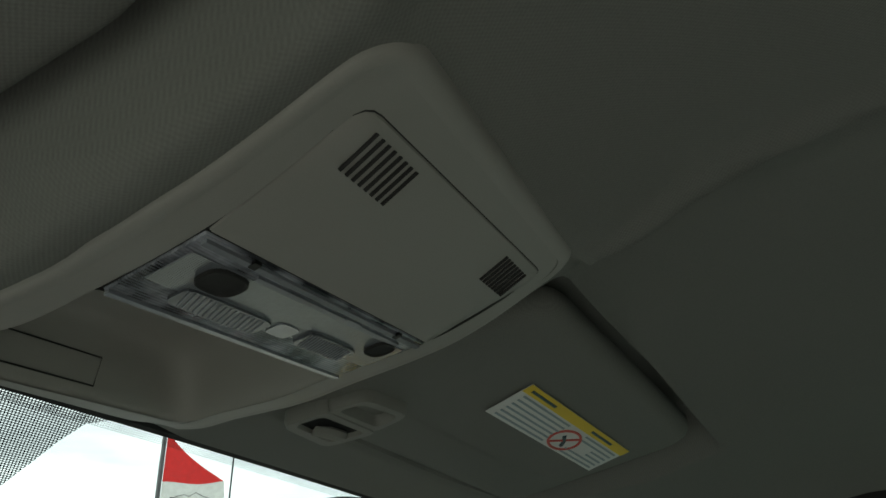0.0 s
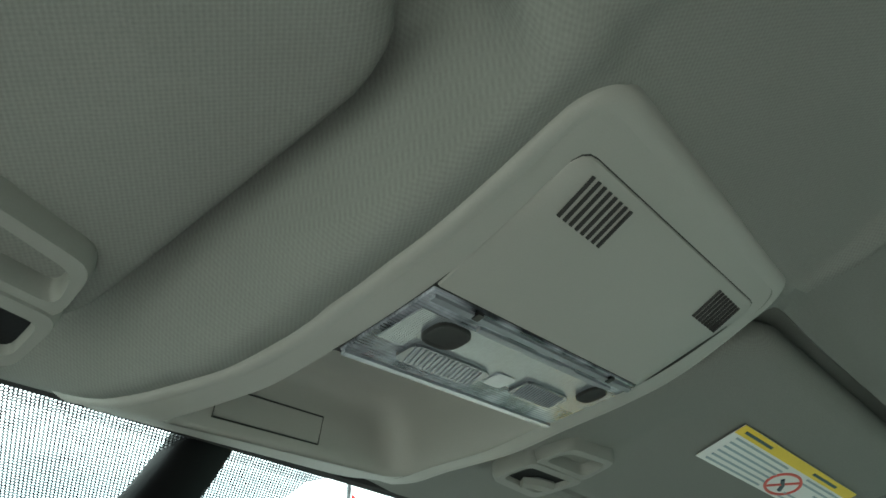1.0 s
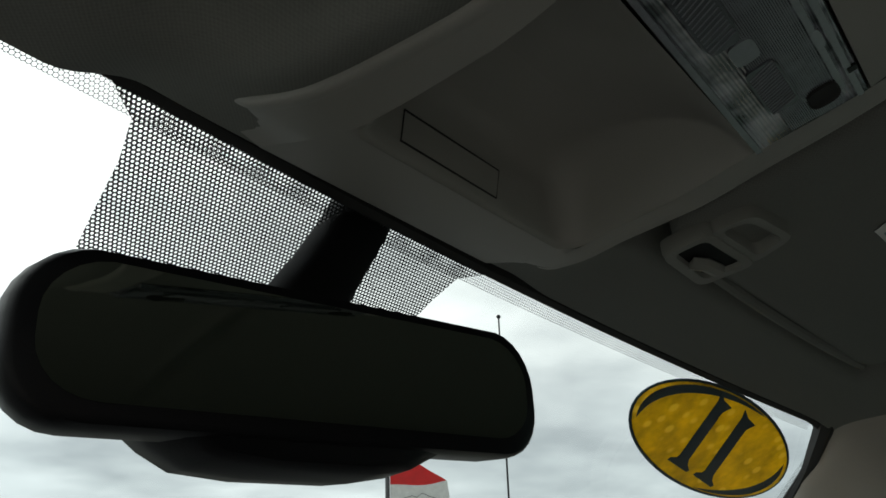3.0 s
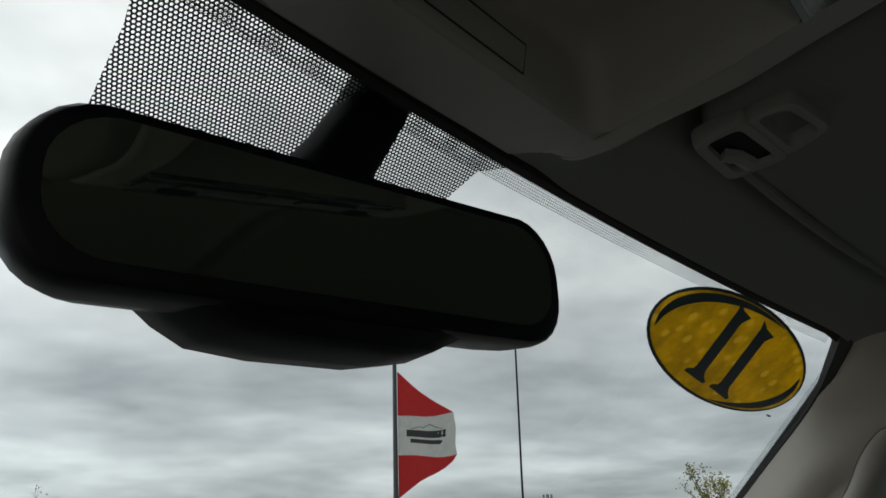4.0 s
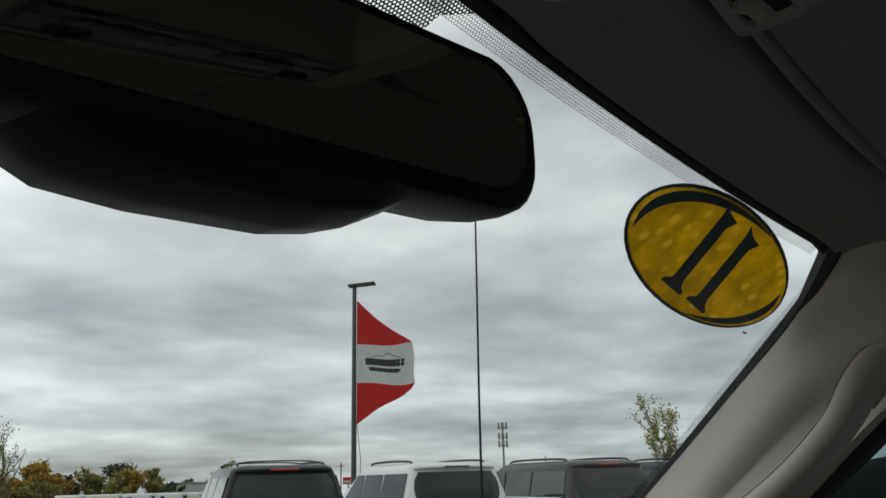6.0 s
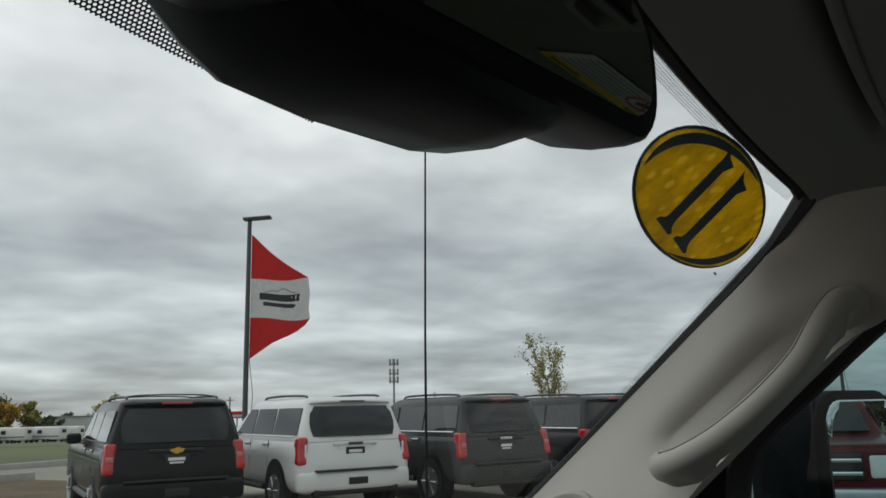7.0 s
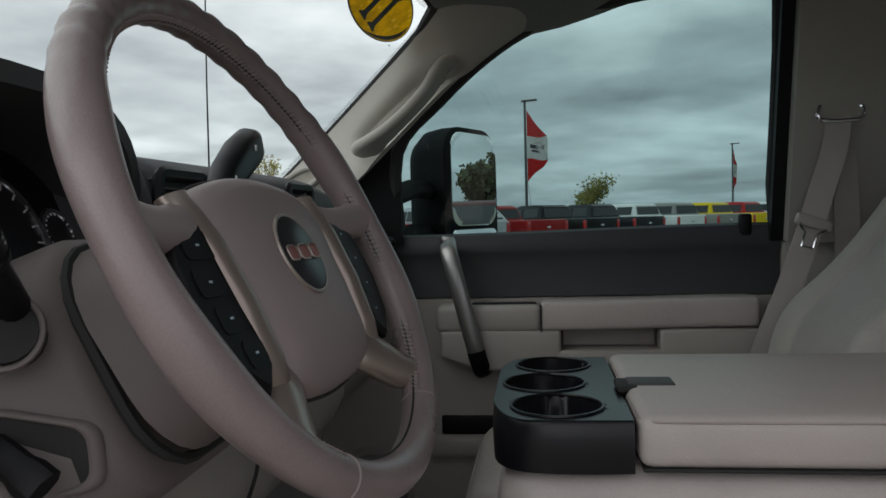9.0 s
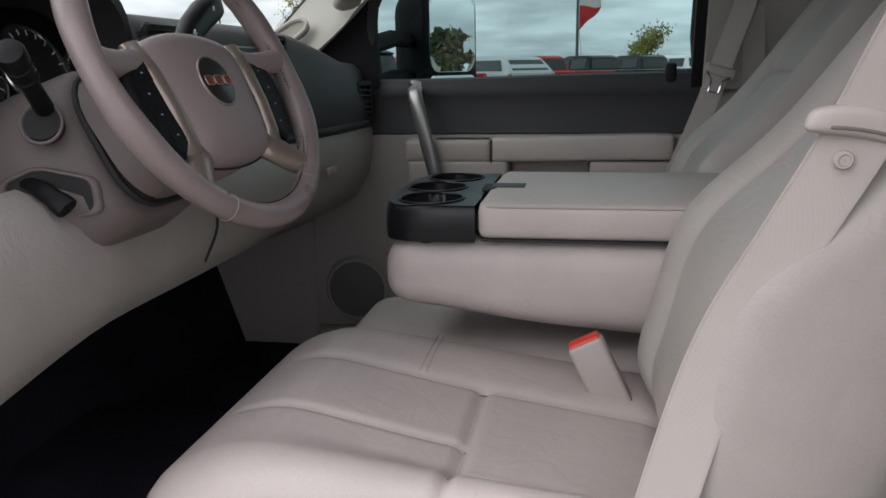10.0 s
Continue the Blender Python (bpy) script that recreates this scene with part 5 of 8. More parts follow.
    tube(cr, curve3([(-0.225, 0.170, 1.385), (-0.245, 0.160, 1.345), (-0.275, 0.166, 1.305)], 6), 0.002, 5)
    part("panel_joint", cr, M_TRIMDARK, d, "dark panel joint")
    # instrument hood and cluster
    hood = bmesh.new()

    def hd(u, v):
        a = math.pi * (1 - u)
        x = -0.425 + 0.205 * math.copysign(abs(math.cos(a)) ** 0.75, math.cos(a))
        z = 1.515 + 0.145 * abs(math.sin(a)) ** 0.55
        y = 0.285 + 0.18 * v - 0.030 * abs(math.sin(a)) * (1 - v)
        return (x, y, z - 0.02 * v)

    sheet(hood, hd, steps(0, 1, 24), steps(0, 1, 5), 0.016)
    part("cluster_hood", hood, M_DASH, d, "charcoal instrument hood", 60)
    part("cluster_panel", box((0.42, 0.02, 0.15), 0.02, (-0.405, 0.352, 1.562), turn=pose(0, 0, 0, -20)), M_BLACK, d, "black instrument panel")
    up, fw = Vector((0, 0.34, 0.94)), Vector((0, -0.94, 0.34))
    for x, r in ((-0.560, 0.034), (-0.457, 0.058), (-0.335, 0.056), (-0.255, 0.022)):
        c = Vector((x, 0.335, 1.556))
        g = bmesh.new()
        tube(g, [c + Vector((r * math.cos(a), 0, 0)) + up * (r * math.sin(a)) for a in (2 * math.pi * i / 32 for i in range(32))], 0.0035, 6, closed=True)
        ring = part("gauge", g, M_CHROME, d, "chrome-ringed dial")
        ticks = bmesh.new()
        for i in range(15):
            a = radians(225 - 18 * i)
            q = Vector((math.cos(a), 0, 0)) + up * math.sin(a)
            tube(ticks, [c + q * r * 0.80 + fw * 0.002, c + q * r * 0.92 + fw * 0.002], 0.0009, 4)
        part("tick_marks", ticks, M_ICON, ring, "white dial marks")
        face = bmesh.new()
        disc(face, c - fw * 0.001, fw, r * 0.96, 0.002, 28)
        part("dial_face", face, M_BUTTON, ring)
    return d


dashboard()


# ---- steering column, stalk, shifter ----
def steering_column():
    c = thing("steering_column", (-0.40, 0.22, 1.45), "taupe plastic steering column shroud with levers", "steering column")
    axis = Vector((0, 0.86, -0.51))
    bm = bmesh.new()
    loops = []
    for d, w, h, r in ((0.045, 0.115, 0.105, 0.03), (0.055, 0.150, 0.140, 0.05), (0.10, 0.165, 0.150, 0.05), (0.105, 0.168, 0.152, 0.05)):
        o = Vector((-0.399, 0.079, 1.5456)) + axis * d
        up = Vector((0, 0.51, 0.86))
        loops.append([o + Vector((a, 0, 0)) + up * (b - 0.012) for a, b in round_rect(w, h, r, 5)])
    loft(bm, loops)
    part("collar", bm, M_SHROUD, c, "taupe column collar", 50)
    bm = bmesh.new()
    loops = []
    for d, w, h, r, sx in ((0.112, 0.172, 0.160, 0.045, 0), (0.120, 0.190, 0.175, 0.05, 0), (0.17, 0.215, 0.185, 0.05, -0.01), (0.235, 0.235, 0.195, 0.05, -0.012), (0.26, 0.22, 0.18, 0.05, -0.012)):
        o = Vector((-0.399 + sx, 0.079, 1.5456)) + axis * d
        up = Vector((0, 0.40, 0.92))
        loops.append([o + Vector((a, 0, 0)) + up * (b - 0.012) for a, b in round_rect(w, h, r, 5)])
    loft(bm, loops)
    part("shroud", bm, M_SHROUD, c, "taupe moulded shroud", 50)
    ring = bmesh.new()
    o = Vector((-0.399, 0.079, 1.5456)) + axis * 0.109
    tube(ring, [o + Vector((a, 0, 0)) + Vector((0, 0.46, 0.89)) * (b - 0.012) for a, b in round_rect(0.168, 0.154, 0.048, 5)], 0.004, 6, closed=True)
    part("joint", ring, M_TRIMDARK, c, "dark joint")
    # signal stalk
    SOCKET = (-0.5130, 0.2050, 1.5030)
    SN = Vector((-0.88, -0.30, 0.37)).normalized()
    S1 = SN.cross(Vector((0, 0, 1))).normalized()
    S2 = SN.cross(S1)
    bm = bmesh.new()
    run = curve3([(-0.478, 0.215, 1.500), (-0.505, 0.205, 1.516), (-0.540, 0.192, 1.540), (-0.556, 0.186, 1.551)], 5)
    tube(bm, run, [0.0105 - 0.002 * i / len(run) for i in range(len(run))], 14)
    stalk = part("signal_stalk", bm, M_BLACK, c, "black signal lever")
    bm = bmesh.new()
    k0, k1 = Vector((-0.548, 0.1887, 1.5455)), Vector((-0.589, 0.1735, 1.5725))
    prof = [(0.0, 0.0090), (0.06, 0.0118), (0.16, 0.0122), (0.18, 0.0108), (0.24, 0.0108), (0.26, 0.0126), (0.52, 0.0130), (0.54, 0.0116), (0.60, 0.0116), (0.62, 0.0134), (0.92, 0.0138), (0.98, 0.0126), (1.0, 0.0085)]
    tube(bm, [k0.lerp(k1, q) for q, _ in prof], [r for _, r in prof], 20)
    part("knob", bm, M_BLACK, stalk, "ribbed black knob")
    bm = bmesh.new()
    for q in (0.30, 0.40, 0.70):
        rbox(bm, (0.0045, 0.0012, 0.0018), 0.0004, k0.lerp(k1, q) + Vector((0.0, -0.0126, 0.002)))
    part("markings", bm, M_ICON, stalk, "small white symbols")
    # dark plug stands for the shaded socket hole round the stalk
    bm = bmesh.new()
    tube(bm, [Vector(SOCKET) + SN * h for h in (-0.012, 0.003)], [0.0185, 0.0175], 20)
    part("dark_base", bm, M_TRIMDARK, stalk, "dark plug painting the shade of the stalk's socket hole")
    bm = bmesh.new()
    tube(bm, [Vector(SOCKET) + SN * 0.002 + S1 * (0.0195 * math.cos(a)) + S2 * (0.0210 * math.sin(a)) for a in (2 * math.pi * i / 24 for i in range(24))], 0.0020, 6, closed=True)
    part("socket_rim", bm, M_SHROUD, c)
    # tilt lever in its recess on the left
    lip_ = bmesh.new()
    ringo = round_poly([(-0.046, -0.034), (0.034, -0.030), (0.050, 0.020), (0.012, 0.030), (-0.044, 0.004)], 0.012, 4)
    frame_ring(lip_, lambda a, b, h: Vector((-0.5105 - 0.34 * a - h, 0.205 + a, 1.434 + b - 0.2 * a)), ringo, [(a * 0.86 + 0.001, b * 0.84) for a, b in ringo], 0.004)
    part("recess_rim", lip_, M_SHROUD, c, "moulded rim of the lever recess", 60)
    # the recess's inner shade is painted as a dark fill
    pit = bmesh.new()
    loft(pit, [[Vector((-0.5105 - 0.34 * a * k - h, 0.205 + a * k, 1.434 + b * k - 0.2 * a * k)) for a, b in ringo] for k, h in ((0.86, -0.010), (0.86, 0.001))])
    part("lever_recess_shade", pit, M_TRIMDARK, c, "dark fill painting the shade inside the lever recess")
    bm = bmesh.new()
    tube(bm, curve3([(-0.514, 0.235, 1.447), (-0.524, 0.205, 1.437), (-0.530, 0.176, 1.420)], 5), [0.008] * 4 + [0.010] * 4 + [0.012] * 3, 8, squash=0.6)
    part("tilt_lever", bm, M_BLACK, c, "black tilt lever")
    bm = bmesh.new()
    disc(bm, (-0.4845, 0.118, 1.468), (-1, -0.3, 0), 0.003, 0.003, 12)
    part("screw_hole", bm, M_TRIMDARK, c)
    # gear shifter
    bm = bmesh.new()
    loops = []
    for p, w, h in (((-0.318, 0.165, 1.535), 0.020, 0.018), ((-0.285, 0.176, 1.560), 0.022, 0.020), ((-0.250, 0.185, 1.584), 0.030, 0.024), ((-0.215, 0.192, 1.604), 0.037, 0.028), ((-0.165, 0.198, 1.626), 0.042, 0.030), ((-0.125, 0.202, 1.640), 0.042, 0.028), ((-0.103, 0.204, 1.645), 0.034, 0.020), ((-0.097, 0.204, 1.646), 0.020, 0.012)):
        up = Vector((-0.42, 0, 0.90))
        loops.append([Vector(p) + up * (b) + Vector((0, a, 0)) for a, b in round_rect(h, w, min(w, h) * 0.45, 4)])
    loft(bm, loops)
    sh = part("gear_shifter", bm, M_BLACK, c, "thick black column shifter", 60)
    ic = bmesh.new()
    q = Vector((-0.231, 0.1755, 1.600))
    a, b = Vector((0.86, 0.1, 0.5)), Vector((-0.45, 0, 0.88))
    rbox(ic, (0.010, 0.0015, 0.0025), 0.0005, q)
    rbox(ic, (0.0025, 0.0015, 0.010), 0.0005, q)
    rbox(ic, (0.008, 0.0015, 0.0025), 0.0005, q + Vector((0.022, 0.0, -0.010)))
    rbox(ic, (0.004, 0.0015, 0.006), 0.0005, q + Vector((0.074, 0.007, 0.036)))
    part("markings", ic, M_ICON, sh, "white plus and minus marks")
    return c


steering_column()


# ---- steering wheel ----
WC, WT, WY = Vector((-0.4109, 0.0718, 1.5551)), 0.471, -0.1121
WU, WV = Vector((math.cos(WY), math.sin(WY), 0)), Vector((-math.sin(WY) * math.sin(WT), math.cos(WY) * math.sin(WT), math.cos(WT)))
WN = WU.cross(WV)
WN = -WN if WN.y > 0 else WN


def wp(a, b, d=0.0):
    """A place on the wheel: across, up its plane, and towards the driver."""
    return WC + WU * a + WV * b + WN * d


def steering_wheel():
    w = thing("steering_wheel", WC, "taupe leather-wrapped steering wheel with bronze-grey spokes", "steering wheel")
    R, RIM, BACK = 0.1735, 0.0135, -0.0040
    rim = bmesh.new()
    n = 288
    pts, rad = [], []
    for i in range(n):
        a = 2 * math.pi * i / n
        lump = 0.0006 * math.sin(44 * a) * smooth(0.45, 0.6, a) * (1 - smooth(2.4, 2.6, a))
        pts.append(wp((R + 0.4 * lump) * math.cos(a), (R + 0.4 * lump) * math.sin(a), BACK))
        grip = math.exp(-((math.degrees(a) % 180 - 22) / 14) ** 2) + math.exp(-((math.degrees(a) % 180 - 158) / 14) ** 2)
        rad.append(RIM + 0.0020 * grip + lump)
    tube(rim, pts, rad, 16, closed=True)
    part("rim", rim, M_WHEEL, w, "taupe leather rim with finger grips", 80)
    # stitching along the inner edge of the upper and side arcs
    st_ = bmesh.new()
    for i in [k * 1.5 for k in range(240)]:
        a = radians(i)
        s, c = math.sin(a), math.cos(a)
        if 25 < i < 155 or 300 < i or i < 12 or 168 < i < 240:
            b = radians(i + 1.3)
            r = R - RIM + 0.0004
            tube(st_, [wp((r + 0.0012) * c, (r + 0.0012) * s, BACK + 0.0070), wp((r - 0.0006) * math.cos(b), (r - 0.0006) * math.sin(b), BACK + 0.0005)], 0.0015, 5)
    groove = bmesh.new()
    tube(groove, [wp((R - RIM) * math.cos(a), (R - RIM) * math.sin(a), BACK + 0.003) for a in (2 * math.pi * i / 144 for i in range(144))], 0.0009, 5, closed=True)
    part("rim_groove", groove, M_TRIMDARK, w, "dark groove under the stitching")
    tagged(part("stitching", st_, M_STITCH, w, "raised zigzag stitching"), kind="stuff")
    for i in (21, 150, 240, 300):
        seams = bmesh.new()
        a = radians(i)
        o = Vector((math.cos(a), math.sin(a), 0))
        tube(seams, [wp((R + (RIM + 0.0002) * math.cos(b)) * o.x, (R + (RIM + 0.0002) * math.cos(b)) * o.y, BACK + (RIM + 0.0002) * math.sin(b)) for b in (2 * math.pi * j / 20 for j in range(20))], 0.0008, 4, closed=True)
        part("rim_seam", seams, M_STITCH, w, "leather joint round the rim")
    # airbag cover: a shield, wide above, narrow below
    cover = [(-0.082, 0.050), (-0.060, 0.064), (0.0, 0.072), (0.060, 0.064), (0.082, 0.050), (0.086, 0.030), (0.080, 0.0), (0.074, -0.040), (0.060, -0.064), (0.0, -0.072), (-0.060, -0.064), (-0.074, -0.040), (-0.080, 0.0), (-0.086, 0.030)]
    cs = [(p.x, p.y) for p in curve3([(a, b, 0) for a, b in cover], 4, closed=True)]
    bm = bmesh.new()
    loops = []
    for k, d in ((1.0, -0.028), (1.0, 0.010), (0.985, 0.018), (0.93, 0.025), (0.80, 0.031), (0.55, 0.035), (0.3, 0.0365)):
        loops.append([wp(a * k, b * k * 1.1 - 0.028, d - 0.034) for a, b in cs])
    loft(bm, loops)
    part("airbag_cover", bm, M_HUB, w, "taupe airbag cover", 50)
    bm = bmesh.new()
    tube(bm, [wp(a * 1.012, b * 1.012 * 1.1 - 0.028, -0.024) for a, b in cs], 0.0013, 5, closed=True)
    part("cover_joint", bm, M_TRIMDARK, w, "dark joint round the cover")
    # spokes: paired arms at each side and two below
    def arm(points, widths, depth, name, label, material=None):
        b = bmesh.new()
        loops = []
        for i, (a, h, d) in enumerate(points):
            wd = widths[i]
            nx = Vector(points[min(i + 1, len(points) - 1)][:2] + (0,)) - Vector(points[max(i - 1, 0)][:2] + (0,))
            nx.normalize()
            t = Vector((-nx.y, nx.x, 0))
            loops.append([wp(a + t.x * q, h + t.y * q, d + e) for q, e in ((wd * math.cos(g), depth * math.sin(g)) for g in (2 * math.pi * j / 14 for j in range(14)))])
        loft(b, loops)
        return part(name, b, material or M_SPOKE, w, label, 85)

    for s in (-1, 1):
        arm([(s * 0.070, 0.016, -0.024), (s * 0.095, 0.014, -0.019), (s * 0.120, 0.011, -0.014), (s * 0.146, 0.010, -0.009), (s * 0.165, 0.011, -0.006)], [0.021, 0.017, 0.014, 0.014, 0.017], 0.013, "spoke", "taupe padded upper spoke", M_HUB)
        arm([(s * 0.058, -0.078, -0.024), (s * 0.080, -0.098, -0.018), (s * 0.098, -0.118, -0.012), (s * 0.106, -0.124, -0.008), (s * 0.111, -0.129, -0.006)], [0.022, 0.020, 0.017, 0.015, 0.013], 0.012, "spoke", "bronze-grey painted lower spoke")
        arm([(s * 0.092, 0.034, -0.016), (s * 0.089, 0.0, -0.010), (s * 0.086, -0.04, -0.009), (s * 0.083, -0.075, -0.012), (s * 0.080, -0.096, -0.018)], [0.013, 0.0115, 0.011, 0.012, 0.016], 0.0085, "spoke_bridge", "bronze-grey bridge between the spokes")
        pod = bmesh.new()
        loops = []
        for k, d in ((1.0, -0.018), (1.0, 0.003), (0.93, 0.0065)):
            loops.append([wp(s * (0.112 + (a - 0.112) * k), -0.032 + (b + 0.012) * k, d - 0.012) for a, b in ((0.090, 0.034), (0.128, 0.030), (0.138, 0.010), (0.138, -0.022), (0.126, -0.054), (0.104, -0.072), (0.092, -0.06), (0.092, -0.01))])
        loft(pod, loops)
        pb = part("button_pod", pod, M_BLACK, w, "black button pod")
        for i, (a, b) in enumerate(((0.110, 0.018), (0.115, -0.004), (0.112, -0.026), (0.104, -0.048))):
            bt = bmesh.new()
            loft(bt, [[wp(s * (a + p), b + q - 0.020, d - 0.012) for p, q in round_rect(0.030 - 0.003 * i, 0.017, 0.004, 2)] for d in (0.006, 0.0070)])
            part("button", bt, M_BLACK, pb, "black steering button")
            ic = bmesh.new()
            loft(ic, [[wp(s * (a + p), b + q - 0.020, d - 0.012) for p, q in ((-0.0016, -0.0007), (0.0016, -0.0007), (0.0016, 0.0007), (-0.0016, 0.0007))] for d in (0.0071, 0.0074)])
            part("icon", ic, M_LABELG, pb)
    # round badge with a plain raised mark
    bm = bmesh.new()
    loops = []
    for r, d in ((0.0275, -0.002), (0.0275, 0.0035), (0.026, 0.0045)):
        loops.append([wp(-0.003 + r * math.cos(a), -0.017 + r * math.sin(a), d) for a in (2 * math.pi * i / 36 for i in range(36))])
    loft(bm, loops)
    badge = part("badge", bm, M_BUTTON, w, "round black badge")
    bm = bmesh.new()
    tube(bm, [wp(-0.003 + 0.0283 * math.cos(a), -0.017 + 0.0283 * math.sin(a), 0.0028) for a in (2 * math.pi * i / 36 for i in range(36))], 0.0016, 6, closed=True)
    part("badge_ring", bm, M_SPOKE, badge, "satin badge ring")
    M_MARK = surface("badge_red_mark", (0.20, 0.03, 0.018), 0.35)
    for a0, wide in ((-0.0165, 0.014), (0.001, 0.0155), (0.0175, 0.013)):
        bar = bmesh.new()
        ring = [wp(-0.003 + a0 + p, -0.017 + q, 0.0052) for p, q in round_rect(wide, 0.0105, 0.003, 2)]
        tube(bar, ring, 0.0007, 5, closed=True)
        part("badge_rim", bar, M_SPOKE, badge, "bright rim of a badge block")
        bm = bmesh.new()
        loft(bm, [[wp(-0.003 + a0 + p, -0.017 + q, d) for p, q in round_rect(wide - 0.002, 0.0088, 0.002, 2)] for d in (0.0042, 0.0050)])
        part("badge_mark", bm, M_MARK, badge, "plain red badge block")
    return w


steering_wheel()


# ---- seats ----
def quilt(x, y, lines, depth=0.006, wide=0.012):
    return -depth * sum(math.exp(-(f(x, y) / wide) ** 2) for f in lines)


def bucket_seat(sx, label, group="front seats", back_off=0.0):
    """A front seat with its own origin at sx * 0.405 across."""
    cx = sx * 0.405
    s = thing("front_seat", (cx, -0.2, 0.82), label, "seat", group)
    W = 0.42

    def cush(p):
        x, y = p.x, p.y
        z = p.z
        if z > 0:
            side = smooth(0.10, 0.19, abs(x))
            fade = smooth(0.27, 0.16, y)
            inner = -sx * x
            low = smooth(0.08, 0.16, inner)
            z += 0.014 * side * smooth(0.26, 0.05, y) * (1 - low) - 0.010 * (1 - side) * smooth(0.22, -0.05, y)
            z -= 0.15 * max(0.0, 0.15 - y) * (1 - 0.45 * side * (1 - 0.8 * low))
            z -= fade * 0.009 * math.exp(-((inner - 0.105) / 0.006) ** 2)
            if y > -0.03:
                z -= fade * 0.007 * math.exp(-((inner + 0.05) / 0.006) ** 2)
            else:
                z -= 0.008 * math.exp(-((inner + 0.12) / 0.006) ** 2)
            if inner < 0.105:
                z -= 0.008 * math.exp(-((y + 0.03) / 0.006) ** 2)
        if y > 0.15:
            z -= 0.022 * smooth(0.17, 0.27, y)
        reach = -sx * x - 0.105
        if sx < 0 and reach > 0:
            x += 0.72 * reach
        return (x, y, z)

    part("seat", box((W, 0.56, 0.15), 0.055, (cx, -0.180, 1.118), m=(64, 84, 2), k=4, deform=cush), M_LEATHER, s, "padded leather cushion", 80)

    def on_cushion(inner, y, lift):
        p = cush(Vector((-sx * inner, y, 0.075)))
        return Vector((cx + p[0], -0.180 + p[1], 1.118 + p[2] + lift))

    for k in (-0.004, 0.004):
        seam = tube(bmesh.new(), [on_cushion(q, 0.050 + k, -0.0002 - 0.004 * smooth(0.15, 0.195, q)) for q in steps(0.113, 0.185, 10)], 0.0010, 4)
        part("cushion_seam", seam, M_THREAD, s, "stitched seam across the side bolster")
    for run in ([(0.105, y) for y in steps(-0.24, 0.16, 24)], [(-0.05, y) for y in steps(-0.024, 0.16, 14)], [(q, -0.03) for q in steps(-0.16, 0.100, 18)]):
        seam = tube(bmesh.new(), [on_cushion(q, y, 0.0004) for q, y in run], 0.0011, 4)
        part("cushion_joint", seam, M_SEAM, s, "dark joint between the cushion panels")
    def on_front(tip, swing, x):
        """A place on the rounded front edge: tip up from level, swing round a corner."""
        c, h = 0.0552 * math.cos(radians(tip)), 0.0552 * math.sin(radians(tip))
        p = cush(Vector((x + math.copysign(c * math.sin(radians(swing)), x), 0.225 + c * math.cos(radians(swing)), 0.020 + h)))
        return Vector((cx + p[0], -0.180 + p[1], 1.118 + p[2]))

    for tip in (24, 14):
        seam = bmesh.new()
        line = [on_front(tip, g, -0.155) for g in steps(75, 0, 6)] + [on_front(tip, 0, x) for x in steps(-0.14, 0.14, 14)] + [on_front(tip, g, 0.155) for g in steps(0, 75, 6)]
        tube(seam, line, 0.0009, 4)
        part("cushion_seam", seam, M_THREAD, s, "stitched seam along the front edge")
    part("seat_base", box((0.36, 0.44, 0.24), 0.03, (cx, -0.19, 0.94)), M_BLACK, s, "dark seat base")

    lean = radians(36)
    turn = Matrix.Rotation(lean, 4, "X")

    def back(p):
        x, z = p.x, p.z
        y = p.y
        if y > 0:
            side = smooth(0.10, 0.18, abs(x))
            y += 0.028 * side - 0.004
            y += quilt(x, z, [lambda a, b: abs(a) - 0.115], 0.008, 0.007)
            if abs(x) < 0.13:
                y += quilt(x, z, [lambda a, b: b - 0.10], 0.008, 0.007)
            y += 0.03 * math.exp(-((z + 0.14) / 0.10) ** 2)
        if z < 0:
            y -= 0.42 * z * z
        x *= 1 - 0.10 * smooth(0.18, 0.36, z) - 0.04 * smooth(-0.2, -0.35, z)
        return (x, y, z)

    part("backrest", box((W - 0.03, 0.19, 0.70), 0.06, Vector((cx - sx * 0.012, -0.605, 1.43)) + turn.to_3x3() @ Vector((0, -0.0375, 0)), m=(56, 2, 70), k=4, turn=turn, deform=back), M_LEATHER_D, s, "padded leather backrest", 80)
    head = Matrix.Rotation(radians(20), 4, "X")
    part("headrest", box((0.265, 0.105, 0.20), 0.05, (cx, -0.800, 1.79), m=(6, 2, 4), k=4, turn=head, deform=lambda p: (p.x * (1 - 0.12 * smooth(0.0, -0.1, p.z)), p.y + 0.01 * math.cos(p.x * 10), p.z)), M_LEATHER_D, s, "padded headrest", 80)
    for k in (-0.06, 0.06):
        part("headrest_post", tube(bmesh.new(), [(cx + k, -0.775, 1.66), (cx + k, -0.80, 1.76)], 0.006, 8), M_CHROME, s)
    s.location.y -= back_off
    return s


bucket_seat(-1, "light grey leather driver's seat with stitched panels")
bucket_seat(1, "light grey leather passenger seat beside the door", back_off=0.075)

mid_seat = thing("middle_seat", (0, -0.2, 0.82), "light grey leather centre seat cushion under the armrest", "seat", "front seats")
part("seat", box((0.29, 0.54, 0.14), 0.05, (0.045, -0.205, 1.070), m=(4, 6, 1), k=4), M_LEATHER, mid_seat)
part("seat_base", box((0.25, 0.42, 0.18), 0.03, (0.045, -0.22, 0.915)), M_BLACK, mid_seat)


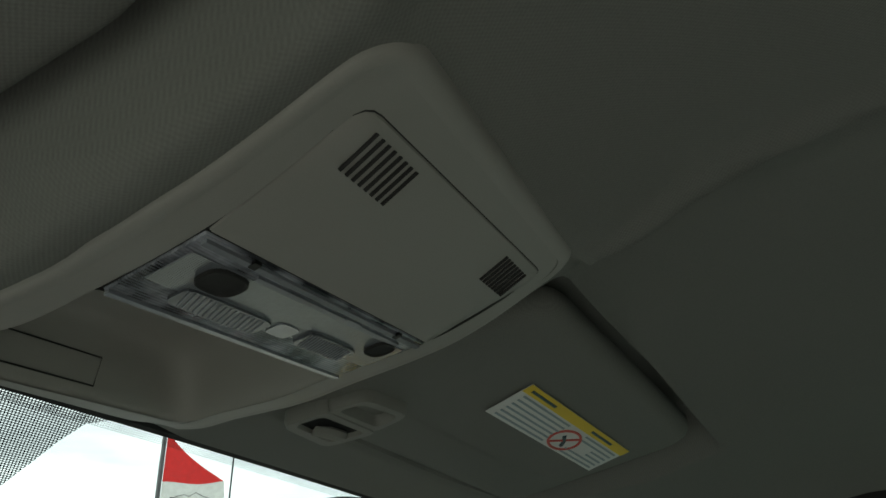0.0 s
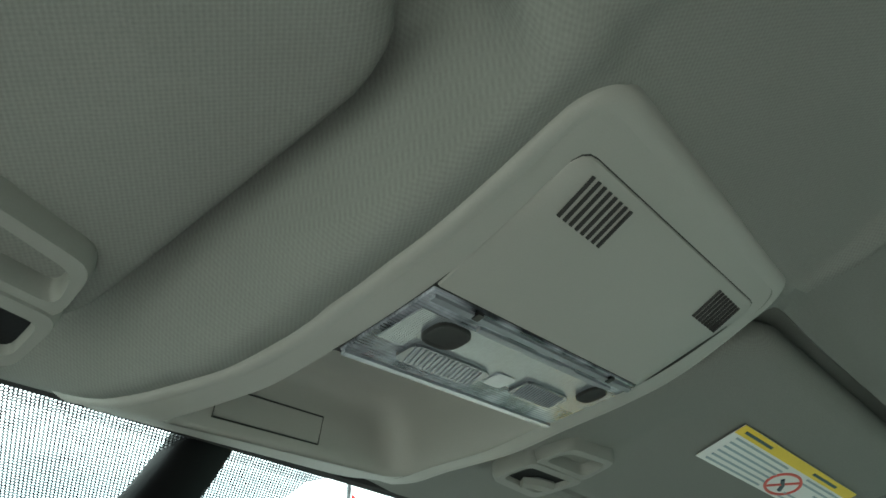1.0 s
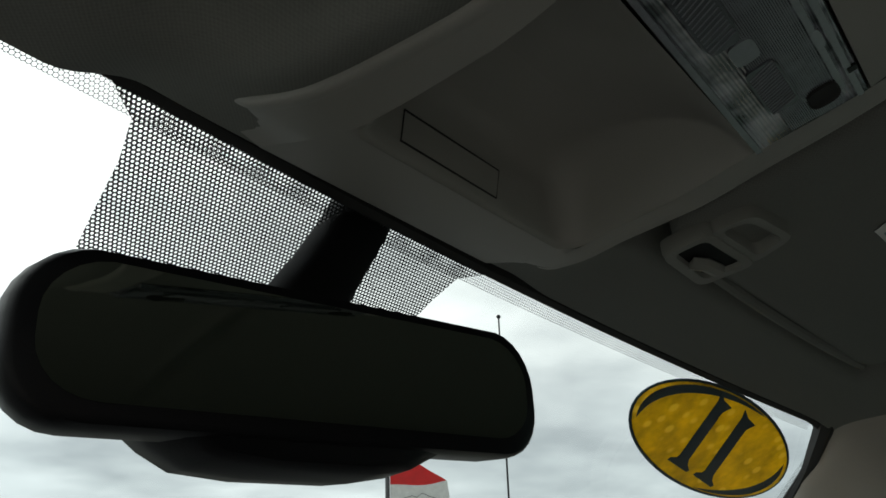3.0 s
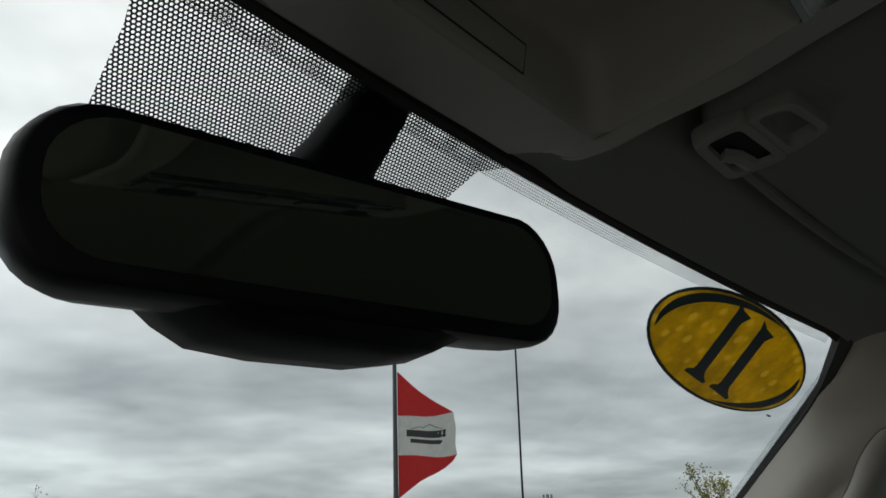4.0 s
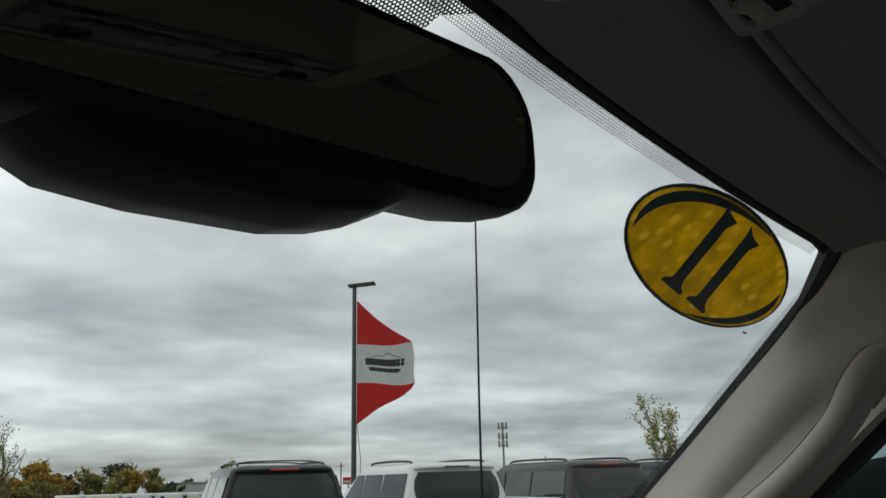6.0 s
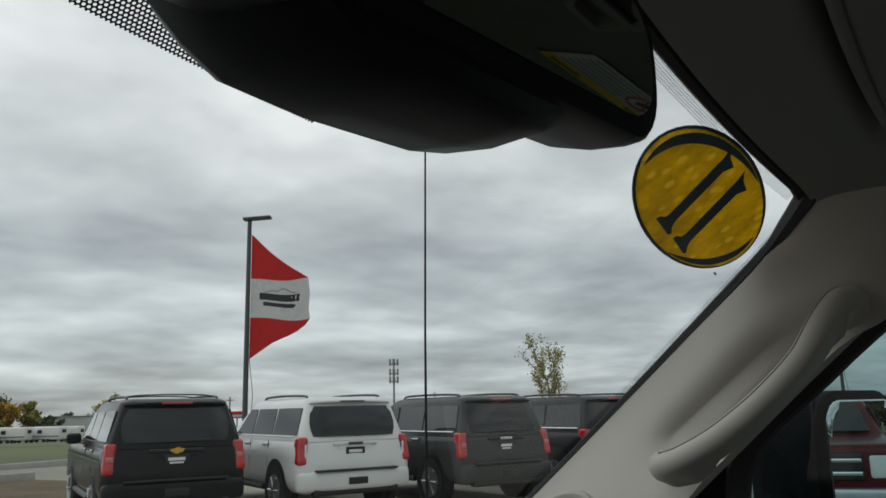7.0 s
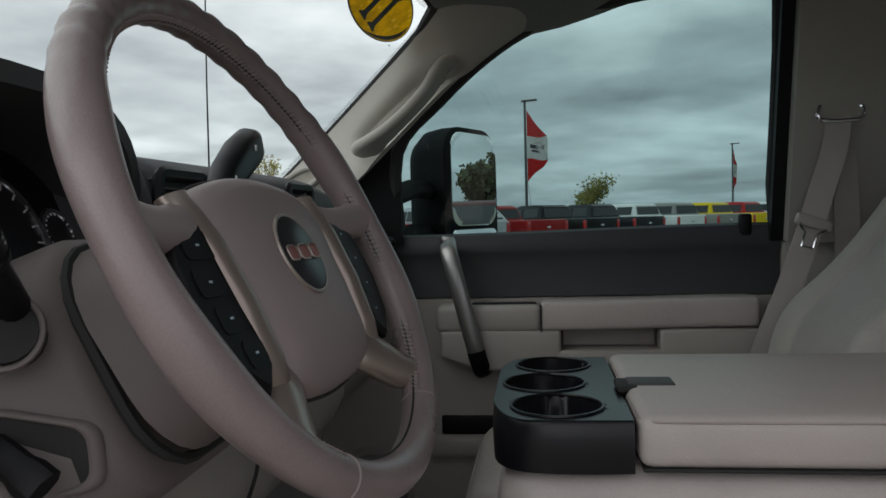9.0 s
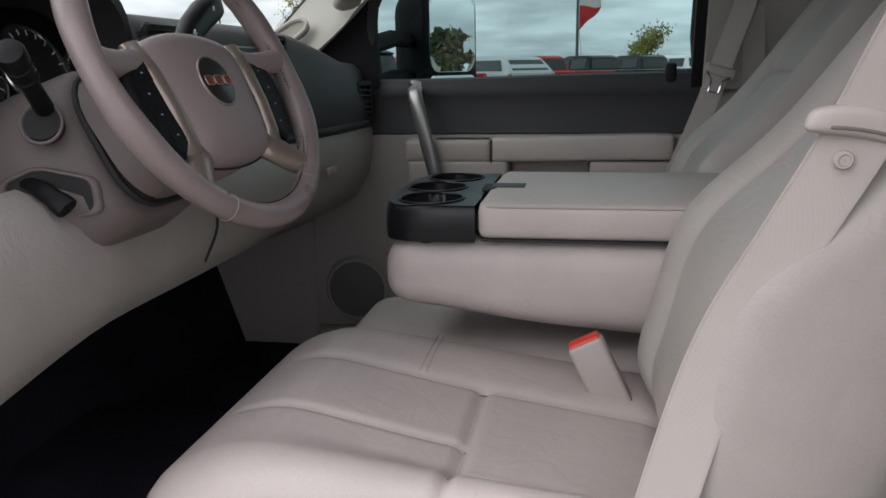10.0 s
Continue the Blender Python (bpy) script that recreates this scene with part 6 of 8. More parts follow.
# ---- fold-down centre armrest with cup tray ----
def centre_armrest():
    a = thing("folding_console", (0, -0.3, 1.19), "folded-down grey leather centre armrest with a black cup tray", "armrest console")

    def tub(p):
        z = p.z
        if z < 0:
            z += (0.07 * p.y - 0.002 + 0.012 * smooth(0.05, 0.28, p.y)) * (0.5 - p.z / 0.128)
        return (p.x, p.y, z)

    part("tub", box((0.35, 0.60, 0.128), 0.042, (0, -0.348, 1.2545), m=(4, 14, 2), k=5, deform=tub), M_LEATHER, a, "grey leather armrest body", 60)
    part("lid", box((0.35, 0.44, 0.050), 0.013, (0, -0.405, 1.3455), m=(6, 8, 1), k=3, deform=lambda p: (p.x, p.y, p.z + (0.004 * (1 - (p.x / 0.175) ** 2) if p.z > 0 else 0))), M_LEATHER, a, "padded armrest lid")
    seam = bmesh.new()
    ring = [(x * 0.99, -0.405 + y * 0.99, 1.3655) for x, y in round_rect(0.351, 0.441, 0.02, 4)]
    tube(seam, ring, 0.0012, 5, closed=True)
    part("piping", seam, M_THREAD, a, "stitched edge")
    part("lid_gap", box((0.346, 0.434, 0.003), 0.001, (0, -0.406, 1.3195)), M_TRIMDARK, a)
    # tray with three cup wells
    tray = bmesh.new()
    rows = []
    out = [(p.x, p.y) for p in curve3([(0.172, -0.181, 0), (0.175, -0.12, 0), (0.168, -0.075, 0), (0.145, -0.052, 0), (0.10, -0.044, 0), (0.0, -0.041, 0), (-0.10, -0.044, 0), (-0.145, -0.052, 0), (-0.168, -0.075, 0), (-0.175, -0.12, 0), (-0.172, -0.181, 0)], 4)]
    for k, z in ((1.0, 1.316), (1.005, 1.335), (1.0, 1.350), (0.985, 1.3625), (0.965, 1.3665)):
        rows.append([(x * k, -0.181 + (y + 0.181) * k, z) for x, y in out])
    loft(tray, rows, caps=False, closed=False)
    # top deck built as a grid that dips into the wells
    wells = [(-0.112, -0.110), (0.0, -0.098), (0.112, -0.110)]

    def deck(u, v):
        y = -0.181 + v * 0.137
        half = 0.1695 * math.sqrt(max(0.02, 1 - (max(0.0, v - 0.62) / 0.42) ** 3.2))
        x = (2 * u - 1) * half
        z = 1.3665
        for cx, cy in wells:
            d = math.hypot((x - cx) / 0.049, (y - cy) / 0.046)
            z = min(z, 1.3665 + 0.0025 * math.exp(-((d - 1.0) / 0.09) ** 2) - 0.075 * smooth(1.0, 0.9, d))
        return (x, y, z)

    sheet(tray, deck, steps(0, 1, 84), steps(0, 1, 36))
    part("cup_tray", tray, M_SATIN, a, "glossy black tray with three cup wells", 60)
    for cx, cy in wells:
        rim = bmesh.new()
        tube(rim, [(cx + 0.0495 * math.cos(t), cy + 0.0465 * math.sin(t), 1.3672) for t in (2 * math.pi * i / 32 for i in range(32))], 0.0018, 6, closed=True)
        part("cup_rim", rim, M_SATIN, a, "raised cup rim")
    part("latch", box((0.040, 0.050, 0.005), 0.002, (-0.030, -0.214, 1.3735)), M_DASH, a, "grey latch plate")
    part("latch_slot", box((0.045, 0.022, 0.007), 0.002, (-0.035, -0.187, 1.3715)), M_TRIMDARK, a, "dark latch slot")
    return a


centre_armrest()


# ---- seat belts ----
def belt_band(points, width, bm, across, thick=0.0012):
    loops = []
    p = [Vector(q) for q in points]
    for i, q in enumerate(p):
        t = (p[min(i + 1, len(p) - 1)] - p[max(i - 1, 0)]).normalized()
        s = Vector(across[i] if isinstance(across, list) else across)
        s = (s - t * s.dot(t)).normalized()
        n = t.cross(s)
        loops.append([q + s * width / 2 + n * thick, q - s * width / 2 + n * thick, q - s * width / 2 - n * thick, q + s * width / 2 - n * thick])
    loft(bm, loops)
    return bm


pb = thing("seat_belt", (0.705, -0.66, 1.745), "light grey seat belt through a chrome loop", "seat belt", "seat belts")
part("webbing", belt_band(curve3([(0.695, -0.672, 1.738), (0.680, -0.658, 1.67), (0.672, -0.634, 1.60), (0.668, -0.605, 1.51), (0.668, -0.566, 1.40), (0.672, -0.528, 1.30), (0.69, -0.50, 1.18), (0.71, -0.49, 1.05)], 5), 0.046, bmesh.new(), (0.15, 1, 0.25)), M_BELT, pb, "woven webbing")
part("webbing", belt_band(curve3([(0.700, -0.672, 1.742), (0.706, -0.68, 1.70), (0.706, -0.69, 1.55), (0.706, -0.69, 1.2)], 4), 0.046, bmesh.new(), (0, 1, 0)), M_BELT, pb, "woven webbing behind the loop")
bm = bmesh.new()
tube(bm, curve3([(0.690, -0.712, 1.752), (0.688, -0.713, 1.735), (0.688, -0.700, 1.727), (0.688, -0.645, 1.727), (0.688, -0.632, 1.735), (0.690, -0.633, 1.752), (0.693, -0.645, 1.757), (0.693, -0.700, 1.757)], 4, closed=True), 0.0045, 8, closed=True)
part("loop", bm, M_CHROME, pb, "chrome belt loop")
part("loop_cover", box((0.030, 0.056, 0.13), 0.012, (0.705, -0.674, 1.815), k=3, deform=lambda p: (p.x, p.y * (1 - 0.15 * p.z / 0.06), p.z)), M_PILLAR, pb, "grey-beige loop cover")
bm = bmesh.new()
rbox(bm, (0.014, 0.070, 0.022), 0.006, (0.660, -0.613, 1.533), turn=pose(0, 0, 0, 18, 0, 0))
tongue = part("tongue", bm, M_BEIGE, pb, "grey plastic tongue holder")
bm = bmesh.new()
tube(bm, [(0.656, -0.586, 1.535), (0.656, -0.596, 1.515), (0.656, -0.590, 1.490), (0.656, -0.610, 1.485), (0.656, -0.618, 1.510), (0.656, -0.634, 1.520)], 0.003, 6)
part("tongue_plate", bm, M_CHROME, tongue, "chrome tongue")

db = thing("seat_belt", (-0.60, -0.55, 1.45), "light grey driver's seat belt hanging across the seat edge", "seat belt", "seat belts")
run = curve3([(-0.66, -0.640, 1.78), (-0.62, -0.567, 1.60), (-0.590, -0.530, 1.495), (-0.580, -0.495, 1.42), (-0.578, -0.447, 1.324), (-0.585, -0.412, 1.21), (-0.61, -0.385, 1.10), (-0.65, -0.37, 0.96)], 6)
part("webbing", belt_band(run, 0.050, bmesh.new(), (0.12, 0.93, 0.37)), M_BELT, db, "woven webbing")
for k in (-1, 1):
    edge = bmesh.new()
    for p, q in zip(run, run[1:]):
        t = (q - p).normalized()
        w = Vector((0.12, 0.93, 0.37))
        w = (w - t * w.dot(t)).normalized()
        n = t.cross(w)
        n = -n if n.x > 0 else n
        m = max(1, int((q - p).length / 0.0022))
        for j in range(m):
            o = p.lerp(q, j / m) + n * 0.0014 + w * k * 0.0222
            tube(edge, [o, o + t * 0.0018 + w * k * 0.0022], 0.00035, 3)
    tagged(part("edge_stitching", edge, M_BELT, db, "fine woven zigzag edge"), kind="stuff")
bm = bmesh.new()
tilt = pose(0, 0, 0, 15, 0, 0)
rbox(bm, (0.016, 0.108, 0.024), 0.0075, (-0.592, -0.547, 1.503), m=(1, 10, 2), k=3, turn=tilt, deform=lambda p: (p.x * (1 - 0.25 * smooth(0.04, 0.06, abs(p.y))), p.y, p.z * (1 - 0.3 * smooth(0.03, 0.06, abs(p.y))) - 3.2 * p.y * p.y))
guide = part("guide", bm, M_BEIGE, db, "grey plastic belt guide")
# no opening here: a dark bar paints the slot's shade
part("guide_slot_shade", box((0.0172, 0.080, 0.0032), 0.0014, (-0.5922, -0.548, 1.4975), m=(1, 8, 1), turn=tilt, deform=lambda p: (p.x, p.y, p.z - 3.0 * p.y * p.y)), M_SEAM, guide, "dark bar painting the shade of the webbing slot")
bm = bmesh.new()
disc(bm, (-0.5885, -0.522, 1.478), (-1, 0.1, 0.05), 0.0076, 0.0035, 24, 0.0066)
stop = part("stop_button", bm, M_BEIGE, db, "round belt stop button")
bm = bmesh.new()
tube(bm, [Vector((-0.5922, -0.522 + 0.0044 * math.cos(g), 1.478 + 0.0044 * math.sin(g))) for g in (2 * math.pi * i / 20 for i in range(20))], 0.0007, 5, closed=True)
disc(bm, (-0.5920, -0.522, 1.478), (-1, 0.1, 0.05), 0.0016, 0.0008, 10)
part("button_ring", bm, M_THREAD, stop, "pressed ring on the button")

buckle = thing("belt_buckle", (-0.245, -0.34, 1.15), "grey belt buckle with a red release button between the seats", "belt buckle")
bt = pose(0, 0, 0, -26, 0, 0)
part("body", box((0.030, 0.047, 0.120), 0.007, (-0.250, -0.358, 1.155), k=3, turn=bt), M_BEIGE, buckle)
part("release_button", rbox(bmesh.new(), (0.024, 0.041, 0.010), 0.003, Vector((-0.250, -0.358, 1.155)) + bt.to_3x3() @ Vector((0, 0, 0.0575)), turn=bt), M_RED, buckle, "red release button")
part("stalk", tube(bmesh.new(), [(-0.235, -0.372, 1.13), (-0.215, -0.40, 1.00)], 0.012, 8, squash=0.5), M_BLACK, buckle)

pedal = thing("brake_pedal", (-0.44, 0.60, 0.9), "ribbed rubber brake pedal in the driver footwell", "pedal")
part("pad", box((0.11, 0.02, 0.07), 0.006, (-0.62, 0.30, 0.93), turn=pose(0, 0, 0, -35)), M_BEIGE, pedal, "ribbed pad")
part("arm", tube(bmesh.new(), [(-0.60, 0.31, 0.95), (-0.56, 0.50, 1.05), (-0.55, 0.70, 1.15)], 0.010, 8), M_BLACK, pedal)

# ---- outside of this truck ----
M_HOOD = surface("black_bonnet_paint", (0.010, 0.010, 0.011), 0.22, coat=0.6, grain=900, relief=0.02)
hood = bmesh.new()
sheet(hood, lambda x, v: (x, 0.98 + 1.25 * v, 1.608 - 0.05 * (x / 0.8) ** 2 - 0.06 * v * v + 0.025 * math.exp(-((abs(x) - 0.45) / 0.16) ** 2)), steps(-0.92, 0.92, 20), steps(0, 1, 10), 0.03)
structure("bonnet", hood, M_HOOD, "glossy black bonnet ahead of the windscreen", "bonnet")
cowl = bmesh.new()
sheet(cowl, lambda x, v: (x, 0.80 + 0.24 * v - 0.25 * x * x * (1 - v), 1.540 + 0.045 * v - 0.02 * x * x), steps(-0.92, 0.92, 16), steps(0, 1, 4), 0.02)
structure("cowl", cowl, M_BLACK, "black plastic cowl below the windscreen", "cowl")
slots = thing("cowl_vent", (0.3, 0.95, 1.53), "row of black cowl vent slots", "vent")
for i in range(9):
    part("slot_rib", box((0.075, 0.05, 0.012), 0.004, (-0.05 + 0.105 * i, 0.985 - 0.012 * i * i * 0.12, 1.595 - 0.0008 * i * i)), M_TRIMDARK, slots)
for x0, y0, x1, y1 in ((0.62, 0.86, -0.12, 0.93), (-0.10, 0.92, -0.76, 0.82)):
    wp_ = thing("windscreen_wiper", (x0, y0, 1.56), "black windscreen wiper lying on the cowl", "wiper", "wipers")
    part("arm", tube(bmesh.new(), [(x0, y0, 1.566), ((x0 + x1) / 2, (y0 + y1) / 2 + 0.03, 1.588), (x1 + 0.1, y1 + 0.01, 1.590)], 0.008, 6, squash=0.6), M_BLACK, wp_)
    part("blade", tube(bmesh.new(), curve3([(x0 - 0.02, y0 - 0.030, 1.587), ((x0 + x1) / 2, (y0 + y1) / 2 - 0.008, 1.596), (x1, y1 - 0.022, 1.592)], 6), 0.006, 6, squash=1.6), M_TRIMDARK, wp_)
for s in (-1, 1):
    fender = bmesh.new()
    rbox(fender, (0.20, 1.55, 0.55), 0.09, (s * 0.93, 1.42, 1.27), m=(1, 4, 2), k=3)
    structure("fender", fender, M_HOOD, "black front wing", "wing")
ant = thing("radio_antenna", (1.0, 0.72, 1.48), "thin black whip antenna on the front wing", "antenna")
part("mast", tube(bmesh.new(), [(1.0, 0.722, 1.48), (1.0, 0.718, 1.9), (1.0, 0.709, 2.345)], [0.0028, 0.002, 0.0016], 6), M_BLACK, ant)
part("base", tube(bmesh.new(), [(1.0, 0.722, 1.46), (1.0, 0.722, 1.50), (1.0, 0.722, 1.53)], [0.016, 0.014, 0.006], 10), M_BLACK, ant)
part("tip", box((0.008, 0.008, 0.008), 0.0035, (1.0, 0.709, 2.346)), M_BLACK, ant)


def tow_mirror():
    m = thing("towing_mirror", (1.14, 0.12, 1.64), "tall black towing mirror with two panes outside the passenger window", "mirror")
    # the mirror's face looks back and inwards
    n = Vector((-0.42, -0.90, 0.006)).normalized()
    u = Vector((0.90, -0.42, 0)).normalized()
    w = u.cross(n).normalized()
    w = -w if w.z < 0 else w
    c = Vector((1.150, 0.080, 1.592))

    def at(a, b, d):
        return c + u * a + w * b + n * d

    bm = bmesh.new()
    loops = []
    for k, d in ((0.93, 0.012), (1.0, 0.006), (1.0, -0.03), (0.97, -0.075), (0.86, -0.105), (0.6, -0.12)):
        loops.append([at(a * k, b * k, d) for a, b in round_rect(0.272, 0.392, 0.075, 6)])
    loft(bm, loops)
    part("housing", bm, M_HOUSING, m, "black grained housing", 50)
    # the upper pane is flat, the lower one bulges to take in a wider view
    for b0, h, r_, bulge, lab_ in ((0.064, 0.232, 0.045, 0.0, "flat main mirror pane"), (-0.120, 0.112, 0.022, 0.007, "small wide-angle mirror pane")):
        g = bmesh.new()
        ring = round_rect(0.230, h, r_, 5)
        loft(g, [[at(0.003 + a * k, b0 + b * k, 0.0125 + 0.002 * (k < 1.01) + bulge * (1 - k * k)) for a, b in ring] for k in (1.02, 1.0, 0.9, 0.75, 0.6, 0.45, 0.3, 0.15, 0.04)])
        part("mirror_pane", g, M_MIRROR, m, lab_)
    for z in (1.630, 1.525):
        part("arm", tube(bmesh.new(), [(0.80, 0.22, z - 0.02), (0.95, 0.20, z), (1.10, 0.16, z)], 0.026, 10, squash=0.7), M_HOUSING, m, "black support arm")
    return m


tow_mirror()
skin = bmesh.new()
rbox(skin, (0.05, 2.3, 0.62), 0.02, (0.865, -0.55, 1.16))
structure("wall_outer_passenger", skin, M_HOOD, "black outer door skin", "body side")

# ---- the lot ----
def field_z(x, y):
    """The field falls gently away from the lot."""
    return -0.0165 * max(0.0, abs(x) + abs(y) - 70)


def lot_z(x, y):
    """The lot rises a little under the row of cars ahead."""
    return 0.012 + smooth(0.5, 3.5, y) * smooth(25, 15, x) * min(0.17, max(0.0, 0.20 - 0.0066 * x))


ground = bmesh.new()
reach = [-2600, -600, -150, -90, -60, -20, 0, 20, 45, 70, 80, 110, 150, 220, 600, 2600]
sheet(ground, lambda x, y: (x, y, field_z(x, y)), reach, reach)
structure("ground", ground, M_GRASS, "dry mown grass field around the lot", "ground")
lot = bmesh.new()
sheet(lot, lambda x, y: (x, y, lot_z(x, y)), steps(-40, 0, 4) + steps(1, 30, 29) + steps(34, 60, 4), steps(-30, 0, 3) + steps(0.5, 26, 51), 0)
structure("pavement", lot, M_ASPHALT, "pale worn concrete sales lot", "pavement")
M_CURB = surface("concrete_kerb", (0.36, 0.35, 0.33), 0.9, vary=0.2, stain=2)
kerb = bmesh.new()
rbox(kerb, (100, 0.16, 0.40), 0.03, (10, 26.1, 0.06))
structure("kerb", kerb, M_CURB, "concrete kerb at the lot edge", "kerb")

M_MULCH = surface("dry_brown_mulch", (0.115, 0.085, 0.045), 0.98, grain=25, relief=1.0, vary=0.4, stain=0.8, ridge=0.03)
bed = bmesh.new()
sheet(bed, lambda x, y: (x, y, lot_z(x, y) + 0.12 * math.sin(math.pi * (x + 6) / 21) * math.sin(math.pi * (y - 14.6) / 5.6) + 0.01), steps(-6, 15, 14), steps(14.6, 20.2, 8))
structure("planting_bed", bed, M_MULCH, "dry brown planting bed at the lot edge", "planting bed")
edge = bmesh.new()
rbox(edge, (21, 0.14, 0.34), 0.03, (4.5, 20.3, 0.17))
structure("kerb", edge, M_CURB, "pale kerb round the planting bed", "kerb")

M_AUTOGLASS = surface("dark_car_glass", (0.016, 0.019, 0.021), 0.04, relief=0.0, spec=0.42, vary=0.05)
M_TYRE = surface("tyre_rubber", (0.018, 0.018, 0.018), 0.85, grain=200)
M_RIM = surface("alloy_rim", (0.35, 0.35, 0.36), 0.3, metal=0.8)
M_TAIL = surface("red_tail_lamp", (0.42, 0.012, 0.012), 0.15, coat=0.8)
M_REVERSE = surface("pale_pink_lamp_lens", (0.50, 0.16, 0.13), 0.15, coat=0.5)
M_BUMPER = surface("grey_bumper_steel", (0.42, 0.43, 0.44), 0.3, metal=0.8)
M_GOLD = surface("gold_badge", (0.75, 0.48, 0.08), 0.25, metal=0.7)
M_PRINT = surface("white_plate_print", (0.72, 0.72, 0.72), 0.5)
M_RACK = surface("roof_rack_black", (0.012, 0.012, 0.012), 0.4)
PAINT = {}


def paint(name, color):
    if name not in PAINT:
        PAINT[name] = surface(name + "_car_paint", color, 0.22, coat=0.08, spec=0.15, grain=900, relief=0.01, vary=0.05, stain=1.5)
    return PAINT[name]


def quad(bm, pts, out, thick=0.012, push=0.004):
    """A thin pane proud of a face."""
    o = Vector(out).normalized()
    loft(bm, [[Vector(p) + o * push for p in pts], [Vector(p) + o * (push + thick) for p in pts]])
    return bm


def wheel(parent, x, y, r, side):
    t = bmesh.new()
    disc(t, (x - side * 0.13, y, r), (side, 0, 0), r, 0.26, 24)
    w = part("wheel", t, M_TYRE, parent, "black tyre with an alloy rim")
    q = bmesh.new()
    disc(q, (x + side * 0.13, y, r), (side, 0, 0), r * 0.66, 0.008, 20)
    for i in range(6):
        a = 2 * math.pi * i / 6
        tube(q, [(x + side * 0.142, y, r), (x + side * 0.142, y + r * 0.6 * math.cos(a), r + r * 0.6 * math.sin(a))], 0.03, 6)
    part("rim", q, M_RIM, w, "spoked rim")


def suv(color_name, color, where, turn, badge, label, light_plate):
    car = thing("parked_suv", (0, 0, 0), label, "car", "row of parked cars")
    P = paint(color_name, color)
    pale = min(color) > 0.3

    def shape(p):
        z = p.z + 0.80
        x, y = p.x, p.y
        x *= 1 - 0.05 * smooth(0.6, 0.38, z) - 0.03 * smooth(0.95, 1.2, z)
        x += math.copysign(0.012 * math.exp(-((z - 0.98) / 0.05) ** 2), x) if abs(x) > 0.8 else 0.0
        y += 0.06 * smooth(0.75, 1.2, z) * smooth(-2.2, -2.55, y)
        return (x, y, p.z)

    part("body", box((2.02, 5.05, 0.86), 0.14, (0, 2.55, 0.80), m=(4, 14, 8), k=3, deform=shape), P, car, "painted body")
    gh = bmesh.new()
    loops = []
    for z, x, y0, y1 in ((1.17, 0.955, 0.09, 3.75), (1.25, 0.945, 0.11, 3.62), (1.40, 0.90, 0.15, 3.36), (1.55, 0.855, 0.19, 3.10), (1.74, 0.80, 0.245, 2.80), (1.82, 0.765, 0.275, 2.66), (1.86, 0.70, 0.35, 2.52), (1.875, 0.58, 0.50, 2.35)):
        loops.append([(a, (y0 + y1) / 2 + b, z) for a, b in round_rect(2 * x, y1 - y0, 0.13, 5)])
    loft(gh, loops)
    part("cabin", gh, P, car, "painted cabin and roof", 35)
    # the rear glass curves round at its sides and narrows upwards
    glass = bmesh.new()

    def pane_at(u, v):
        half = 0.80 - 0.085 * v
        k = 2 * u - 1
        return (half * k, 0.093 + 0.125 * v + 0.05 * abs(k) ** 6 - 0.022 * math.sin(math.pi * v), 1.245 + 0.475 * v)

    sheet(glass, pane_at, steps(0, 1, 14), steps(0, 1, 4), 0.012)
    part("rear_window", glass, M_AUTOGLASS, car, "dark rear window")
    wiper = tube(bmesh.new(), [(0.03, 0.085, 1.25), (0.22, 0.088, 1.262), (0.50, 0.092, 1.275)], 0.011, 5)
    part("rear_wiper", wiper, M_RACK, car, "black rear wiper")
    for s in (-1, 1):
        for y0, y1 in ((0.30, 1.31), (1.35, 2.26), (2.30, 3.15)):
            q = [(s * 0.933, y0 - (0.0 if y0 > 1 else 0.06), 1.27), (s * 0.933, y1, 1.27), (s * 0.812, y1 - (0.0 if y1 < 3 else 0.45), 1.70), (s * 0.812, y0 + (0.06 if y0 > 1 else 0.02), 1.70)]
            part("side_window", quad(bmesh.new(), q if s > 0 else q[::-1], (s, 0, 0.3)), M_AUTOGLASS, car, "dark side window")
        trim = tube(bmesh.new(), [(s * 0.946, 0.32, 1.258), (s * 0.946, 2.2, 1.258), (s * 0.945, 3.2, 1.262)], 0.012, 5)
        part("window_trim", trim, M_CHROME if badge != "gold" else M_RACK, car, "thin strip under the side windows")
        lamp = bmesh.new()
        rbox(lamp, (0.165, 0.20, 0.43), 0.04, (s * 0.926, 0.118, 1.032), m=(1, 1, 4), k=3, deform=lambda p: (p.x - s * 0.030 * smooth(-0.08, 0.17, p.z), p.y + 0.06 * smooth(-0.28, 0.17, p.z), p.z))
        tl = part("tail_lamp", lamp, M_TAIL, car, "tall red tail lamp")
        if pale:
            part("reversing_lens", box((0.028, 0.02, 0.20), 0.008, (s * 0.870, 0.048, 1.03)), M_PRINT, tl, "pale upright reversing lens")
        else:
            part("reversing_lens", box((0.10, 0.02, 0.075), 0.012, (s * 0.912, 0.046, 1.03)), M_REVERSE, tl, "pale reversing lens")
        part("roof_rail", tube(bmesh.new(), curve3([(s * 0.66, 0.50, 1.86), (s * 0.66, 0.64, 1.898), (s * 0.665, 1.5, 1.915), (s * 0.66, 2.3, 1.902), (s * 0.64, 2.48, 1.862)], 4), 0.021, 6), M_RACK, car, "black roof rail")
        for y in (0.98, 4.05):
            arch = bmesh.new()
            disc(arch, (s * 0.90, y, 0.43), (s, 0, 0), 0.475, 0.112, 32, 0.470)
            part("wheel_arch", arch, M_RACK, car, "dark wheel arch")
            wheel(car, s * 0.895, y, 0.39, s)
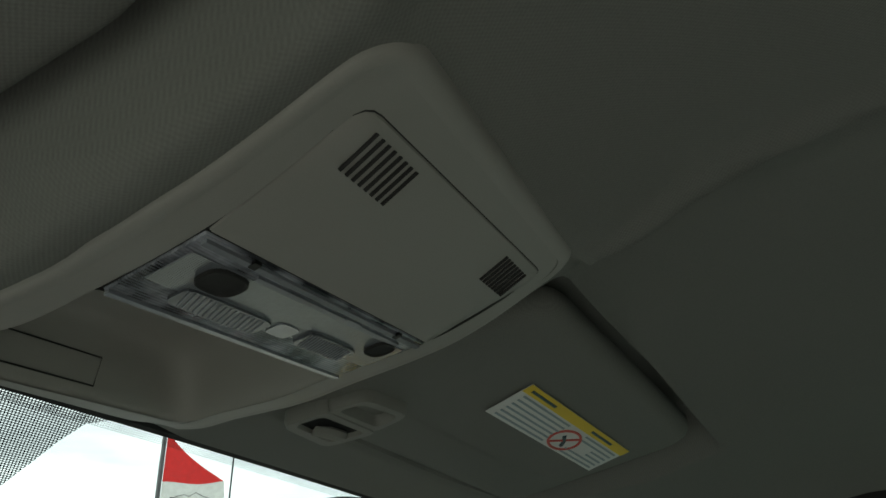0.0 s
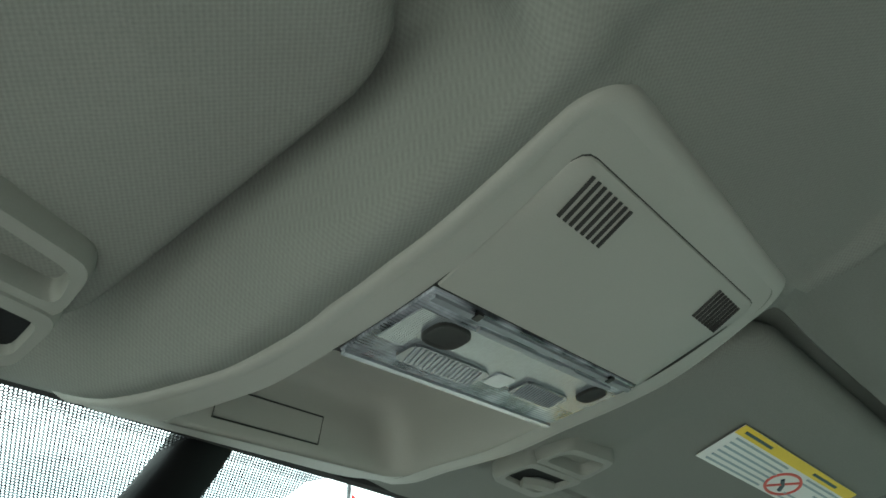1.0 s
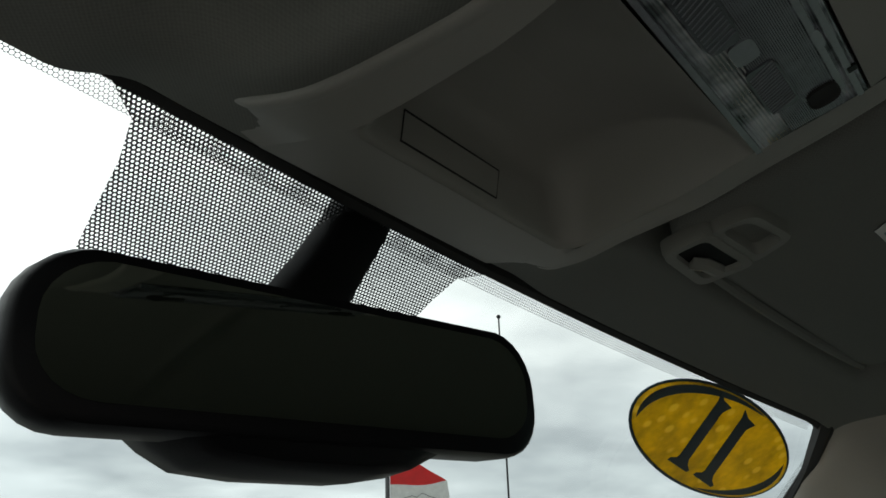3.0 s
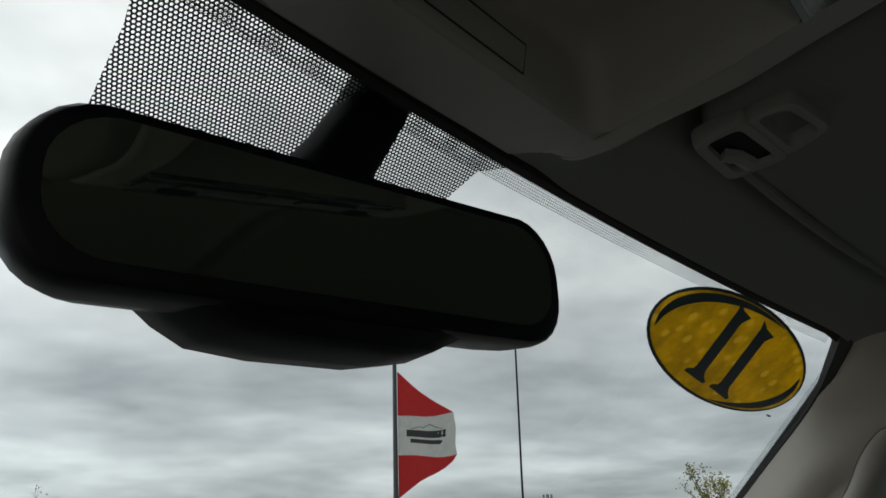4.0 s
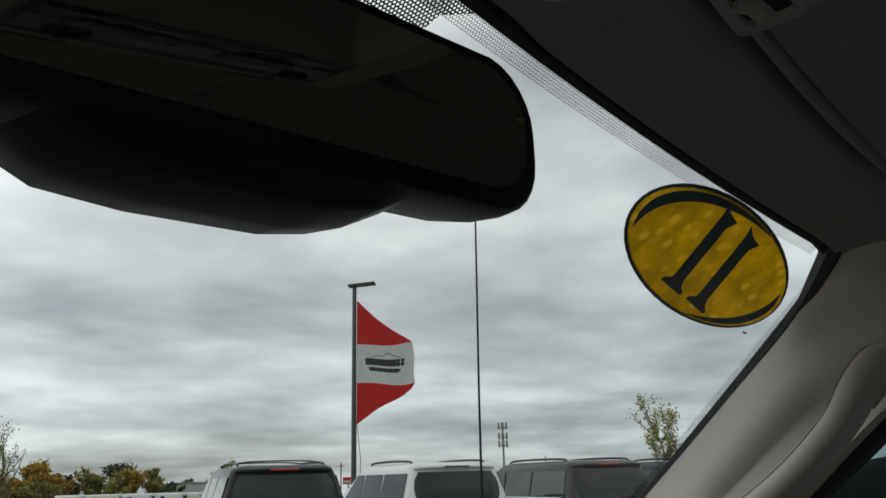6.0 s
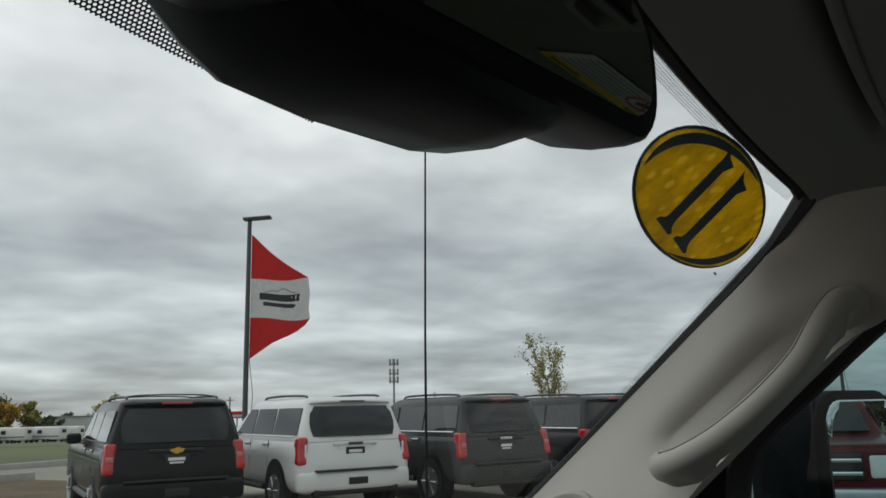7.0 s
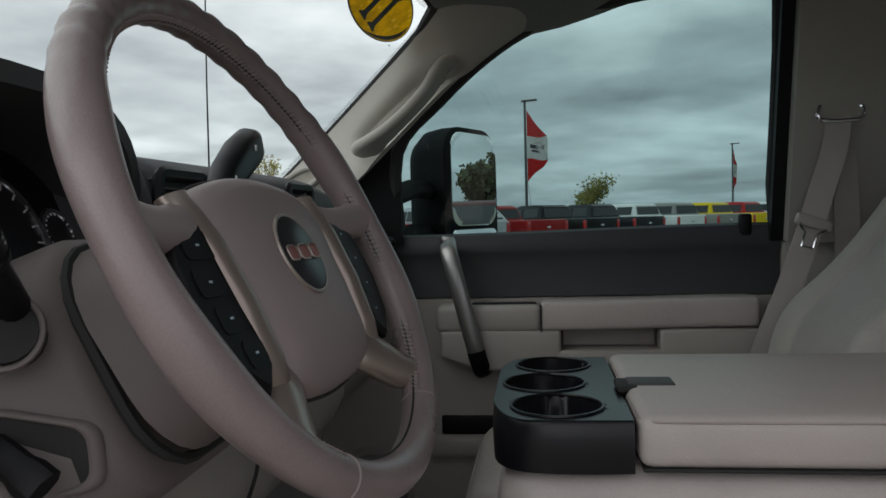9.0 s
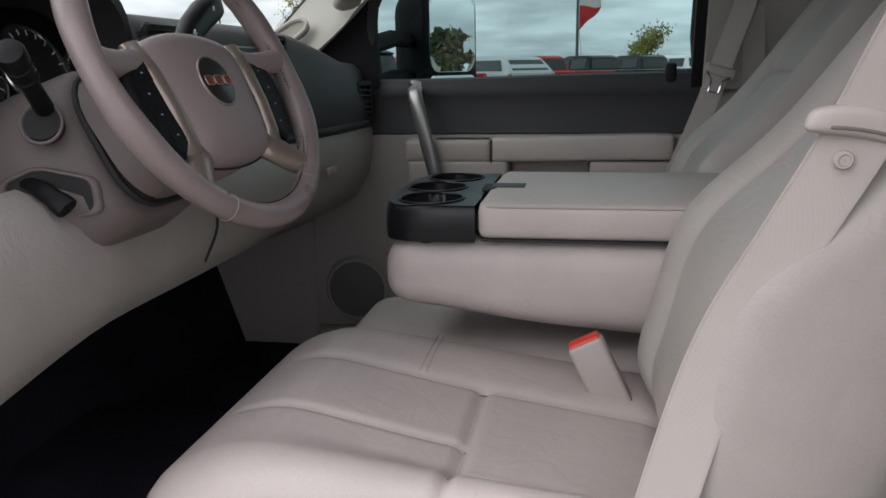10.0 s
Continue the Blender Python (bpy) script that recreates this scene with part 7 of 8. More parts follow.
        for y in (1.52, 2.42):
            part("door_handle", box((0.035, 0.22, 0.035), 0.014, (s * 0.995, y, 1.12)), P if pale else M_CHROME, car, "door handle")
            joint = tube(bmesh.new(), [(s * 1.004, y - 0.16, 0.62), (s * 1.012, y - 0.16, 0.95), (s * 0.985, y - 0.16, 1.19)], 0.006, 4)
            part("door_joint", joint, M_TRIMDARK, car)
        sill = tube(bmesh.new(), [(s * 0.985, 1.55, 0.42), (s * 0.985, 3.5, 0.42)], 0.05, 8)
        part("running_board", sill, M_RACK, car, "black running board")
        mi = bmesh.new()
        rbox(mi, (0.24, 0.12, 0.18), 0.055, (s * 1.09, 3.2, 1.27), k=3)
        part("side_mirror", mi, P, car)
        tube(gj := bmesh.new(), [(s * 0.84, 0.068, 0.74), (s * 0.845, 0.064, 1.0), (s * 0.835, 0.075, 1.22)], 0.006, 4)
        part("tailgate_joint", gj, M_TRIMDARK, car)
    if badge == "gold":
        for y in (0.72, 1.95):
            part("crossbar", tube(bmesh.new(), curve3([(-0.66, y, 1.905), (-0.45, y, 1.930), (0.0, y, 1.938), (0.45, y, 1.930), (0.66, y, 1.905)], 4), 0.015, 6, squash=0.6), M_RACK, car, "black roof crossbar")
    part("spoiler", box((1.46, 0.20, 0.045), 0.02, (0, 0.27, 1.80), m=(6, 1, 1), deform=lambda p: (p.x, p.y + 0.05 * (p.x / 0.73) ** 2, p.z - 0.02 * (p.x / 0.73) ** 4)), P, car, "roof spoiler over the rear window")
    part("high_brake_lamp", box((0.44, 0.03, 0.028), 0.008, (0, 0.172, 1.80)), M_STEELB if pale else M_TAIL, car, "high brake lamp")
    part("rear_bumper", box((2.0, 0.22, 0.32), 0.08, (0, 0.06, 0.56), m=(6, 1, 2), k=3, deform=lambda p: (p.x, p.y + 0.07 * abs(p.x) ** 4, p.z)), P, car, "painted rear bumper")
    part("bumper_step", box((1.45, 0.12, 0.03), 0.012, (0, -0.02, 0.722)), M_RACK, car)
    part("valance", box((1.5, 0.16, 0.12), 0.03, (0, 0.06, 0.40)), M_RACK, car, "black lower valance")
    part("tailgate_trim", box((0.78, 0.035, 0.06), 0.018, (0, 0.070, 1.128)), P if pale else M_RACK, car, "raised trim over the plate")
    part("plate_recess", box((0.58, 0.02, 0.25), 0.03, (0, 0.074, 0.985)), P, car, "plate recess")
    part("number_plate", box((0.34, 0.012, 0.17), 0.006, (0, 0.058, 0.985)), M_RACK, car, "dark dealer plate")
    for i, w in enumerate((0.24, 0.20)):
        part("plate_bar", box((w, 0.006, 0.045 if i == 0 else 0.025), 0.004, (0, 0.050, 1.005 - 0.05 * i)), M_PRINT, car)
    part("lower_plate", box((0.34, 0.02, 0.11), 0.01, (0, -0.052, 0.55)), M_RACK, car)
    if badge == "gold":
        bow = bmesh.new()
        prism(bow, [(-0.11, 0.0), (-0.07, 0.028), (-0.03, 0.028), (-0.02, 0.045), (0.04, 0.045), (0.035, 0.028), (0.11, 0.028), (0.07, -0.028), (0.03, -0.028), (0.02, -0.045), (-0.04, -0.045), (-0.035, -0.028)], (0, 0.052, 1.125), (1, 0, 0), (0, 0, 1), 0.012)
        bmesh.ops.triangulate(bow, faces=[f for f in bow.faces if len(f.verts) > 4])
        part("badge", bow, M_GOLD, car, "gold badge shape")
    else:
        part("badge", box((0.26, 0.012, 0.045), 0.006, (0, 0.048, 1.128)), M_STEELB if pale else M_CHROME, car, "plain badge bar")
    for i in range(5):
        part("name_bar", box((0.045, 0.006, 0.032), 0.003, (-0.70 + 0.062 * i, 0.052, 0.80)), M_PRINT if light_plate else M_CHROME, car)
    car.matrix_world = pose(*where, 0, 0, turn)
    return car


M_STEELB = surface("dark_badge_steel", (0.10, 0.10, 0.105), 0.3, metal=0.7)
suv("black", (0.012, 0.013, 0.013), (8.716, 8.881, 0.142), -33.7, "gold", "black parked SUV with a gold badge, seen from behind", True)
suv("pearl_white", (0.66, 0.67, 0.66), (11.087, 7.349, 0.132), -30.8, "chrome", "pearl white parked SUV with red tail lamps, seen from behind", False)
suv("graphite", (0.045, 0.047, 0.048), (13.25, 5.60, 0.115), -30.0, "chrome", "graphite grey parked SUV, seen from behind", True)
suv("midnight", (0.016, 0.018, 0.024), (15.75, 4.15, 0.09), -31.0, "chrome", "dark blue-black parked SUV at the end of the row", True)


def pickup(color_name, color, where, turn, label, cover=False, group="row of parked pickups"):
    car = thing("parked_pickup", (0, 0, 0), label, "pickup truck", group)
    P = paint(color_name, color)
    bed = bmesh.new()
    for s in (-1, 1):
        rbox(bed, (0.16, 2.1, 0.80), 0.05, (s * 0.92, 1.12, 0.96), m=(1, 3, 2), k=2)
    rbox(bed, (1.8, 2.0, 0.1), 0.02, (0, 1.1, 0.75))
    rbox(bed, (1.9, 0.08, 0.62), 0.03, (0, 2.1, 1.05))
    part("bed", bed, P, car, "painted cargo bed")
    part("tailgate", box((1.66, 0.08, 0.56), 0.03, (0, 0.07, 1.08), k=3), P, car, "painted tailgate")
    part("tailgate_badge", box((0.18, 0.012, 0.07), 0.02, (0, 0.02, 1.10)), M_CHROME, car)
    cab = bmesh.new()
    rbox(cab, (1.98, 3.5, 0.82), 0.12, (0, 3.85, 0.97), m=(2, 6, 2), k=3, deform=lambda p: (p.x, p.y, p.z - 0.10 * smooth(0.5, 1.7, p.y) * (1 if p.z > 0 else 0)))
    loops = []
    for z, x, y0, y1 in ((1.33, 0.95, 2.22, 4.55), (1.40, 0.94, 2.24, 4.45), (1.65, 0.86, 2.32, 4.05), (1.82, 0.79, 2.38, 3.85), (1.90, 0.70, 2.5, 3.65)):
        loops.append([(a, (y0 + y1) / 2 + b, z) for a, b in round_rect(2 * x, y1 - y0, 0.14, 4)])
    loft(cab, loops)
    part("cab", cab, P, car, "painted crew cab", 35)
    part("rear_window", quad(bmesh.new(), [(-0.76, 2.25, 1.42), (0.76, 2.25, 1.42), (0.70, 2.345, 1.76), (-0.70, 2.345, 1.76)], (0, -1, 0.25)), M_AUTOGLASS, car, "dark rear window")
    part("windscreen", quad(bmesh.new(), [(0.78, 4.50, 1.40), (-0.78, 4.50, 1.40), (-0.68, 3.93, 1.80), (0.68, 3.93, 1.80)], (0, 1, 0.8)), M_AUTOGLASS, car, "dark windscreen")
    part("grille", box((1.2, 0.06, 0.34), 0.03, (0, 5.6, 1.0)), M_RACK, car, "dark front grille")
    for k in (-0.08, 0.08):
        part("grille_bar", box((1.15, 0.04, 0.05), 0.01, (0, 5.64, 1.0 + k)), M_CHROME, car)
    part("front_bumper", box((1.96, 0.22, 0.26), 0.06, (0, 5.58, 0.62)), M_BUMPER, car, "chrome front bumper")
    for s in (-1, 1):
        part("headlamp", box((0.30, 0.08, 0.30), 0.04, (s * 0.80, 5.57, 1.0)), M_PRINT, car)
        for y0, y1 in ((2.45, 3.25), (3.33, 4.15)):
            q = [(s * 0.93, y0, 1.42), (s * 0.93, y1 + (0.15 if y1 > 4 else 0), 1.42), (s * 0.835, y1 - (0.25 if y1 > 4 else 0), 1.76), (s * 0.835, y0, 1.76)]
            part("side_window", quad(bmesh.new(), q if s > 0 else q[::-1], (s, 0, 0.3)), M_AUTOGLASS, car, "dark side window")
        part("tail_lamp", box((0.15, 0.14, 0.40), 0.03, (s * 0.915, 0.10, 1.10), k=2), M_TAIL, car, "red tail lamp")
        for y in (1.15, 4.7):
            wheel(car, s * 0.88, y, 0.41, s)
    part("rear_bumper", box((1.9, 0.2, 0.22), 0.04, (0, -0.02, 0.66), k=2), M_BUMPER, car, "chrome step bumper")
    part("plate_bar", box((0.32, 0.01, 0.14), 0.01, (0, -0.125, 0.66)), M_RACK, car)
    if cover:
        loops = []
        for z, x, y0, y1 in ((1.34, 0.98, 0.06, 2.14), (1.55, 0.90, 0.22, 2.16), (1.80, 0.80, 0.50, 2.18), (1.86, 0.70, 0.7, 2.1)):
            loops.append([(a, (y0 + y1) / 2 + b, z) for a, b in round_rect(2 * x, y1 - y0, 0.10, 3)])
        part("bed_canopy", loft_new(loops), P, car, "painted bed canopy", 35)
        part("canopy_window", quad(bmesh.new(), [(-0.76, 0.13, 1.42), (0.76, 0.13, 1.42), (0.68, 0.43, 1.74), (-0.68, 0.43, 1.74)], (0, -1, 0.6)), M_AUTOGLASS, car, "dark canopy window")
        for s in (-1, 1):
            q = [(s * 0.965, 0.4, 1.42), (s * 0.965, 2.0, 1.42), (s * 0.83, 2.0, 1.74), (s * 0.83, 0.62, 1.74)]
            part("canopy_window", quad(bmesh.new(), q if s > 0 else q[::-1], (s, 0, 0.4)), M_AUTOGLASS, car)
    car.matrix_world = pose(*where, 0, 0, turn)
    return car


def loft_new(loops):
    bm = bmesh.new()
    loft(bm, loops)
    return bm


ROW = [(-2, "bright_red", (0.40, 0.014, 0.014), "bright red", False), (-1, "silver", (0.42, 0.43, 0.44), "silver", True), (0, "deep_red", (0.30, 0.016, 0.016), "deep red", False),
       (1, "black", (0.012, 0.013, 0.013), "black", False), (2, "charcoal", (0.020, 0.022, 0.026), "charcoal", False), (3, "white", (0.70, 0.70, 0.69), "white", False),
       (4, "pewter", (0.24, 0.23, 0.21), "pewter grey", False), (5, "yellow", (0.72, 0.50, 0.01), "bright yellow", False), (6, "bright_red", (0.40, 0.014, 0.014), "bright red", False),
       (7, "white", (0.70, 0.70, 0.69), "white", False), (8, "charcoal", (0.02, 0.022, 0.026), "charcoal", False), (9, "white", (0.70, 0.70, 0.69), "white", True), (10, "deep_red", (0.30, 0.016, 0.016), "deep red", False)]
for k, cn, col, word, cover in ROW:
    pickup(cn, col, (27.0 + 1.98 * k, -0.48 - 1.98 * k, 0), -45, word + " parked pickup" + (" with a bed canopy" if cover else "") + ", tailgate towards the lane", cover)
pickup("maroon", (0.09, 0.012, 0.014), (10.6, -12.6, 0), 37, "dark maroon pickup parked behind, nose forward", False, "pickups behind")
pickup("charcoal", (0.02, 0.022, 0.026), (14.2, -12.9, 0), 37, "charcoal pickup parked behind, nose forward", False, "pickups behind")


# ---- flag poles ----
M_POLE = surface("dark_grey_pole_paint", (0.05, 0.052, 0.055), 0.5)
M_FLAGR = let_through(surface("red_flag_cloth", (0.62, 0.022, 0.022), 0.8, grain=200, relief=0.3, weave=300), 0.35)
M_FLAGW = let_through(surface("white_flag_cloth", (0.68, 0.68, 0.67), 0.8, grain=200, relief=0.3, weave=300), 0.3)
M_INK = surface("black_flag_print", (0.02, 0.02, 0.022), 0.7)


def flag_pole(at, out, curl, label):
    x, y = at
    o = Vector(out).normalized()
    side = Vector((-o.y, o.x, 0))
    pole = thing("lamp_pole", (x, y, 0), label, "lamp post", "lamp posts")
    part("post", tube(bmesh.new(), [(x, y, 0), (x, y, 4), (x, y, 8.65)], [0.10, 0.09, 0.075], 12), M_POLE, pole, "dark grey post")
    part("foot", tube(bmesh.new(), [(x, y, 0), (x, y, 0.5)], 0.28, 16), M_CURB, pole, "concrete foot")
    hd = Matrix(((o.x, side.x, 0, 0), (o.y, side.y, 0, 0), (0, 0, 1, 0), (0, 0, 0, 1)))
    part("lamp_head", box((1.0, 0.34, 0.10), 0.03, Vector((x, y, 8.72)) + o * 0.28, turn=hd, deform=lambda p: (p.x, p.y, p.z + 0.06 * p.x)), M_POLE, pole, "flat lamp head")
    fl = thing("flag", (x, y, 5.9), "red and white banner flag flying from the lamp post", "flag", "flags")

    def cloth(a, b, lift=0.0):
        """a: out from the post; b: 0 at the lower tip to 1 at the top corner."""
        z = 3.65 + 4.45 * b
        wave = 0.14 * math.sin(a * 3.2 + b * 5) * (a / 2.1) + lift
        return Vector((x, y, 0)) + o * (0.10 + a * curl) + side * (wave + a * (1 - curl) * 0.6) + Vector((0, 0, z - 0.05 * a + 0.10 * (a / 2.1) * math.sin(2.6 * a + 4 * b)))

    def far(b):
        return lerp(b, [(0.0, 0.03), (0.12, 0.78), (0.22, 1.52), (0.31, 2.12), (0.40, 2.06), (0.52, 2.12), (0.64, 2.06), (0.74, 1.42), (0.86, 0.72), (1.0, 0.03)])

    for name, b0, b1, mat in (("red_panel", 0.0, 0.325, M_FLAGR), ("white_panel", 0.325, 0.64, M_FLAGW), ("red_panel", 0.64, 1.0, M_FLAGR)):
        bm = bmesh.new()
        sheet(bm, lambda u, v: cloth(far(b0 + (b1 - b0) * v) * u, b0 + (b1 - b0) * v), steps(0, 1, 14), steps(0, 1, 8), 0.01)
        pn = part(name, bm, mat, fl, "wind-blown cloth panel")
        if name == "white_panel":
            white = pn
    for s in (-1, 1):
        for b, a0, a1, h in ((0.50, 0.32, 1.75, 0.055), (0.44, 0.46, 1.60, 0.032)):
            bm = bmesh.new()
            sheet(bm, lambda u, v: cloth(a0 + (a1 - a0) * u, b + h * (v - 0.5), 0.012 * s), steps(0, 1, 10), [0, 1], 0.004 * s)
            part("print_bar", bm, M_INK, white, "dark lettering bar")
        bm = bmesh.new()
        tube(bm, [cloth(a, 0.535 + h, 0.012 * s) for a, h in ((0.5, 0.0), (0.8, 0.022), (0.95, 0.014), (1.15, 0.045), (1.4, 0.018), (1.6, 0.0))], 0.012, 5)
        part("print_line", bm, M_INK, white, "thin dark ridge line")
    rope = bmesh.new()
    tube(rope, [(x + o.x * 0.1, y + o.y * 0.1, 3.7), (x + o.x * 0.25, y + o.y * 0.25, 2.4), (x + o.x * 0.2, y + o.y * 0.2, 1.2)], 0.012, 5)
    part("rope", rope, M_POLE, fl)
    return pole


flag_pole((22.1, 19.05), (0.446, -0.895, 0), 1.0, "tall dark lamp post carrying a red and white flag")
flag_pole((50.3, 0.6), (0.0, -1, 0), 0.62, "dark lamp post with a red and white flag beyond the pickups")
flag_pole((90.6, -21.4), (0.25, -0.97, 0), 0.40, "far dark lamp post with a furled flag")

# ---- masts, buildings, trees in the distance ----
M_STEEL = surface("galvanised_steel", (0.20, 0.21, 0.22), 0.6)
tower = thing("cell_tower", (129.6, 75.6, -2.3), "grey cell tower with antenna clusters on the horizon", "cell tower")
part("mast", tube(bmesh.new(), [(129.6, 75.6, -3), (129.6, 75.6, 11.0)], [0.25, 0.14], 8), M_STEEL, tower)
for z in (10.4, 8.6, 7.2):
    for i in range(4):
        a = 2 * math.pi * i / 4 + 0.4
        part("antenna_panel", box((0.3, 0.3, 1.2), 0.05, (129.6 + 0.7 * math.cos(a), 75.6 + 0.7 * math.sin(a), z)), M_STEEL, tower)
    part("platform", tube(bmesh.new(), [(129.6 + 0.7 * math.cos(a), 75.6 + 0.7 * math.sin(a), z - 0.3) for a in (2 * math.pi * i / 8 for i in range(8))], 0.06, 5, closed=True), M_STEEL, tower)
M_WOODPOLE = surface("weathered_pole_wood", (0.10, 0.08, 0.06), 0.9)
for px, py in ((120, 106), (142, 73.6), (118, 40), (128, -8)):
    pz = field_z(px, py)
    up_ = thing("utility_pole", (px, py, pz), "weathered wooden utility pole with a crossarm", "utility pole", "utility poles")
    part("post", tube(bmesh.new(), [(px, py, pz - 0.3), (px, py, pz + 7.4)], 0.12, 8), M_WOODPOLE, up_)
    part("crossarm", box((0.12, 2.0, 0.12), 0.02, (px, py, pz + 6.8)), M_WOODPOLE, up_)
M_METALWALL = surface("pale_metal_siding", (0.42, 0.43, 0.42), 0.7, stain=0.3)
M_ROOFG = surface("grey_roof_metal", (0.25, 0.26, 0.27), 0.6)
hx, hy = 168, 199
hall = thing("warehouse", (hx, hy, field_z(hx, hy)), "low pale metal warehouse beyond the field", "building")
face = pose(0, 0, 0, 0, 0, -40)
part("wall", box((21, 16, 8.0), 0.1, (hx, hy, -2.2), turn=face), M_METALWALL, hall, "pale metal siding")
part("roof", box((21.6, 16.6, 0.35), 0.1, (hx, hy, 1.95), turn=face), M_ROOFG, hall, "grey metal roof")
part("roof_unit", box((1.2, 1.2, 0.9), 0.1, (hx, hy, 2.5)), M_ROOFG, hall)
sgn = thing("roadside_sign", (121, 105, field_z(121, 105)), "red and white roadside sign on a tall post", "sign")
face = pose(0, 0, 0, 0, 0, -49)
part("board", box((2.1, 0.3, 1.3), 0.05, (121, 105, 1.5), turn=face), M_FLAGR, sgn)
part("bar", box((1.8, 0.34, 0.45), 0.02, (121, 105, 1.3), turn=face), M_FLAGW, sgn)
part("post", tube(bmesh.new(), [(121, 105, field_z(121, 105) - 0.2), (121, 105, 0.9)], 0.14, 8), M_STEEL, sgn)
M_RV = surface("white_caravan_panel", (0.62, 0.62, 0.60), 0.5)
for i in range(8):
    bearing, far = radians(31.6 + 1.0 * i), 183 + 3 * (i % 2)
    rx, ry = far * math.sin(bearing), far * math.cos(bearing)
    rz = field_z(rx, ry)
    rv = thing("travel_trailer", (rx, ry, rz), "white travel trailer parked across the field", "trailer", "travel trailers")
    m = pose(0, 0, 0, 0, 0, -75 + 6 * (i % 3))

    def rv_at(a, b, c):
        return Vector((rx, ry, rz)) + m.to_3x3() @ Vector((a, b, c))

    part("body", box((6.4, 2.5, 2.6), 0.35, rv_at(0, 0, 1.8), k=3, turn=m), M_RV, rv)
    part("window", box((0.1, 1.3, 0.7), 0.04, rv_at(3.18, 0, 2.2), turn=m), M_AUTOGLASS, rv)
    part("window", box((0.1, 1.3, 0.7), 0.04, rv_at(-3.18, 0, 2.2), turn=m), M_AUTOGLASS, rv)
    for y in (-1.26, 1.26):
        part("window", box((1.0, 0.1, 0.7), 0.04, rv_at(-1.4, y, 2.1), turn=m), M_AUTOGLASS, rv)
        part("stripe", box((6.0, 0.05, 0.3), 0.01, rv_at(0, y, 1.2), turn=m), M_STEEL, rv)
        for k in (-0.45, 0.45):
            q = bmesh.new()
            disc(q, rv_at(k, y - math.copysign(0.22, y), 0.36), m.to_3x3() @ Vector((0, math.copysign(1, y), 0)), 0.36, 0.2, 14)
            part("wheel", q, M_TYRE, rv, "black trailer tyre")

M_BARK = surface("grey_bark", (0.09, 0.075, 0.06), 0.95, grain=40, relief=0.8, ridge=0.01)


def leafy(name, color):
    m = surface(name, color, 0.7, grain=30, vary=0.35, stain=1.2)
    nt = m.node_tree
    geo, hsv = nt.nodes.new("ShaderNodeNewGeometry"), nt.nodes.new("ShaderNodeHueSaturation")
    mr = nt.nodes.new("ShaderNodeMapRange")
    mr.inputs["To Min"].default_value, mr.inputs["To Max"].default_value = 0.55, 1.5
    bsdf = nt.nodes["Principled BSDF"]
    src = bsdf.inputs["Base Color"].links[0].from_socket
    nt.links.new(geo.outputs["Random Per Island"], mr.inputs["Value"])
    nt.links.new(mr.outputs[0], hsv.inputs["Value"])
    nt.links.new(src, hsv.inputs["Color"])
    nt.links.new(hsv.outputs[0], bsdf.inputs["Base Color"])
    return m


M_LEAFG = let_through(leafy("yellowing_leaves", (0.27, 0.25, 0.07)), 0.45)
M_LEAFO = let_through(leafy("autumn_orange_leaves", (0.38, 0.24, 0.035)), 0.3)
M_LEAFD = leafy("dark_green_leaves", (0.06, 0.072, 0.025))


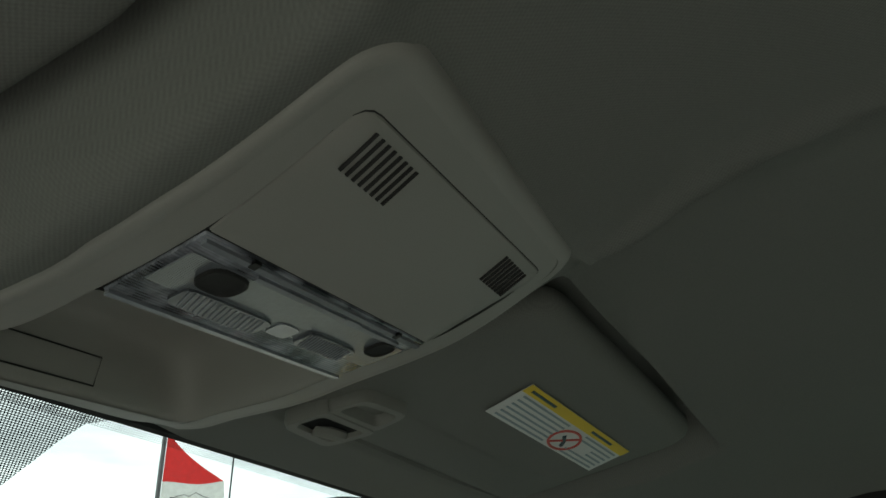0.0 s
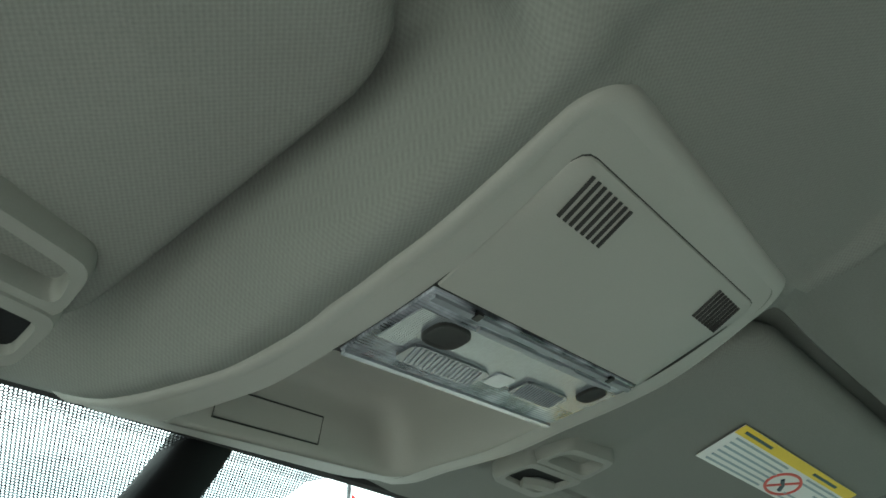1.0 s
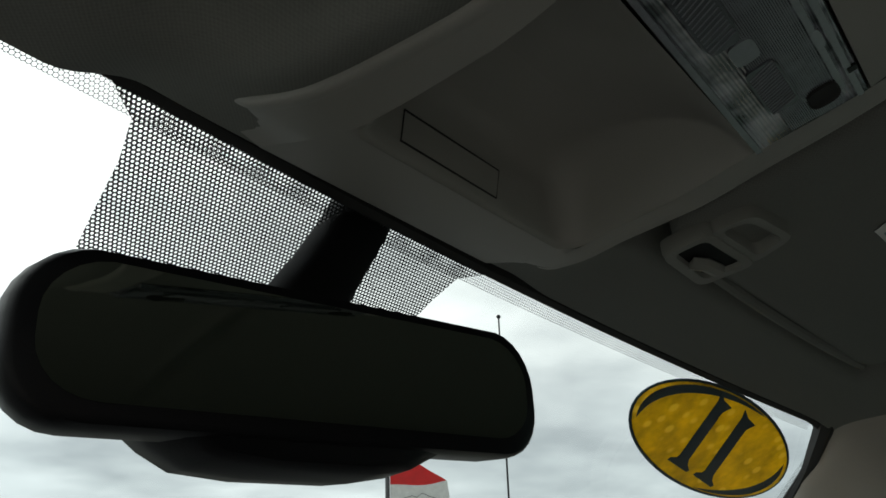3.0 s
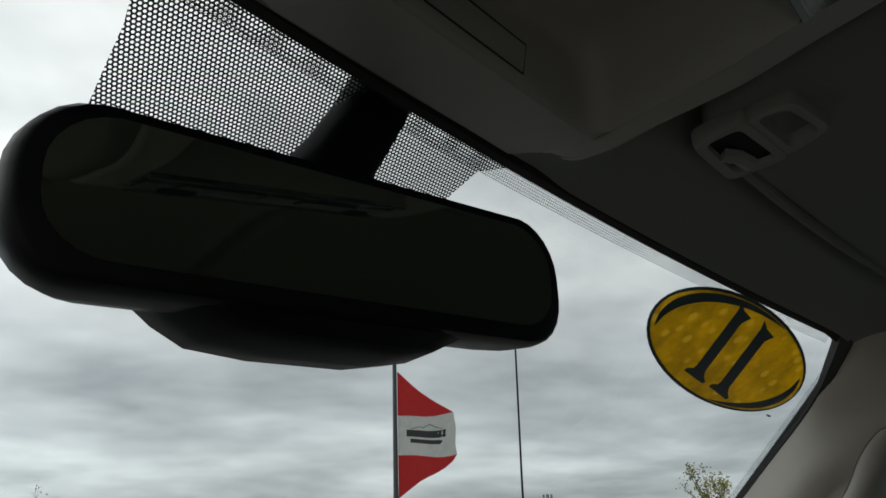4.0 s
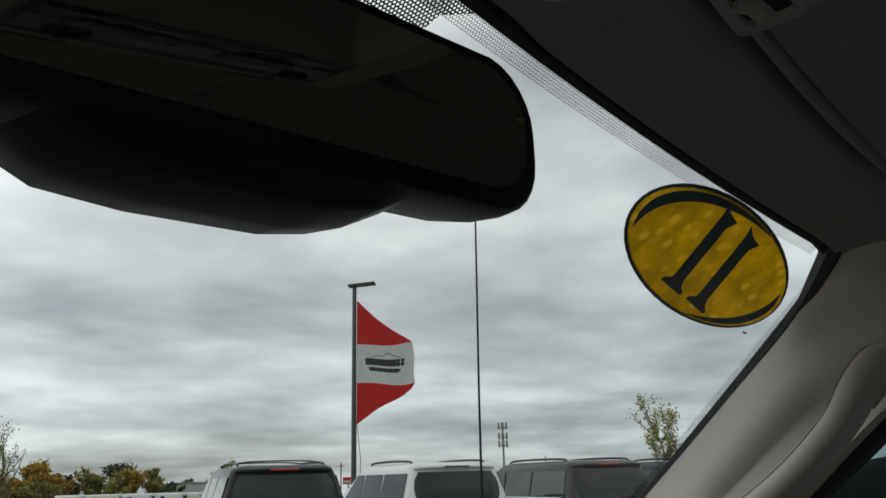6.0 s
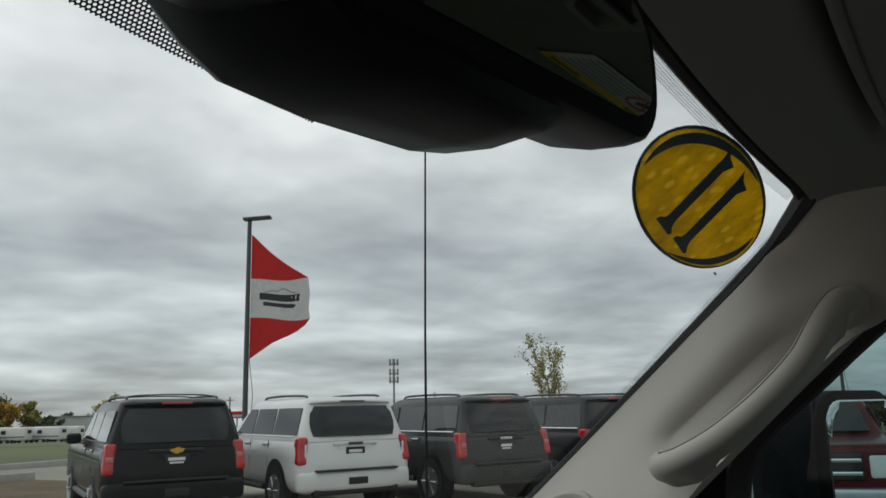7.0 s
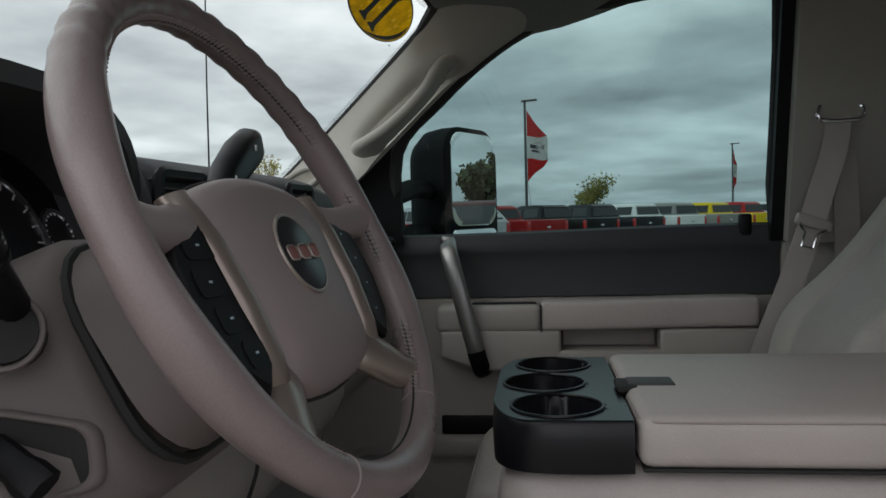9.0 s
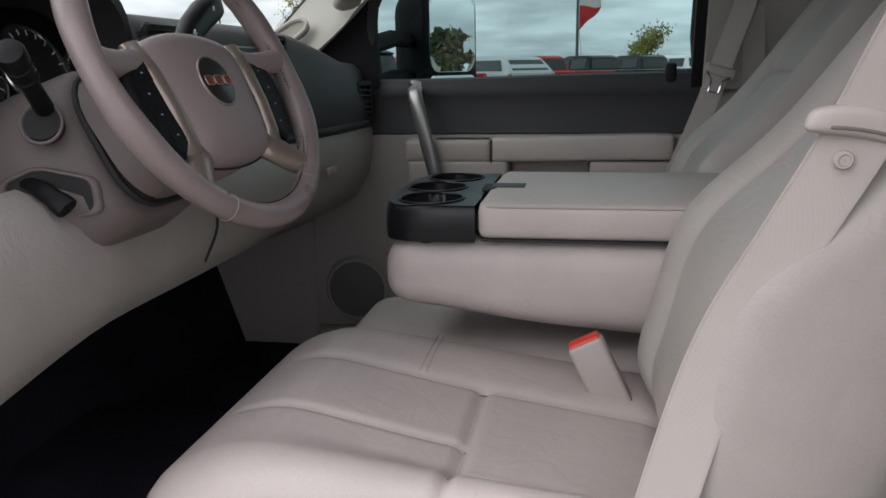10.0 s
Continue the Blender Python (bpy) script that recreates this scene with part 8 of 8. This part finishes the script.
def tree(at, height, spread, leaves, leaf, material, label, seed, upright=0.5, group="lot trees"):
    """A trunk with forking limbs and a loose crown of single leaves set along the twigs."""
    rnd = random.Random(seed)
    x, y, z0 = at
    t = thing("tree", at, label, "tree", group)
    wood, tips = bmesh.new(), []

    def limb(p, d, length, r, depth):
        n = 4
        pts = [p]
        for i in range(n):
            d = (d + Vector((rnd.gauss(0, 0.12), rnd.gauss(0, 0.12), rnd.gauss(0, 0.08) + 0.05 * upright))).normalized()
            pts.append(pts[-1] + d * length / n)
        tube(wood, pts, [r * (1 - 0.6 * i / n) for i in range(n + 1)], 6 if depth < 2 else 4)
        if depth > 0:
            tips.extend(pts[2:])
        if depth < 3:
            for _ in range(rnd.randint(3, 5) if depth else 9):
                k = rnd.randint(1, n)
                a = rnd.uniform(0, 6.283)
                out = Vector((math.cos(a), math.sin(a), rnd.uniform(0.2, 0.9) * (0.5 + upright)))
                limb(pts[k], (d * 0.4 * upright + out * spread).normalized(), length * rnd.uniform(0.40, 0.62), r * 0.45, depth + 1)

    limb(Vector((x, y, z0 - 0.1)), Vector((0, 0, 1)), height * 0.62, height * 0.018, 0)
    part("trunk", wood, M_BARK, t, "slender forking trunk")
    verts, faces = [], []
    for _ in range(leaves):
        c = rnd.choice(tips) + Vector((rnd.gauss(0, 0.05 * height * spread), rnd.gauss(0, 0.05 * height * spread), rnd.gauss(0, 0.04 * height)))
        a, b = Vector((rnd.gauss(0, 1), rnd.gauss(0, 1), rnd.gauss(0, 1))).normalized(), Vector((rnd.gauss(0, 1), rnd.gauss(0, 1), rnd.gauss(0, 1)))
        b = (b - a * b.dot(a)).normalized()
        s = leaf * rnd.uniform(0.6, 1.3)
        i = len(verts)
        verts += [tuple(c + a * s), tuple(c + b * s * 0.55), tuple(c - a * s), tuple(c - b * s * 0.55)]
        faces.append((i, i + 1, i + 2, i + 3))
    me = bpy.data.meshes.new("crown")
    me.from_pydata([tuple(Vector(v) - Vector(at)) for v in verts], [], faces)
    me.materials.append(material)
    ob = new("crown", me)
    ob.parent = t
    ob["label"], ob["kind"] = "thin crown of small leaves", "stuff"
    return t


tree((42.9, 15.0, 0), 5.6, 0.5, 1700, 0.085, M_LEAFG, "slim young tree with sparse yellowing leaves", 3, 1.2)
tree((60.3, -3.7, 0), 4.9, 0.95, 2200, 0.11, M_LEAFG, "round young tree with yellow-green leaves behind the pickups", 5, 0.7)
tree((22.4, 43.0, 0), 5.0, 0.5, 800, 0.06, M_LEAFG, "slim young tree with sparse leaves beside the lot", 8, 1.2)
tree((112, -45, -1.45), 7.9, 0.8, 1200, 0.16, M_LEAFG, "far yellow-green tree beyond the lot", 11)
rt = random.Random(21)
for i in range(24):
    k = i / 23
    bearing, far = radians(13.5 + 21.5 * k + rt.uniform(-0.8, 0.8)), 245 + rt.uniform(-12, 12)
    px, py = far * math.sin(bearing), far * math.cos(bearing)
    tree((px, py, field_z(px, py) - 0.3), rt.uniform(6.5, 12.5) * (1.12 if k < 0.45 else 0.82) + 2.6, 0.95, 2600, 0.5, rt.choice((M_LEAFO, M_LEAFG, M_LEAFG, M_LEAFD, M_LEAFD)), "distant autumn tree in the tree line", 40 + i, 0.6, "tree line")
for bearing, far, tall, mat, word in ((35.2, 245, 10.5, M_LEAFO, "orange"), (36.3, 250, 10.0, M_LEAFG, "yellowing"), (37.6, 240, 6.8, M_LEAFD, "dark green"), (40.3, 300, 14.0, M_LEAFG, "yellowing"), (38.6, 300, 9.0, M_LEAFD, "dark green")):
    px, py = far * math.sin(radians(bearing)), far * math.cos(radians(bearing))
    tree((px, py, field_z(px, py) - 0.3), tall, 0.95, 2600, 0.5, mat, word + " distant tree beyond the trailers", 70 + int(bearing), 0.6, "tree line")
for i in range(26):
    px, py = -40 + 5.6 * i + rt.uniform(-2, 2), -52 + rt.uniform(-5, 5)
    tree((px, py, field_z(px, py)), rt.uniform(5.0, 8), 0.9, 3600, 0.34, M_LEAFD, "dark green tree behind the lot", 80 + i, 0.6, "trees behind")
